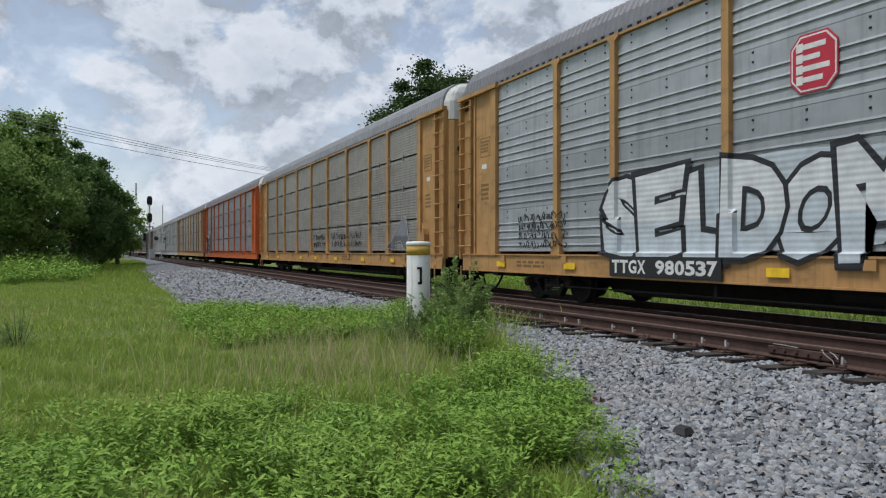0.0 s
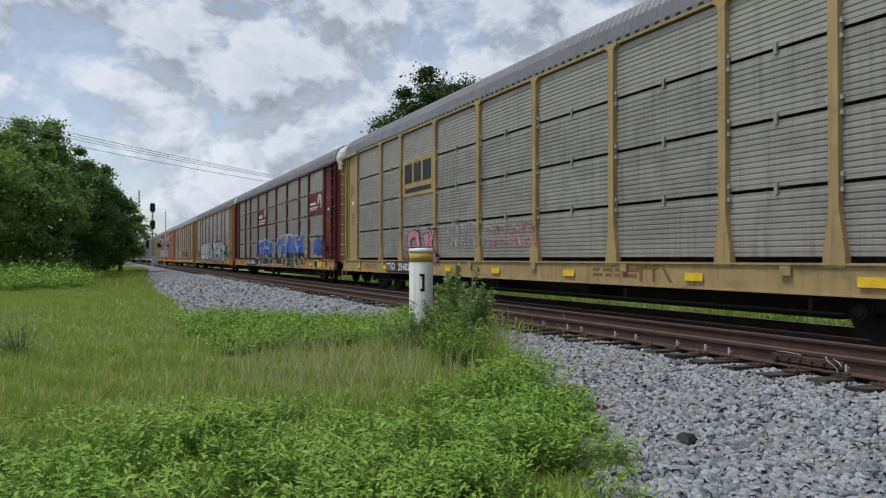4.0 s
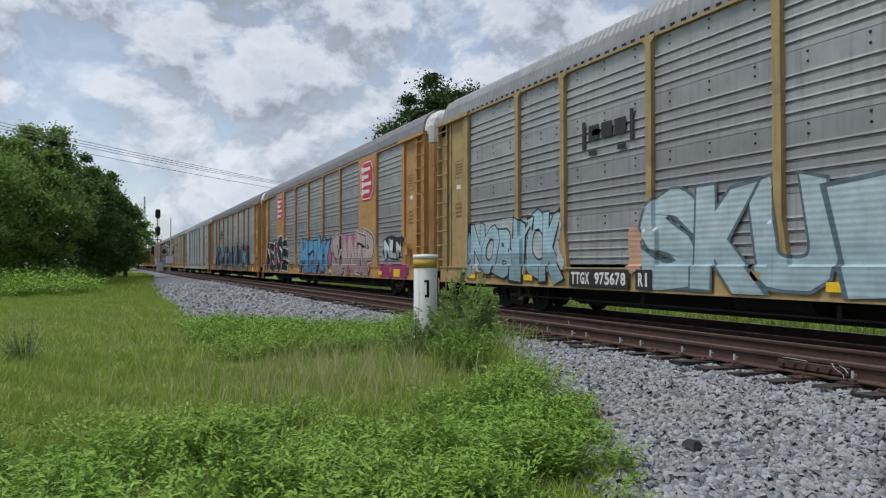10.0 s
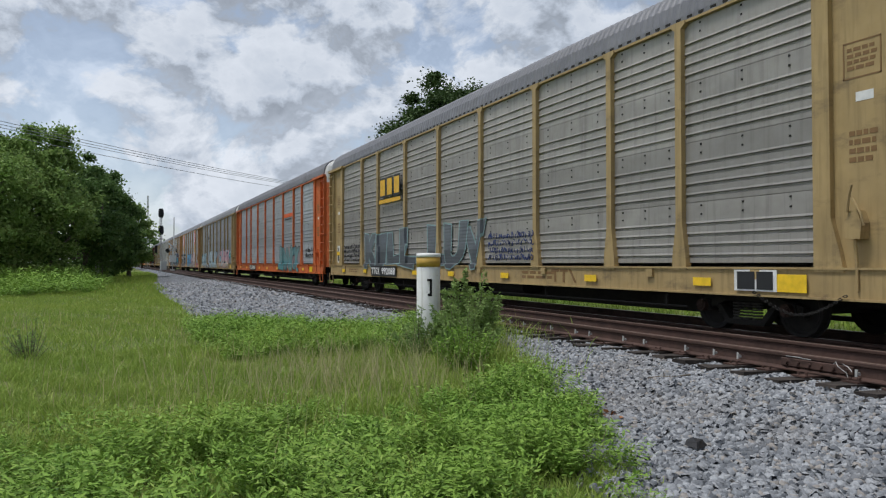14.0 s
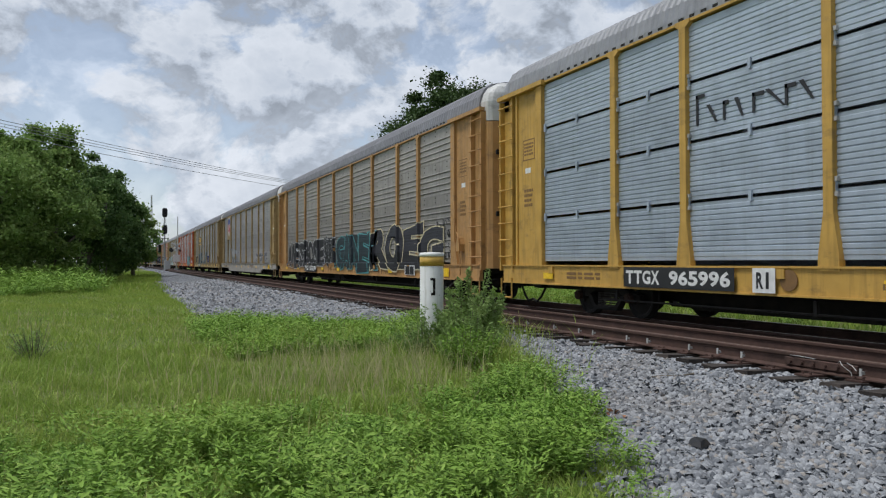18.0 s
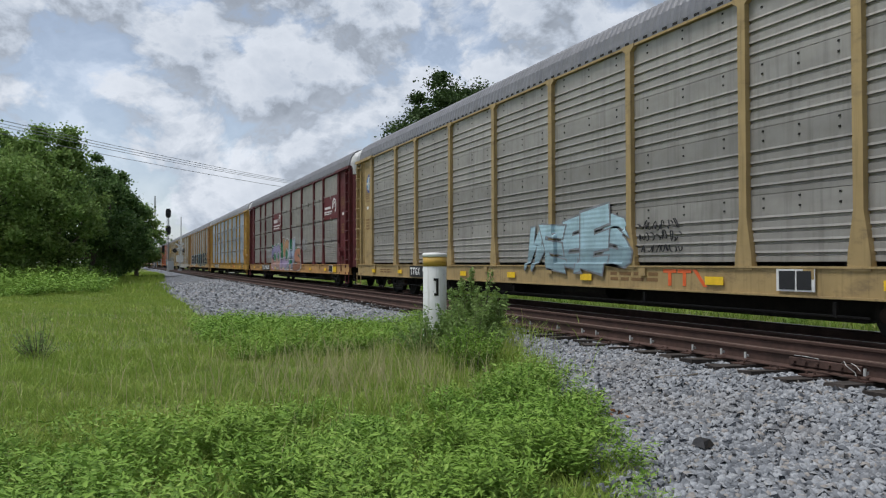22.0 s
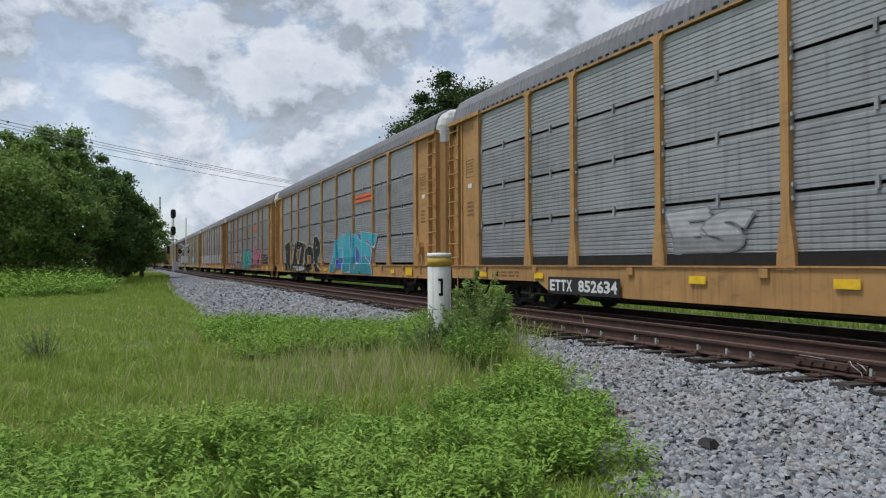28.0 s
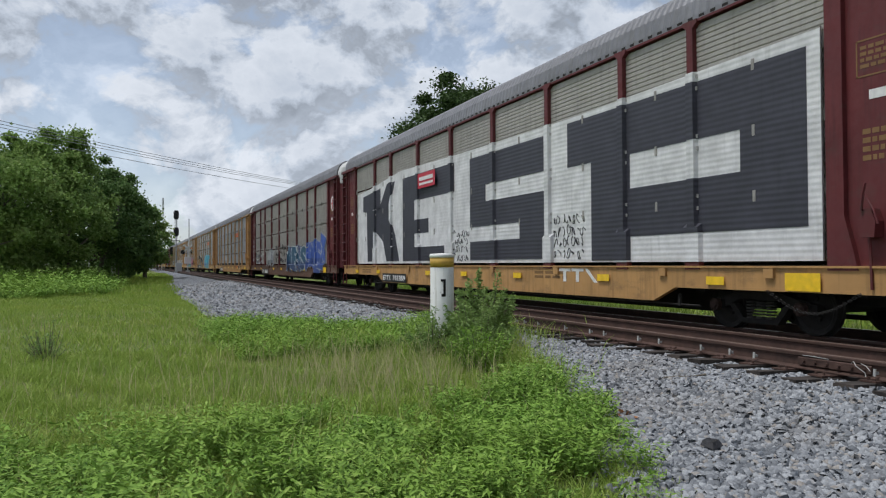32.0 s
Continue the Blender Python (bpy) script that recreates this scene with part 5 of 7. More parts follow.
def autorack(k, paint, sheet, style="rib", sill=None, roof=None, post=None, full=True, cut=False, wide=True, bays=None, sheets=None):
    """A two-level car carrier: sill, posts, ribbed sheets, ends, doors, roof, bogies."""
    P, S = PAINT[paint], SHEET[sheet]
    L, POST = PAINT[sill or paint], PAINT[post or paint]
    look_of = {"yellow": "weathered yellow", "bright_yellow": "bright yellow", "tan": "faded tan-yellow", "maroon": "maroon", "orange": "orange", "white": "grimy grey-white", "brown": "dark brown"}[paint]
    kind_of = {"grey": "grey ribbed steel sides", "light": "light grey ribbed steel sides", "blue": "blue-grey slotted steel sides", "olive": "olive-grey steel sides", "brown": "brown-grey steel sides", "pale": "pale grey steel sides"}[sheet]
    car = thing("autorack_car", f"{look_of} railway car carrier with {kind_of}", "freight car", pose(TRACK_X, GAP_0 - CAR_L * k + CAR_L / 2, CAR_Z), group="cars of the freight train")
    CARS.append((k, car))
    part("underframe", FRAME_ME, M_DARK, car, "sooty black underframe")
    part("side_sill", SILLS[cut], L, car)
    part("far_side", FARSIDE_ME, S, car)
    part("roof", ROOF_ME if full else FAR_ROOF_ME, roof or ROOF, car, "weathered galvanised roof")
    y = HALF
    for i, w in enumerate(BAYS):
        b = part("side_sheet", SHEETS[w, style], SHEET[sheets[i]] if sheets else S, car, "", (0, y - w / 2, 0))
        if full and style == "rib":
            tagged(part("riveting", RIVETS[w], M_DARK, b), kind="stuff")
        if i:
            p = part("side_post", POSTS[wide], POST, car, "", (0, y, 0))
            if full and style == "slot":
                part("clip_set", CLIPS, M_CLIP, p, "pale clips where the sheets meet the post")
        y -= w
    part("top_chord", Shape().box(POSTX + 0.02, SIDE + 0.05, -11.6, 11.6, 5.335, 5.375), POST, car)
    for sy in (1, -1):
        column, sheet_me, rim, corner, top, far_end = ENDS[sy][0]
        e = part("end_plate", sheet_me, P, car)
        part("end_column", column, POST, car)
        part("plate_rim", rim, P, e)
        part("corner_plate", corner, P, car)
        part("top_bracket", top, P, car)
        part("far_end_plate", far_end, P, car)
        door = part("end_door", ENDS[sy][1], P, car)
        part("end_cap", ENDS[sy][2], PAINT["cap"] if sy < 0 else (roof or ROOF), car, "pale cap over the end door")
        ladder = part("ladder", ENDS[sy][3], P, car)
        for i in range(10 if full else 0):
            part("rung", RUNG_ME, P, ladder, "", (0, sy * 13.27, 1.5 + i * 0.40))
        part("coupler", COUPLERS[sy], M_DARK, car, "black coupler with an air hose")
        if full:
            a, b = sorted((sy * 13.80, sy * 13.875))
            part("door_hatch", Shape().box(-1.05, -0.6, a, b, 1.55, 2.6), P, door)
            part("stirrup", ENDS[sy][4], P, car)
            if sy < 0:
                for zz in (4.15, 2.55):
                    part("door_slot", Shape().box(-1.22, -0.72, -13.84, -13.77, zz, zz + 0.13, 0.02), M_DARK, door, "dark slot in the end door")
                tagged(part("stencil", bars(-1.0, -0.6, 2.85, 3.2, 0, 4, k + 5), M_BLACK, door), kind="stuff").matrix_local = pose(0, -13.845, 0, 0, 0, -90) @ pose(0, 0, 0, 0, 0, 180)
                part("end_words", END_WORDS, M_BLACK, car, "small black lettering on the end cap")
            tagged(part("stencil", bars(sy * 12.1, sy * 12.5, 2.6, 3.05, SIDE - 0.013, 4, k), M_GREYTXT, e), kind="stuff")
            fr = Shape()
            for a, b2, c, d2 in ((12.02, 12.56, 4.18, 4.2), (12.02, 12.56, 3.72, 3.74), (12.02, 12.04, 3.72, 4.2), (12.54, 12.56, 3.72, 4.2)):
                fr.box(SIDE - 0.016, SIDE - 0.011, min(sy * a, sy * b2), max(sy * a, sy * b2), c, d2)
            part("stencil_box", fr, M_GREYTXT, e)
            tagged(part("stencil", bars(sy * 12.08, sy * 12.5, 3.8, 4.12, SIDE - 0.013, 4, k + 9), M_GREYTXT, e), kind="stuff")
            part("paper_label", Shape().box(SIDE - 0.016, SIDE - 0.011, min(sy * 12.2, sy * 12.45), max(sy * 12.2, sy * 12.45), 3.42, 3.54), M_WHITE, e, "small white paper label")
    for sy in (1, -1):
        bogie = part("bogie", BOGIE_ME, M_DARK, car, "black cast-steel bogie", (0, sy * BOGIE_Y, DROP))
        for a in (0.865, -0.865):
            WHEELS.append((a, part("wheelset", WHEEL_ME, M_STEEL, bogie, "worn steel wheels on their axle", (0, a, WHEEL_R))))
            if full:
                part("bearing_cap", BEARING_ME, M_RUSTED, bogie, "rusty round bearing cap", (-1.06, a, 0.40))
        if full:
            for a in (-0.2, 0.0, 0.2):
                part("spring", SPRING_ME, M_GREYSTEEL, bogie, "dusty coil spring", (-1.0, a, 0))
    if full:
        tagged(part("eave", EAVE_ME, M_DARK, car, "dark open ends of the roof corrugations"), kind="stuff")
        part("brake_rod", ROD_ME, M_STEEL, car, "thin brake rod under the sill")
        part("brake_winch", WINCH_ME, P, car, "hand-brake winch with a lever and chain")
        part("chain", CHAIN_ME, M_STEEL, car, "sagging chain")
        for yy in (11.3, 8.4, 3.2, 0.4, -2.8, -6.4, -9.5):
            part("reflector", plate(yy - 0.2, yy + 0.2, 1.0, 1.13, SILLX - 0.031, 0.006), M_REFLECT, car, "yellow reflector strip")
        part("warning_label", plate(-10.9, -11.5, 0.95, 1.2, SILLX - 0.031, 0.006), M_REFLECT, car, "yellow warning label")
        tagged(part("sill_stencil", bars(-3.6, -5.0, 0.98, 1.18, SILLX - 0.001, 2, k), M_GREYTXT, car), kind="stuff")
        tagged(part("sill_stencil", bars(9.4, 10.6, 0.98, 1.15, SILLX - 0.001, 2, k + 3), M_GREYTXT, car), kind="stuff")
    return car

# ---- the train, car by car from its front ----
BLOCK_MARK = ((0.1, 0.9, 0.10, 0.22, M_BLACK), (0.08, 0.32, 0.36, 0.88, M_BLACK), (0.38, 0.6, 0.36, 0.88, M_BLACK), (0.66, 0.9, 0.36, 0.88, M_BLACK))
WHEEL_MARK = ((0.02, 0.74, 0.10, 0.17, M_WHITE), (0.02, 0.84, 0.25, 0.32, M_WHITE), (0.04, 0.1, 0.46, 0.66, M_WHITE), (0.13, 0.19, 0.46, 0.66, M_WHITE), (0.22, 0.28, 0.46, 0.66, M_WHITE), (0.31, 0.37, 0.46, 0.66, M_WHITE),
              (0.40, 0.46, 0.46, 0.66, M_WHITE), (0.49, 0.52, 0.46, 0.66, M_WHITE))
QUALITY_MARK = ((0.05, 0.55, 0.30, 0.36, M_WHITE), (0.05, 0.55, 0.22, 0.26, M_WHITE), (0.07, 0.5, 0.46, 0.56, M_WHITE), (0.5, 0.62, 0.30, 0.36, M_WHITE))


def wheel_arc(p, y, z, r):
    """The owner's broken ring with a smaller ring inside it, as plain white arcs."""
    x = SIDE - 0.032
    for r0, r1, a0, a1 in ((r * 0.74, r, -60, 200), (r * 0.36, r * 0.56, -30, 200)):
        n, v = 22, []
        for i in range(n + 1):
            q = radians(a0 + (a1 - a0) * i / n)
            v += [(x - d, y + g * -math.cos(q), z + g * math.sin(q)) for d in (0, 0.006) for g in (r0, r1)]
        f = [(4 * i + a, 4 * i + b, 4 * i + 4 + b, 4 * i + 4 + a) for i in range(n) for a, b in ((0, 1), (1, 3), (3, 2), (2, 0))]
        part("sign_mark", Shape().add(v, f + [(0, 2, 3, 1), (4 * n, 4 * n + 1, 4 * n + 3, 4 * n + 2)]), M_WHITE, p)


def load_grid(c, y0, y1):
    """The small black-and-white maintenance table on the sill."""
    sign(c, y0, y1, 0.95, 1.26, M_WHITE, ((0.08, 0.5, 0.08, 0.92, M_BLACK), (0.55, 0.92, 0.08, 0.92, M_BLACK)), x=SILLX - 0.031)


def sill_logo(c, y0, y1, m):
    """The owner's three-stroke mark on the sill, as plain shapes."""
    w, z0, z1, x = (y1 - y0) / 3.3, 0.96, 1.24, SILLX - 0.002
    for i in range(2):
        a = y0 + i * w * 1.1
        part("owner_mark", Shape().box(x - 0.005, x, a + w, a, z1 - 0.06, z1).box(x - 0.006, x, a + w * 0.62, a + w * 0.38, z0, z1 - 0.06), m, c)
    a = y0 + 2.2 * w
    s = Shape()
    s.side([(a + w, z0), (a + w * 0.75, z0), (a, z1), (a + w * 0.25, z1)], x - 0.005, x)
    part("owner_mark", s, m, c)


def make_train():
    for k, paint, sheet, style in ((-11, "white", "grey", "rib"), (-10, "white", "grey", "slot"), (-9, "brown", "olive", "slot"), (-8, "white", "light", "rib"), (-7, "yellow", "olive", "slot"),
                                   (-6, "white", "grey", "rib"), (-5, "brown", "brown", "slot"), (-4, "white", "pale", "rib"), (-3, "white", "grey", "slot")):
        autorack(k, paint, sheet, style, full=False)
    autorack(-2, "yellow", "olive", "slot", full=False, wide=False)
    c = autorack(-1, "orange", "grey", "slot", full=False)
    graffiti(c, "OSR", 12.2, 9.4, 1.3, 2.7, BLACK, WHITE, PALEBLUE)
    c = autorack(0, "yellow", "olive", "slot", roof=ROOF_PALE)
    graffiti(c, "A", -9.3, -10.9, 1.45, 2.4, GREY, SILVER)
    scribble(c, -2, -6, 1.5, 2.1, BLACK, 4)
    scribble(c, 1, -1, 1.5, 2.1, BLACK, 44)

    c = autorack(1, "yellow", "light", "rib")
    octagon(c, 3.05, 2.3, 3.5, 4.3, SIDE - 0.016)
    octagon(c, -2.5, -3.2, 3.5, 4.25, SIDE - 0.016)
    graffiti(c, "SELDOM", 7.25, 1.2, 1.3, 2.65, (0.66, 0.68, 0.69), BLACK, (0.50, 0.56, 0.60), 0.4, BLACK, low=(0.56, 0.62, 0.66))
    graffiti(c, "ATEAKS", -0.3, -9.2, 1.1, 2.6, (0.58, 0.59, 0.6), BLACK, None, 0.5, BLACK)
    graffiti(c, "UTL", -9.2, -10.3, 1.7, 2.3, BLACK, BLACK, CYAN, 0.5)
    scribble(c, 10.6, 8.6, 1.4, 2.2, BLACK, 7, 4)
    scribble(c, -9.7, -11.4, 1.4, 1.65, BLACK, 8, 1)
    number(c, "TTGX 980537", 6.95, 4.3, M_BLACK)
    sill_logo(c, -4.9, -5.9, M_ORANGE)

    c = autorack(2, "maroon", "olive", "slot", sill="yellow")
    wheel_arc(sign(c, 4.05, 1.45, 3.35, 4.35, M_MAROON, WHEEL_MARK), 1.95, 3.93, 0.34)
    wheel_arc(sign(c, -9.0, -11.5, 3.35, 4.35, M_MAROON, QUALITY_MARK), -10.9, 3.9, 0.34)
    graffiti(c, "UTER", 4.9, -0.6, 1.05, 2.35, BLUEC, WHITE, None, 0.35, low=BLACK)
    graffiti(c, "CHINA", -1.4, -8.1, 1.05, 2.45, BLUEC, WHITE, None, 0.35, low=BLACK)
    scribble(c, -8.2, -8.85, 1.5, 2.4, SILVER, 3, 4)
    graffiti(c, "ABC", -9.9, -11.5, 1.55, 2.2, BLUEC, BLUEC, None, 0.6)
    number(c, "TTGX 981904", 7.8, 4.8, M_BLACK)
    load_grid(c, -10.2, -10.9)

    c = autorack(3, "tan", "olive", "slot")
    sign(c, 6.9, 4.3, 3.3, 4.45, PAINT["tan"], BLOCK_MARK)
    graffiti(c, "QUK", 6.5, 4.0, 1.4, 2.2, PINK, BLACK, None, 0.9)
    scribble(c, 3.4, 1.2, 1.6, 2.3, SILVER, 2)
    scribble(c, 1.0, -1.5, 1.6, 2.2, PINK, 32)
    number(c, "TTGX 254023", 8.1, 5.8, M_BLACK)
    sill_logo(c, -4.9, -5.9, M_GREYTXT)

    c = autorack(4, "white", "light", "rib", wide=False, post="white", roof=ROOF_PALE)
    for a, b in ((9.5, 7.75), (-6.28, -8.34)):
        part("door_panel", Shape().box(POSTX - 0.02, SIDE, b, a, 1.24, 5.33), PAINT["white"], c, "plain grey-white side door")
        part("door_seam", Shape().box(POSTX - 0.035, POSTX - 0.019, (a + b) / 2 - 0.02, (a + b) / 2 + 0.02, 1.28, 5.3), PAINT["white"], c)
        part("door_brace", Shape().side([(a - 0.15, 1.95), (a - 0.12, 1.95), (a - 0.28, 1.3), (a - 0.34, 1.3)], POSTX - 0.045, POSTX - 0.02), PAINT["white"], c)
    part("wide_end_plate", Shape().box(POSTX - 0.004, SIDE, -12.9, -11.05, 1.24, 5.33), PAINT["white"], c, "plain grey-white end plate")
    sign(c, -3.8, -6.2, 3.72, 4.2, None, ((0.0, 0.3, 0.3, 0.85, M_ORANGE), (0.33, 0.62, 0.3, 0.85, M_ORANGE), (0.65, 0.98, 0.3, 0.85, M_ORANGE), (0.05, 0.8, 0.06, 0.2, M_BLACK)))
    tagged(part("stencil", bars(-11.2, -11.8, 4.0, 4.5, FACE + 0.006, 6, 2), M_BLACK, c), kind="stuff")
    tagged(part("stencil", bars(-11.2, -11.8, 3.2, 3.6, FACE + 0.006, 4, 5), M_BLACK, c), kind="stuff")
    sign(c, -11.15, -11.75, 2.3, 2.6, M_REFLECT, ((0.1, 0.9, 0.55, 0.8, M_BLACK), (0.1, 0.9, 0.2, 0.4, M_BLACK)), x=FACE + 0.006)
    part("car_letters", lettering("BI", -12.0, -12.35, 2.95, 3.3, FACE, 0.035), M_BLACK, c)
    part("door_edge", Shape().box(-1.43, -1.14, -13.86, -13.70, 1.25, 4.9, 0.03), plain("dull_blue_steel", (0.13, 0.15, 0.175), 0.5, 0.3, 0.4), c, "bare steel edge of the end door")

    c = autorack(5, "yellow", "light", "rib")
    sign(c, 6.8, 4.4, 3.5, 4.25, None, ((0.0, 0.42, 0.42, 0.5, M_BLACK), (0.1, 0.42, 0.56, 0.64, M_BLACK), (0.2, 0.42, 0.70, 0.78, M_BLACK), (0.46, 0.68, 0.4, 0.92, M_BLACK),
                                                     (0.74, 0.95, 0.4, 0.92, M_BLACK), (0.02, 0.98, 0.1, 0.22, M_BLACK)))
    graffiti(c, "BOAKS", 8.7, 0.9, 1.0, 2.8, PURPLE, SILVER, CYAN, 0.35)
    graffiti(c, "LNO", 0.55, -0.9, 1.8, 2.3, NAVY, CYAN, None, 0.4)
    graffiti(c, "ITG", 0.55, -0.9, 1.2, 1.7, NAVY, CYAN, None, 0.4)
    graffiti(c, "YAMCH", -1.0, -9.4, 1.0, 2.75, PURPLE, CREAM, CYAN, 0.4, NAVY)
    number(c, "TTGX 707543", 6.6, 4.65, M_BLACK)
    part("car_letters", lettering("FB 659", -11.65, -12.0, 1.32, 1.5, FACE, 0.035), M_BLACK, c)
    number(c, "RLH80C", -1.9, -2.7, None, 0.94, 1.08, M_BLACK)

    c = autorack(6, "yellow", "grey", "rib")
    for a, b in ((8.95, 7.0), (-7.0, -8.95)):
        part("plain_panel", Shape().box(POSTX - 0.006, SIDE, b, a, 1.3, 5.33), PAINT["yellow"], c, "plain yellow side panel")
    PANELS.extend([(6.98, 8.97), (-8.97, -6.98)])
    octagon(c, -7.15, -8.8, 3.72, 5.2)
    octagon(c, 8.8, 7.2, 3.75, 5.2)
    graffiti(c, "NENSE", 12.3, 6.3, 1.0, 2.7, BLACK, WHITE, BLACK, 0.7)
    for yy, zz in ((10.9, 2.2), (9.8, 1.5), (8.6, 2.2), (7.6, 1.4)):
        part("spray_spot", drape(Shape().add([(FACE - 0.018, yy + 0.17 * math.cos(q * 0.3927), zz + 0.17 * math.sin(q * 0.3927)) for q in range(16)], [tuple(range(16))])), M_RED, c)
    graffiti(c, "MEZMK", 2.9, -2.7, 1.0, 2.35, (0.13, 0.36, 0.58), BLACK, (0.42, 0.10, 0.2), 0.8)
    graffiti(c, "SANTP", -3.1, -8.8, 1.0, 2.45, (0.47, 0.37, 0.34), PURPLE, (0.42, 0.08, 0.22), 0.5, (0.55, 0.5, 0.52))
    graffiti(c, "NLM", -9.8, -11.6, 1.6, 2.15, (0.60, 0.68, 0.72), BLACK, BLACK, 0.5, BLACK)
    part("sprayed_cloud", drape(blob(-9.2, -12.4, 0.85, 1.4, FACE, 8)), spray(MAGENTA), c)
    PANELS.clear()

    c = autorack(7, "tan", "grey", "rib", roof=ROOF_PALE)
    sign(c, 6.35, 4.65, 3.5, 4.25, None, ((0.02, 0.08, 0.2, 0.95, M_BLACK), (0.92, 0.98, 0.2, 0.95, M_BLACK), (0.15, 0.35, 0.4, 0.8, M_BLACK), (0.22, 0.35, 0.52, 0.68, SHEET["grey"]), (0.4, 0.6, 0.4, 0.8, M_BLACK), (0.65, 0.85, 0.4, 0.8, M_BLACK), (0.15, 0.3, 0.02, 0.14, M_BLACK), (0.7, 0.85, 0.02, 0.14, M_BLACK)))
    graffiti(c, "NOBICK", 11.5, 7.0, 1.1, 2.35, PALEBLUE, BLACK, (0.42, 0.47, 0.49), 0.6)
    graffiti(c, "SKUIR", 4.3, -1.8, 1.05, 2.45, (0.44, 0.54, 0.58), (0.10, 0.15, 0.18), None, 0.5, low=(0.36, 0.48, 0.52))
    for a, b in ((4.9, 4.3), (-1.7, -2.4)):
        part("sprayed_cloud", drape(blob(a, b, 1.1, 2.2, FACE - 0.001, int(a * 10) + 60)), spray((0.55, 0.33, 0.22)), c)
    graffiti(c, "CHEH", -3.4, -9.5, 1.05, 2.4, (0.60, 0.40, 0.45), PURPLE, (0.36, 0.55, 0.60), 0.5, low=(0.55, 0.42, 0.36))
    graffiti(c, "STNK", -9.6, -10.9, 1.8, 2.2, CYAN, NAVY, PALEBLUE, 0.5)
    number(c, "TTGX 975678", 6.6, 4.8, M_BLACK)
    number(c, "R1", 4.45, 4.15, M_BLACK)
    disc(c, -13.25, 2.3, 0.19, M_WHITE, SIDE - 0.02)
    disc(c, -13.25, 2.3, 0.14, M_RED, SIDE - 0.034)

    c = autorack(8, "orange", "light", "rib")
    sign(c, -4.4, -6.85, 3.7, 4.2, None, ((0.0, 0.3, 0.4, 0.8, M_ORANGE), (0.33, 0.63, 0.4, 0.8, M_ORANGE), (0.66, 0.98, 0.4, 0.8, M_ORANGE), (0.1, 0.75, 0.12, 0.24, M_BLACK)))
    graffiti(c, "EMNYK", -3.3, -8.4, 1.05, 2.15, (0.15, 0.28, 0.28), BLACK, (0.36, 0.27, 0.27), 0.45, low=(0.10, 0.26, 0.28))
    scribble(c, -9.6, -11.4, 1.6, 2.1, BLACK, 6, 2)
    number(c, "TTGX 953326", 6.95, 4.55, M_BLACK)

    c = autorack(9, "tan", "olive", "rib")
    sign(c, 6.7, 4.5, 3.45, 3.58, M_GOLD, x=FACE)
    for i in range(3):
        a = 6.55 - i * 0.72
        for g, x, m in ((0.07, FACE - 0.004, M_BLACK), (0.0, FACE - 0.01, M_GOLD)):
            bar = Shape().box(x, FACE, a - 0.5 - g, a + g, 3.72 - g, 4.28 + g, 0.002)
            part("emblem", bar, m, c)
    graffiti(c, "KILL", 8.5, 3.4, 1.3, 2.4, (0.13, 0.145, 0.16), (0.25, 0.37, 0.37), None, 0.4)
    graffiti(c, "LUV", 2.2, -1.6, 1.3, 2.35, (0.13, 0.145, 0.16), (0.25, 0.37, 0.37), None, 0.45)
    scribble(c, 11.5, 9.1, 1.4, 2.1, BLACK, 9, 4)
    scribble(c, -1.8, -4.2, 1.4, 2.1, NAVY, 10, 4)
    number(c, "TTGX 992088", 7.5, 4.95, M_BLACK)
    part("sprayed_cloud", blob(12.6, 12.15, 1.3, 2.2, SIDE - 0.014, 3), M_WHITE, c)
    part("sprayed_figure", blob(12.48, 12.27, 1.35, 2.1, SIDE - 0.018, 4), M_BLACK, c)
    sign(c, 12.6, 12.15, 1.7, 1.85, M_REFLECT, x=SIDE - 0.02)
    sill_logo(c, -4.9, -5.9, M_GREYTXT)
    load_grid(c, -10.2, -11.0)

    c = autorack(10, "tan", "pale", "rib", sill="white", cut=True)
    part("plain_panel", Shape().box(POSTX - 0.004, SIDE, 7.0, 8.9, 3.35, 5.33), PAINT["tan"], c, "plain yellow upper panel")
    shield = [(7.15, 5.1), (7.15, 4.4), (7.3, 3.95), (7.85, 3.6), (8.4, 3.95), (8.55, 4.4), (8.55, 5.1), (7.85, 5.22)]
    p = part("emblem", Shape().side(shield, FACE - 0.008, FACE), M_WHITE, c, "red, white and blue shield emblem")
    for i in range(6):
        y = 7.26 + i * 0.21
        part("emblem_stripe", plate(y, y + 0.1, 3.82 + abs(i - 2.5) * 0.07, 4.6, FACE - 0.008, 0.005), M_RED, p)
    part("emblem_field", plate(7.2, 8.5, 4.63, 5.12, FACE - 0.008, 0.006), M_BLUE, p)
    graffiti(c, "MO", 6.6, 3.2, 1.4, 2.5, SILVER, GREY, None, 0.8)
    scribble(c, 12.6, 12.1, 2.6, 3.6, BLACK, 11, 3)
    scribble(c, -6, -10, 1.4, 2.0, GREY, 41, 2)

    c = autorack(11, "yellow", "olive", "rib")
    graffiti(c, "AWESBOSE", 11.3, 3.2, 1.2, 2.35, BLACK, (0.55, 0.56, 0.57), None, 0.45, low=(0.03, 0.03, 0.035))
    graffiti(c, "OUT", 3.1, 1.3, 1.3, 2.4, BLACK, SILVER, BLACK, 0.6)
    graffiti(c, "GANEX", 0.9, -4.8, 1.15, 2.4, (0.025, 0.04, 0.05), (0.10, 0.36, 0.37), BLACK, 0.55)
    graffiti(c, "ROEG", -4.2, -10.8, 1.15, 2.5, (0.035, 0.035, 0.045), CREAM, None, 0.45, low=BLACK)
    scribble(c, -10.4, -11.5, 1.4, 2.6, BLACK, 12, 4)
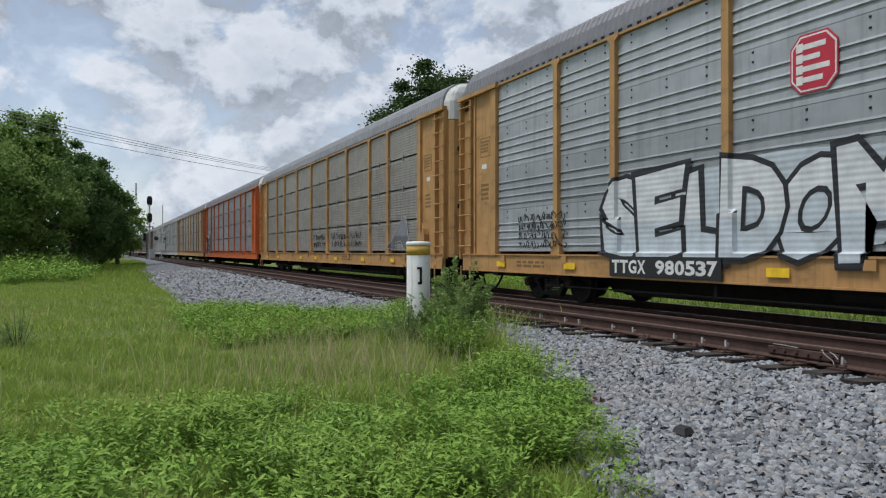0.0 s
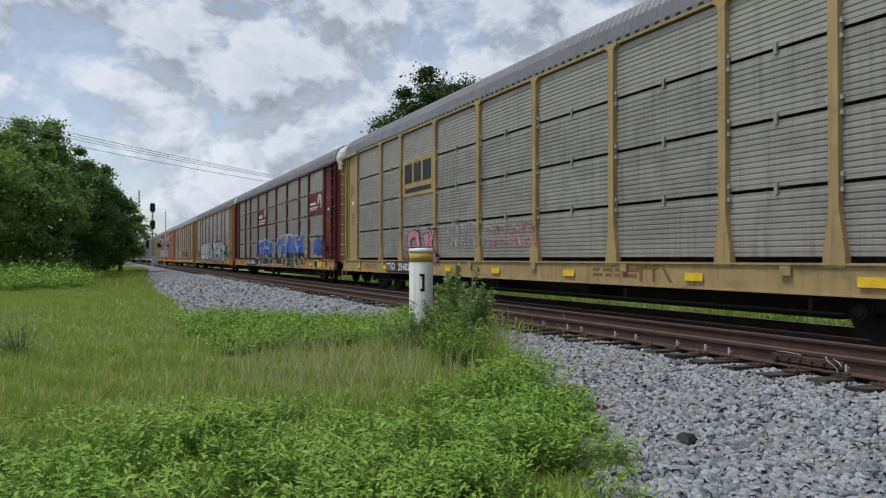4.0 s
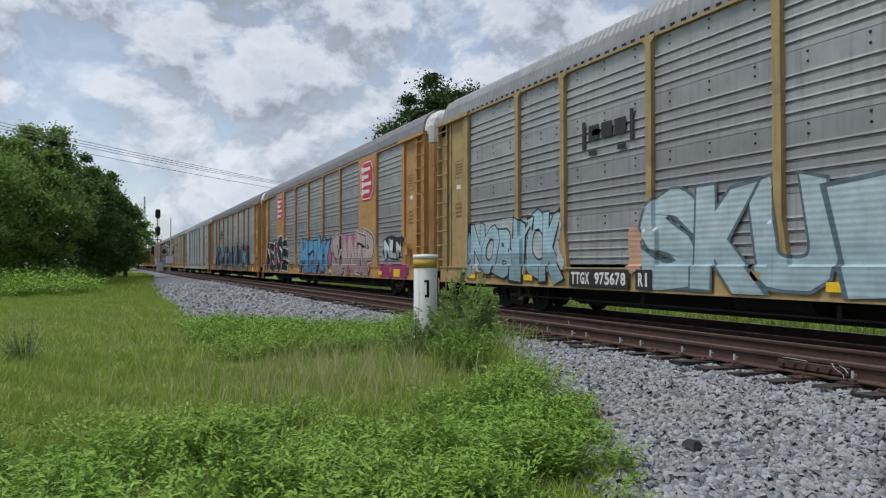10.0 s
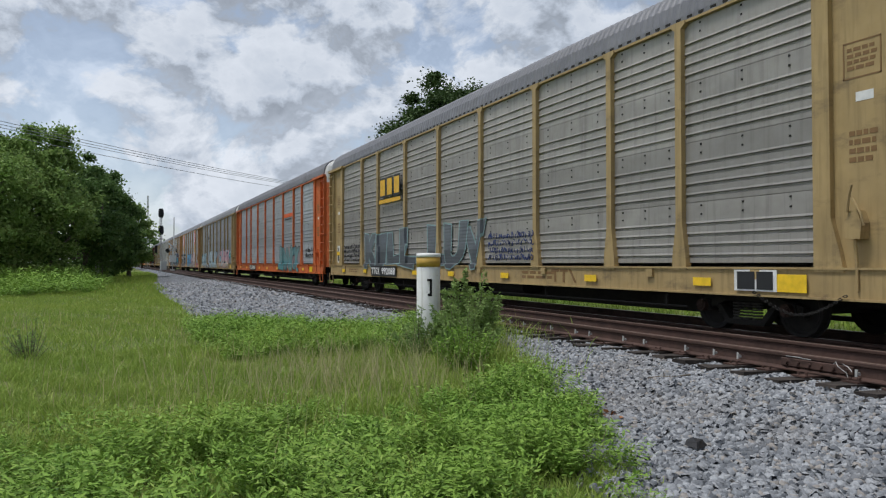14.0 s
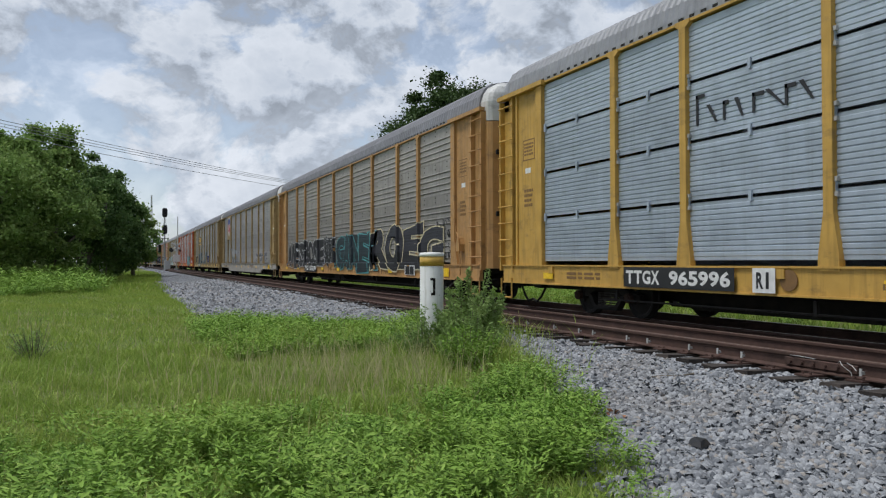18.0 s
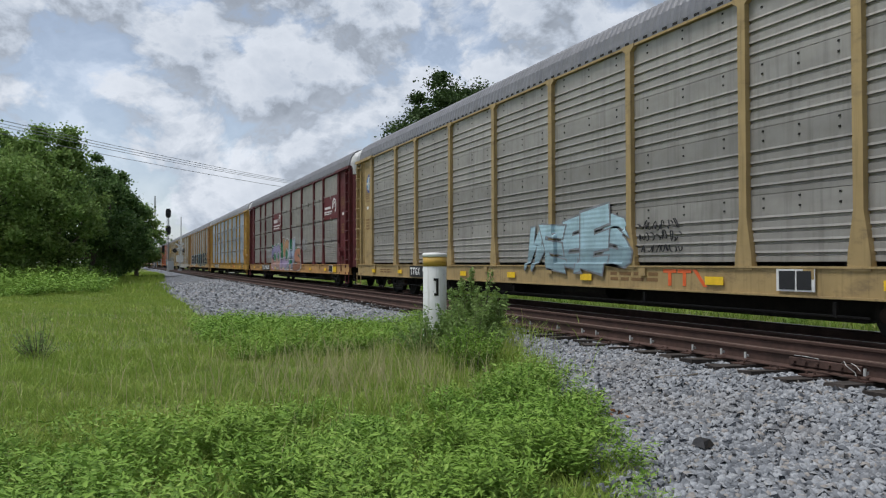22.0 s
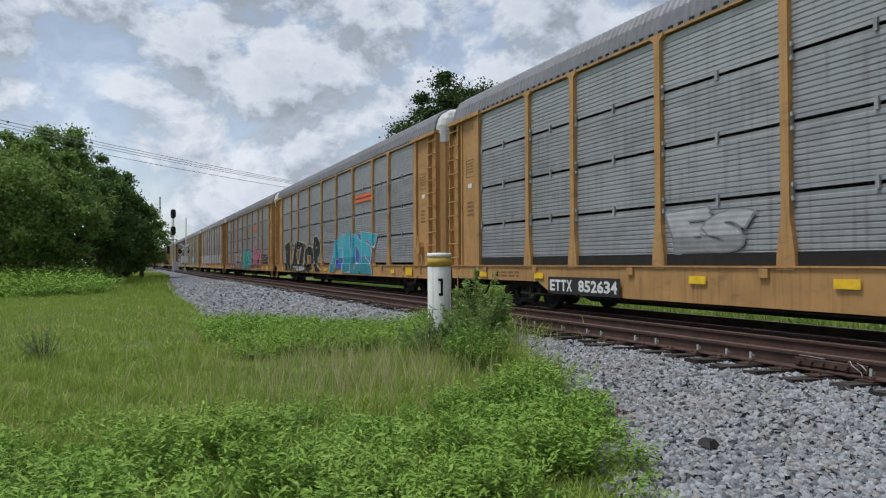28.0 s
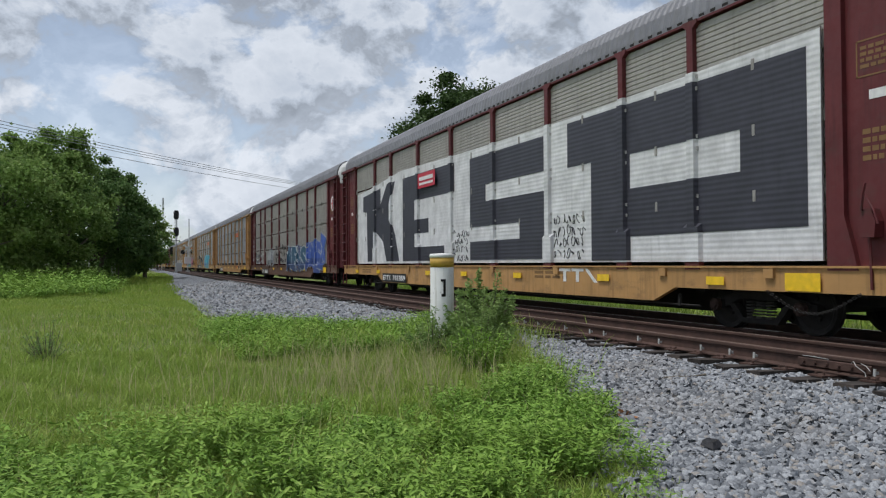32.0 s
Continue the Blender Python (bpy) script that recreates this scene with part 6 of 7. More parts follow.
    number(c, "TTGX 853289", 6.7, 4.35, M_BLACK)
    number(c, "LD LMT 88000", 2.0, 0.6, None, 0.98, 1.12, M_GREYTXT)
    sill_logo(c, -4.9, -5.9, M_GREYTXT)
    load_grid(c, -7.9, -8.8)

    c = autorack(12, "bright_yellow", "blue", "slot", roof=ROOF_PALE)
    for i, (w, h) in enumerate(((0.2, 0.5), (0.18, 0.3), (0.12, 0.3), (0.12, 0.3), (0.22, 0.3), (0.32, 0.3), (0.2, 0.3), (0.2, 0.3))):
        y = 6.75 - i * 0.3
        part("brand_mark", Shape().side([(y - w, 3.58), (y - w + 0.04, 3.58), (y + 0.06 - w * 0.0, 3.58 + h), (y - 0.02, 3.58 + h)], SIDE - 0.024, SIDE - 0.018) if i % 2 else Shape().box(SIDE - 0.024, SIDE - 0.018, y - w, y, 3.58 + h - 0.06, 3.58 + h).box(SIDE - 0.024, SIDE - 0.018, y - 0.05, y, 3.58, 3.58 + h), M_BLACK, c)
    number(c, "TTGX 965996", 8.5, 5.9, M_BLACK)
    number(c, "R1", 5.4, 5.12, M_WHITE, ink=M_BLACK)
    disc(c, 4.85, 1.1, 0.15, M_GREYTXT, SILLX - 0.01)
    number(c, "LD LMT 80000", 3.4, 2.0, None, 0.98, 1.12, M_GREYTXT)
    sill_logo(c, -4.9, -5.9, M_ORANGE)
    load_grid(c, -10.65, -11.25)
    disc(c, -13.2, 2.0, 0.17, M_WHITE, SIDE - 0.02)
    disc(c, -13.2, 2.0, 0.13, M_RED, SIDE - 0.034)
    disc(c, -13.2, 2.0, 0.1, M_WHITE, SIDE - 0.048)
    sign(c, -12.1, -12.6, 2.4, 2.65, M_REFLECT, ((0.1, 0.9, 0.3, 0.7, M_BLACK),), x=SIDE - 0.013)

    c = autorack(13, "maroon", "olive", "slot", sill="yellow")
    wheel_arc(sign(c, 4.1, 1.5, 3.35, 4.4, M_MAROON, WHEEL_MARK), 2.0, 3.95, 0.35)
    wheel_arc(sign(c, -9.0, -11.5, 3.35, 4.4, M_MAROON, QUALITY_MARK), -10.9, 3.92, 0.35)
    graffiti(c, "CO", 4.4, 1.75, 1.1, 2.45, (0.30, 0.27, 0.45), BLACK, GREEN, 0.3, WHITE, low=(0.45, 0.28, 0.24))
    graffiti(c, "UC", 1.75, -0.55, 1.1, 2.6, (0.45, 0.25, 0.13), BLACK, GREEN, 0.3, WHITE, low=(0.38, 0.30, 0.45))
    graffiti(c, "H", -0.6, -2.2, 1.1, 2.65, (0.40, 0.45, 0.58), BLACK, GREEN, 0.3, WHITE)
    graffiti(c, "S", -2.3, -4.0, 1.0, 2.1, (0.45, 0.2, 0.12), BLACK, GREEN, 0.3, WHITE)
    for a, b, col in ((4.4, 3.2, PINK), (3.2, 1.9, TANC), (1.9, 0.2, PINK), (0.2, -1.2, (0.20, 0.19, 0.42)), (-1.2, -3.6, (0.45, 0.2, 0.12))):
        part("sprayed_cloud", blob(a + 0.2, b - 0.2, 0.9, 1.36, FACE - 0.001, int(a * 10) + 50), spray(col), c)
    scribble(c, 6.6, 5.2, 1.6, 2.2, SILVER, 13, 2)
    scribble(c, -3.9, -5.4, 2.0, 2.6, SILVER, 14, 2)
    number(c, "TTGX 942253", 7.7, 5.0, M_BLACK)
    load_grid(c, -10.2, -10.9)

    c = autorack(14, "tan", "olive", "rib")
    e = disc(c, 12.1, 4.4, 0.36, M_BLUE, SIDE - 0.012)
    disc(c, 12.1, 4.4, 0.26, M_WHITE, SIDE - 0.025)
    disc(c, 12.1, 4.4, 0.23, M_SKYBLUE, SIDE - 0.036)
    sign(c, 12.14, 12.06, 4.18, 4.62, M_WHITE, x=SIDE - 0.05)
    sign(c, 12.32, 11.88, 4.36, 4.44, M_WHITE, x=SIDE - 0.05)
    graffiti(c, "WEEES", -0.3, -4.1, 1.2, 2.25, PALEBLUE, GREY, None, 0.8)
    scribble(c, -4.4, -5.6, 1.5, 2.1, BLACK, 55, 3)
    number(c, "TTGX 989917", 7.3, 4.9, M_BLACK)
    sill_logo(c, -5.15, -6.25, M_ORANGE)
    load_grid(c, -7.65, -8.3)

    c = autorack(15, "yellow", "grey", "rib", sheets=["grey", "light", "grey", "grey", "grey", "grey", "grey", "light", "grey"])
    y = HALF
    for w in BAYS:
        part("light_sheet_band", Shape().box(SIDE - 0.04, SIDE - 0.002, y - w + 0.09, y - 0.09, 1.4, 2.3), SHEET["light"], c, "paler bottom sheet")
        for i in range(4):
            part("sheet_rib", Shape().box(SIDE - 0.062, SIDE - 0.038, y - w + 0.09, y - 0.09, 1.52 + i * 0.19, 1.56 + i * 0.19, 0.006), SHEET["light"], c)
        y -= w
    number(c, "TTGX 702143", 6.95, 4.4, M_BLACK)
    number(c, "LD LMT 80000", 2.6, 1.5, None, 0.98, 1.12, M_GREYTXT)
    sill_logo(c, -4.9, -5.9, M_ORANGE)

    c = autorack(16, "yellow", "grey", "slot")
    sign(c, -4.4, -7.1, 3.72, 4.15, None, ((0.02, 0.98, 0.3, 0.8, M_ORANGE),))
    graffiti(c, "SEMR", 5.5, 1.4, 1.1, 2.25, (0.46, 0.36, 0.37), PURPLE, None, 0.6)
    graffiti(c, "HUMER", 0.9, -3.6, 1.0, 2.4, (0.09, 0.45, 0.40), BLACK, (0.06, 0.24, 0.42), 0.35, low=(0.07, 0.36, 0.36))
    graffiti(c, "SENTA", -4.0, -8.3, 1.15, 2.3, PINK, PURPLE, MAGENTA, 0.9)
    scribble(c, -8.6, -11.2, 1.35, 2.0, BLACK, 16, 4)
    number(c, "GTW 300273", 8.0, 5.8, M_BLACK)

    c = autorack(17, "yellow", "grey", "slot")
    sign(c, -4.4, -6.95, 3.65, 4.25, None, ((0.02, 0.98, 0.3, 0.5, M_ORANGE), (0.02, 0.98, 0.6, 0.8, M_ORANGE)))
    graffiti(c, "RAZOR", 10.5, 1.7, 1.0, 2.4, BLACK, CREAM, None, 0.9)
    graffiti(c, "FIDE", -0.9, -7.0, 1.0, 2.45, CYAN, SILVER, BLUEC, 0.8)
    number(c, "TTGX 850114", 7.5, 5.0, M_BLACK)

    c = autorack(18, "yellow", "grey", "slot", cut=True)
    sign(c, -4.5, -6.8, 3.78, 4.22, None, ((0.02, 0.98, 0.58, 0.85, M_ORANGE), (0.02, 0.98, 0.15, 0.42, M_ORANGE)))
    part("dark_kick_sheet", Shape().box(SIDE - 0.03, SIDE, -11.55, 11.55, 1.31, 1.5), M_DARK, c, "dark sheet along the foot of the side")
    graffiti(c, "ES", 3.8, 2.2, 1.55, 2.1, SILVER, GREY, None, 0.7)
    number(c, "ETTX 852634", 7.85, 5.35, M_BLACK, 0.72, 1.02)
    sill_logo(c, -4.9, -6.1, M_ORANGE)
    load_grid(c, -7.1, -7.7)

    c = autorack(19, "maroon", "olive", "slot", sill="brown", cut=True)
    for yy in (12.15, -12.5):
        disc(c, yy, 4.2, 0.34, M_WHITE, SIDE - 0.012)
        sign(c, yy + 0.24, yy - 0.24, 4.17, 4.23, M_RED, x=SIDE - 0.025)
        sign(c, yy + 0.03, yy - 0.03, 3.96, 4.44, M_RED, x=SIDE - 0.025)
    scribble(c, 12.6, 11.9, 1.5, 3.2, SILVER, 61, 5)
    scribble(c, 11.4, 9.0, 1.35, 2.2, BLACK, 71, 2)
    scribble(c, 10.9, 7.4, 1.35, 2.2, SILVER, 72, 2)
    graffiti(c, "MUK", 6.1, 3.3, 1.3, 2.15, SILVER, GREY, None, 0.7)
    scribble(c, 2.8, -1.2, 1.35, 2.6, BLACK, 19, 3)
    graffiti(c, "MENS", -1.6, -6.6, 0.98, 2.3, (0.03, 0.10, 0.17), (0.60, 0.62, 0.63), NAVY, 0.45, low=(0.03, 0.06, 0.14))
    graffiti(c, "SMEZ", -6.9, -11.0, 1.1, 2.45, BLUEC, SILVER, BLUEC, 0.8)
    number(c, "ETTX 850672", 7.7, 5.2, M_BLACK, 0.74, 1.02)

    c = autorack(20, "maroon", "olive", "slot", sill="yellow", cut=True)
    part("white_undercoat", drape(Shape().side([(11.35, 1.37), (11.35, 4.2), (9.6, 4.3), (6.0, 4.6), (1.0, 4.5), (-5.0, 4.45), (-11.55, 4.55), (-11.55, 1.37)], FACE - 0.004, FACE)), spray(WHITE), c, "rolled white undercoat")
    dark = Shape()
    X0, X1 = FACE - 0.012, FACE - 0.005
    rect = lambda a, b, lo, hi: dark.box(X0, X1, b, a, lo, hi)
    dark.side([(10.6, 3.45), (10.6, 4.05), (8.3, 4.2), (8.3, 3.4), (9.2, 3.45), (9.2, 1.45), (10.0, 1.45), (10.1, 3.4)], X0, X1)
    dark.side([(9.2, 2.7), (9.2, 3.35), (8.4, 3.5), (7.5, 4.3), (6.6, 4.3), (7.3, 3.25), (6.6, 2.4), (6.15, 1.45), (7.6, 1.45), (8.0, 2.2)], X0, X1)
    rect(5.75, 4.6, 1.45, 4.3), rect(4.6, 2.0, 1.45, 1.9), rect(4.6, 3.3, 2.35, 2.8), rect(4.6, 1.2, 3.45, 4.3)
    rect(0.1, -4.0, 3.45, 4.25), rect(0.1, -0.9, 3.0, 3.45), rect(0.1, -4.0, 2.35, 3.0), rect(-2.8, -4.0, 1.95, 2.35), rect(0.1, -4.0, 1.45, 1.95)
    rect(-5.0, -11.25, 3.4, 4.35), rect(-5.9, -7.2, 1.4, 3.4), rect(-10.0, -11.25, 2.75, 3.4), rect(-7.2, -11.25, 1.85, 2.75)
    part("graffiti_letters", drape(dark), spray((0.045, 0.045, 0.06)), c, "huge dark block letters rolled over white")
    sign(c, 4.0, 2.5, 3.78, 4.25, M_RED, ((0.1, 0.9, 0.5, 0.75, M_WHITE), (0.1, 0.9, 0.2, 0.35, M_WHITE)), x=FACE - 0.012)
    scribble(c, 1.2, 0.2, 1.4, 2.3, BLACK, 20, 4)
    scribble(c, -4.4, -5.7, 1.4, 2.4, BLACK, 21, 4)
    number(c, "ETTX 701359", 7.7, 5.25, M_BLACK, 0.74, 0.98, M_WHITE)
    sill_logo(c, -4.7, -6.2, M_WHITE)


# ---- things beside the track ----


def make_marker_post():
    x, y = 4.85, 11.9
    z = float(ground_z(x, y))
    post = thing("marker_post", "white plastic marker post with a yellow band, standing in weeds", "marker post", pose(x, y, z))
    r = 0.2
    body = Shape().lathe([(r, -0.1), (r, 1.43), (r * 0.98, 1.44)], 0, 0, 28)
    part("pipe", body.mesh("pipe", True), M_PVC, post)
    band = Shape().lathe([(r * 0.99, 1.44), (r + 0.004, 1.44), (r + 0.004, 1.60), (r * 0.99, 1.60)], 0, 0, 28)
    part("band", band.mesh("band", True), plain("ochre_band", (0.55, 0.34, 0.06), 0.5), post, "ochre yellow band")
    cap = Shape().lathe([(r + 0.002, 1.60), (r + 0.012, 1.605), (r + 0.012, 1.64), (r + 0.002, 1.665), (0.0, 1.675)], 0, 0, 28)
    part("cap", cap.mesh("cap", True), M_PVC, post, "white domed cap")
    # a small bracket mark on the pipe
    s = Shape()
    face = pose(0, 0, 0, 0, 0, math.degrees(math.atan2(-y, -x)) + 14)
    for a, b, c, d in ((-0.028, 0.012, 0.96, 1.24), (-0.07, 0.012, 1.20, 1.24), (-0.06, 0.012, 0.95, 0.995)):
        v = [face @ Vector((r + dx, yy, zz)) for dx in (-0.01, 0.006) for yy in (a, b) for zz in (c, d)]
        s.add(v, [(0, 1, 3, 2), (4, 6, 7, 5), (0, 4, 5, 1), (2, 3, 7, 6), (0, 2, 6, 4), (1, 5, 7, 3)])
    part("mark", s, M_DARK, post, "dark bracket mark")


def make_signal():
    x, y = 6.35, 128
    z = float(ground_z(x, y)) - 0.05
    sig = thing("railway_signal", "tall railway signal mast with two black signal heads", "railway signal", pose(x, y, z))
    grey = plain("galvanised_mast", (0.34, 0.35, 0.36), 0.5, 0.5)
    part("mast", Shape().tube((0, 0, 0), (0, 0, 9.6), 0.11, 0.09, 10).box(-0.25, 0.25, -0.25, 0.25, 0, 0.3), grey, sig)
    for zc in (9.3, 6.6):
        ob = part("signal_head", Shape().prism([(-0.40, zc - 0.4), (-0.26, zc - 0.72), (0.26, zc - 0.72), (0.40, zc - 0.4), (0.40, zc + 0.4), (0.26, zc + 0.72), (-0.26, zc + 0.72), (-0.40, zc + 0.4)], -0.34, -0.28).box(-0.25, 0.25, -0.28, 0.15, zc - 0.6, zc + 0.6), M_BLACK, sig, "black signal head")
        for dz in (-0.42, 0.0, 0.42):
            part("hood", Shape().lathe([(0.15, 0.0), (0.15, 0.3)], 0, 0, 12).mesh("hood"), M_BLACK, ob, "", (0, 0, 0)).matrix_local = pose(0, -0.32, zc + dz, 90, 0, 0)
    lad = Shape()
    for sx in (-0.2, 0.2):
        lad.tube((sx, 0.35, 0.2), (sx, 0.35, 9.2), 0.02, n=5)
    for i in range(24):
        lad.tube((-0.2, 0.35, 0.5 + i * 0.36), (0.2, 0.35, 0.5 + i * 0.36), 0.012, n=5)
    part("ladder", lad, grey, sig)
    part("platform", Shape().box(-0.6, 0.6, -0.5, 0.6, 5.2, 5.26).box(-0.9, -0.5, -0.1, 0.3, 3.0, 4.2), M_DARK, sig)


def make_crossing():
    x, y = 8.0, 126
    z = float(ground_z(x, y)) - 0.05
    grey = plain("silver_paint", (0.5, 0.51, 0.52), 0.45, 0.3)
    gate = thing("crossing_signal", "level-crossing signal with a raised gate arm", "crossing signal", pose(x, y, z))
    part("mast", Shape().tube((0, 0, 0), (0, 0, 4.2), 0.075, n=10).box(-0.3, 0.3, -0.3, 0.3, 0, 0.45), grey, gate)
    part("gate_mechanism", Shape().box(-0.5, 0.5, -0.35, 0.35, 1.5, 2.6, 0.05), M_WHITE, gate, "white gate mechanism box")
    part("gate_arm", Shape().box(0.1, 0.25, -0.05, 0.05, 2.2, 8.6), M_WHITE, gate, "raised white gate arm")
    part("cross_arm", Shape().box(-0.9, 0.9, -0.05, 0.05, 3.3, 3.4), grey, gate)
    for sx in (-0.75, 0.75):
        part("flasher", Shape().tube((sx, -0.12, 3.35), (sx, 0.05, 3.35), 0.34, n=16).tube((sx, -0.4, 3.35), (sx, -0.12, 3.35), 0.16, n=12), M_BLACK, gate, "black round flasher")
    for a in (40, -40):
        b = part("crossbuck_blade", Shape().box(-0.85, 0.85, -0.02, 0.02, -0.12, 0.12), M_WHITE, gate, "white crossbuck blade")
        b.matrix_local = pose(0, -0.1, 3.95, 0, a, 0)
    cab = thing("relay_cabinet", "silver relay cabinet on short legs beside the crossing", "cabinet", pose(x - 1.3, y + 1.0, z))
    part("body", Shape().box(-0.45, 0.45, -0.4, 0.4, 0.3, 1.7, 0.04), grey, cab)
    part("legs", Shape().box(-0.4, -0.3, -0.3, 0.3, 0, 0.3).box(0.3, 0.4, -0.3, 0.3, 0, 0.3), grey, cab)
    road = Shape().box(-70, 60, 118.5, 125, -0.25, 0.03)
    thing("road", "pale grey road over the level crossing", "road", me=road, material=plain("worn_asphalt", (0.22, 0.22, 0.215), 0.9, 0, 0.25, 3), kind="structure")
    lean = thing("utility_mast", "thin lattice radio mast far behind the crossing", "mast", pose(7.2, 210, 0))
    s = Shape()
    for a, b in ((-0.4, -0.4), (0.4, -0.4), (0, 0.45)):
        s.tube((a, b, 0), (a * 0.3, b * 0.3, 19), 0.07, n=5)
    for i in range(18):
        s.tube((-0.4 * (1 - i / 26), -0.4 * (1 - i / 26), i), (0.4 * (1 - i / 26), -0.4 * (1 - i / 26), i + 1), 0.04, n=4)
    part("lattice", s, grey, lean)
    sw = thing("small_marker", "short pole with a round white marker by the weeds", "marker", pose(-1.2, 70, 0))
    part("pole", Shape().tube((0, 0, 0), (0, 0, 6.6), 0.10, n=8), M_BARK, sw)
    part("board", Shape().box(-0.5, -0.15, -0.05, 0.05, 0.6, 1.6), M_WHITE, sw, "white marker board")


def make_power_line():
    spots = [(-30.0, 27.0), (37.0, 107.0), (104.0, 187.0)]
    tops = []
    for x, y in spots:
        p = thing("utility_pole", "weathered wooden utility pole with a crossarm", "utility pole", pose(x, y, -0.1), group="utility poles")
        part("pole", Shape().tube((0, 0, 0), (0, 0, 11.65), 0.17, 0.12, 9), M_BARK, p)
        part("crossarm", Shape().box(-1.2, 1.2, -0.06, 0.06, 11.05, 11.2), M_BARK, p)
        for dx in (-1.1, 0.0, 1.1):
            part("insulator", Shape().tube((dx, 0, 11.2), (dx, 0, 11.45), 0.06, n=8), M_WHITE, p)
        tops.append([(x + dx, y, 11.35) for dx in (-1.1, 0.0, 1.1)] + [(x + 0.4, y, 10.65)])
    w = thing("power_lines", "thin overhead wires strung between the poles", "wires")
    for a, b in zip(tops, tops[1:]):
        for p, q in zip(a, b):
            p, q = Vector(p), Vector(q)
            part("wire", Shape().hose([p.lerp(q, u / 20) - Vector((0, 0, 1.2 * 4 * (u / 20) * (1 - u / 20))) for u in range(21)], 0.02, 5), M_WIRE, w)


def make_trees():
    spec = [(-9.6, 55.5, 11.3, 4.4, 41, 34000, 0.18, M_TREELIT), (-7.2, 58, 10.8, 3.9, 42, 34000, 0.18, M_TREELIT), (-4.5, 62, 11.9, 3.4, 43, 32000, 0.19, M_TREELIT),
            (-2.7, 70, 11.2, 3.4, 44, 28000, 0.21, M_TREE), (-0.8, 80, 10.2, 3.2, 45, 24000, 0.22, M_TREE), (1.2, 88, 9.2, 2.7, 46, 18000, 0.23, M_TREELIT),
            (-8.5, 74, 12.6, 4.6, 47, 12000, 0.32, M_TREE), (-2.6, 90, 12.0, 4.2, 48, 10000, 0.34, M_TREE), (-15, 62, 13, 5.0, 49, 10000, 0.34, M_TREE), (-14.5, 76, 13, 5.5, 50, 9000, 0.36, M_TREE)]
    for x, y, h, r, seed, n, leaf, m in spec:
        make_tree("tree", x, y, h, r, seed, n, leaf, m, "dense dark green broad-leaved tree at the field edge", 0.25, 0.03)
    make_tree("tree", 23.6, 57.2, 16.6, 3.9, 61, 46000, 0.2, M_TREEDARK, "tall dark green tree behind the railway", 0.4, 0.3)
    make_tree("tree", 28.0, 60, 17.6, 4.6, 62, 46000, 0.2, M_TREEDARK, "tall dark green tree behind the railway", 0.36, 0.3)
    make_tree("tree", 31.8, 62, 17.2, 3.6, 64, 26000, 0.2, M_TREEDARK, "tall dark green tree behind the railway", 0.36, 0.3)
    make_tree("tree", 26, 115, 14.5, 2.6, 63, 5000, 0.4, M_TREE, "dark tree far behind the railway", 0.3, 0.3)
    for i, (x, y, h) in enumerate(((2, 190, 9), (6, 215, 9.5), (-6, 205, 11), (14, 240, 9), (22, 250, 10), (-14, 180, 12))):
        make_tree("tree", x, y, h, 5.0, 70 + i, 3500, 0.6, M_TREE, "distant dark green tree beyond the crossing", 0.3, 0.03)


def make_litter():
    """Small things lying on the stones."""
    z = 0.06
    scrap = Shape().add([(-0.09, -0.05, 0), (0.08, -0.07, 0.02), (0.11, 0.03, 0.0), (0.02, 0.08, 0.03), (-0.1, 0.05, 0.01), (-0.07, -0.03, 0.05), (0.06, -0.03, 0.06), (0.04, 0.05, 0.055)],
                         [(0, 4, 3, 2, 1), (0, 1, 6, 5), (1, 2, 7, 6), (2, 3, 7), (3, 4, 5, 7), (4, 0, 5), (5, 6, 7)])
    thing("rubber_scrap", "black torn rubber scrap lying on the ballast", "scrap", pose(4.17, 4.7, z, 8, 5, 30), scrap, M_BLACK)
    stick = Shape().hose([(-0.22, 0, 0), (-0.08, 0.012, 0.015), (0.08, -0.01, 0.02), (0.24, 0.02, 0.05)], 0.013, 6)
    thing("stick", "dry brown stick lying across the ballast", "stick", pose(5.75, 6.9, 0.19, 0, 0, -35), stick, M_BARK)
    rng = np.random.default_rng(91)
    C = np.stack([rng.normal(4.27, 0.07, 26), rng.normal(5.95, 0.09, 26), rng.uniform(0.04, 0.09, 26)], -1)
    leaves("dead_leaves", C, 0.055, plain("dead_leaf", (0.26, 0.11, 0.04), 0.8, 0, 0.4), "small heap of dead brown leaves on the stones", "leaves", 92, 0.1)


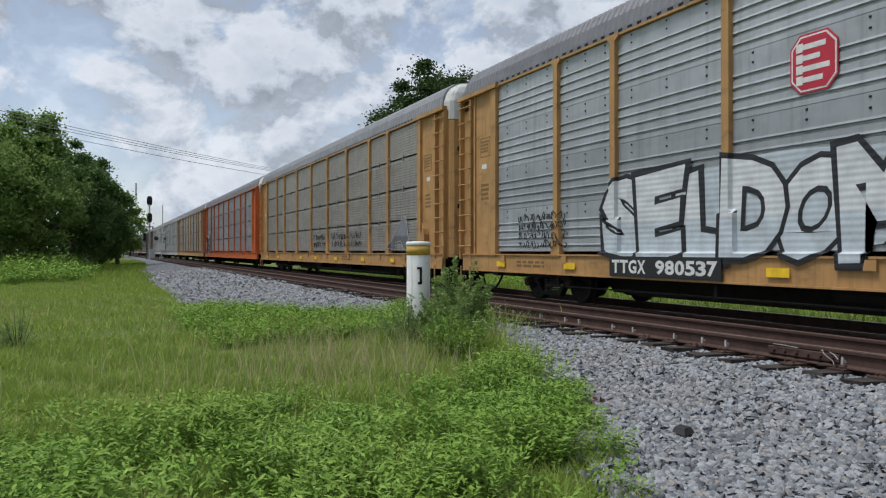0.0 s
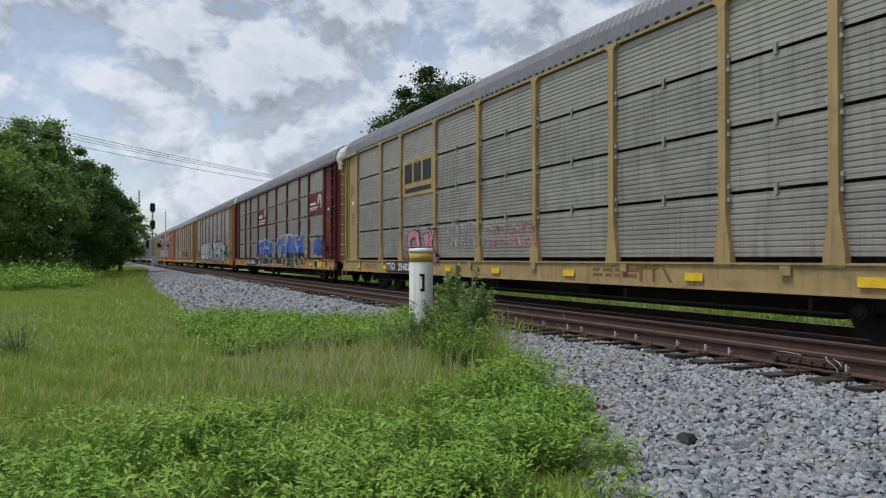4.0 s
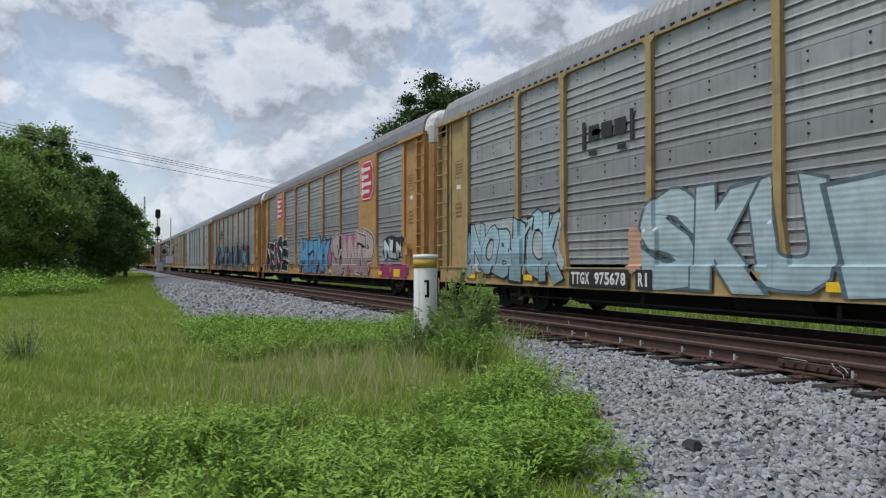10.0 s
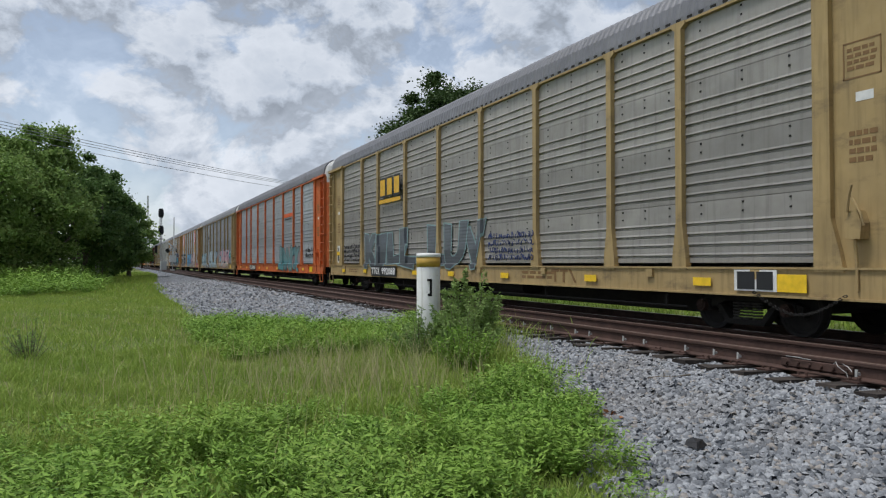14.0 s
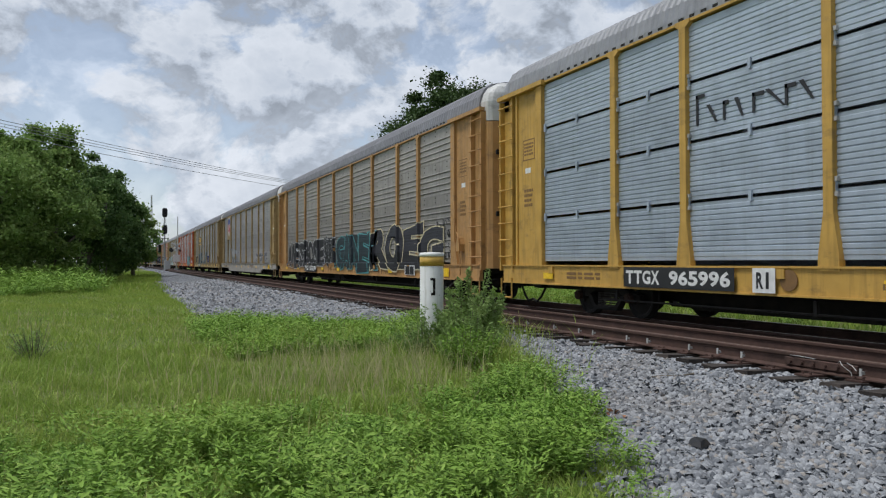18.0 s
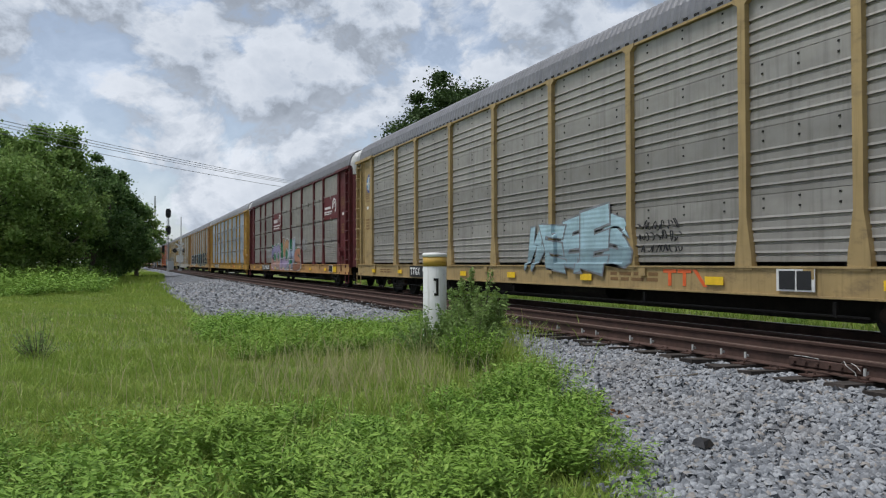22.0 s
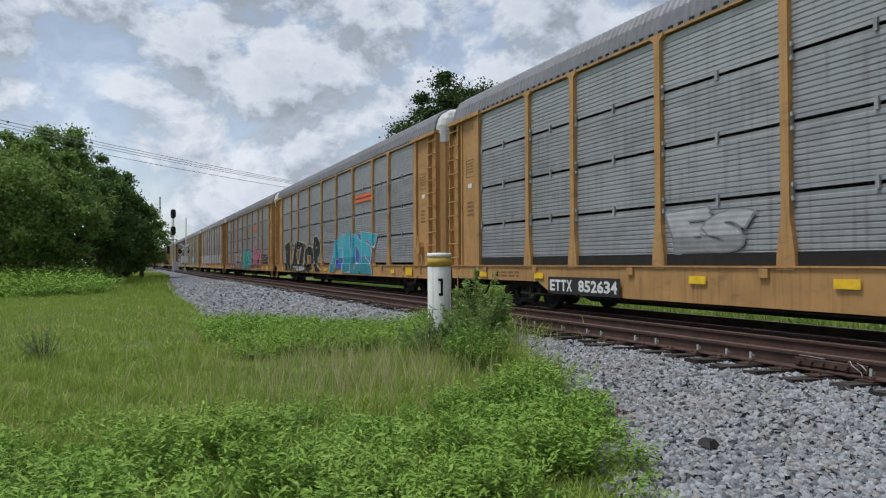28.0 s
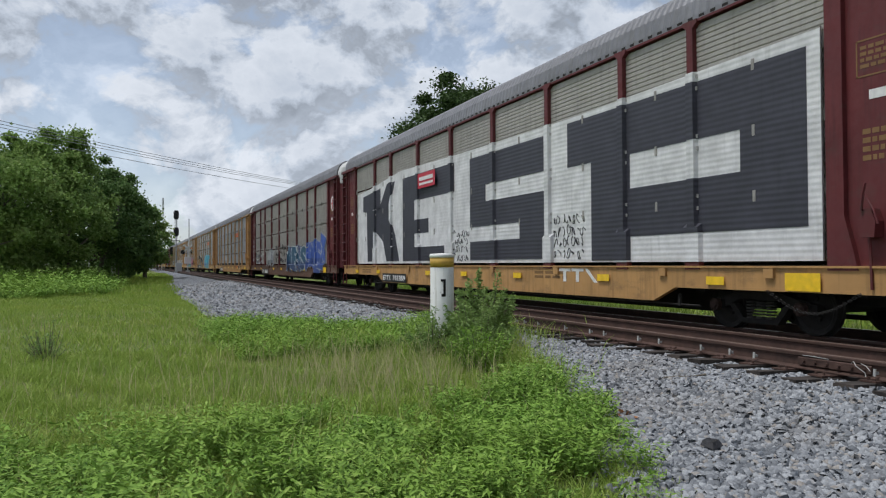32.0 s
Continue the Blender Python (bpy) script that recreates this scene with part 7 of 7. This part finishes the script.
make_ground()
make_rails()
make_train()
make_marker_post()
make_signal()
make_crossing()
make_power_line()
make_trees()
make_bush("shrub", 5.08, 10.9, 0.6, 1.1, 9000, 0.07, M_BUSH, "scruffy green shrub at the foot of the post", 51)
make_bush("shrub", 4.72, 10.1, 0.5, 0.8, 5200, 0.06, M_BUSH, "scruffy green shrub in front of the post", 57)
make_bush("shrub", 4.35, 9.35, 0.5, 0.55, 3600, 0.055, M_WEED, "scruffy green shrub in front of the post", 58)
make_bush("shrub", 4.5, 11.4, 0.6, 0.62, 3400, 0.065, M_BUSH, "scruffy green shrub at the foot of the post", 53)
make_bush("shrub", -1.25, 13.5, 0.4, 0.5, 700, 0.05, M_BUSH, "small weedy shrub in the grass", 55)
make_litter()
make_grass()
stone_scatter("ballast_stones", 60000, (2.6, 6.95, 2.4, 11), 0.046, 81, "loose grey crushed ballast stones")
stone_scatter("ballast_stones", 16000, (6.7, 12.0, 2.0, 13), 0.06, 82, "rust-stained crushed stones between the ties", -0.03, M_STAINED)
stone_scatter("ballast_stones", 30000, (2.0, 6.95, 11, 30), 0.066, 83, "loose grey crushed ballast stones")
stone_scatter("ballast_stones", 12000, (2.0, 6.95, 30, 60), 0.095, 84, "loose grey crushed ballast stones")

# ---- what moves ----
# metres by which the train runs ahead of (+) or behind (-) an even pace
PACE = [(0, 0.44), (1, -0.42), (2, -0.77), (3, -1.15), (6, -1.97), (7, -2.24), (8, -2.47), (9, -2.23), (10, -2.46), (11, -2.74), (12, -2.88), (13, -3.69), (14, -3.24), (16.5, -3.85), (17, -3.85), (18, -4.21),
        (19, -4.33), (20, -4.49), (21, -4.59), (22, -4.69), (23, -4.91), (24, -4.45), (25, -5.15), (28, -5.41), (29, -4.90), (30, -5.17), (31, -5.87), (32, -6.29)]


def motions():
    """The train rolls away along the track; its wheels turn with it."""
    for k, car in CARS:
        y0 = GAP_0 - CAR_L * k + CAR_L / 2
        walk(car, [(t, pose(TRACK_X, y0 + SPEED * t + d, CAR_Z)) for t, d in PACE])
    ts, ds = [a for a, b in PACE], [b for a, b in PACE]
    first = {}
    for a, wheel in WHEELS:
        if a not in first:
            first[a] = wheel
            walk(wheel, [(i / FPS, pose(0, a, WHEEL_R, -math.degrees((SPEED * i / FPS + float(np.interp(i / FPS, ts, ds))) / WHEEL_R))) for i in range(32 * FPS + 1)])
        else:
            # the other wheelsets turn in step
            wheel.rotation_mode = "QUATERNION"
            keys = wheel.animation_data_create()
            keys.action = first[a].animation_data.action
            keys.action_slot = first[a].animation_data.action_slot


motions()
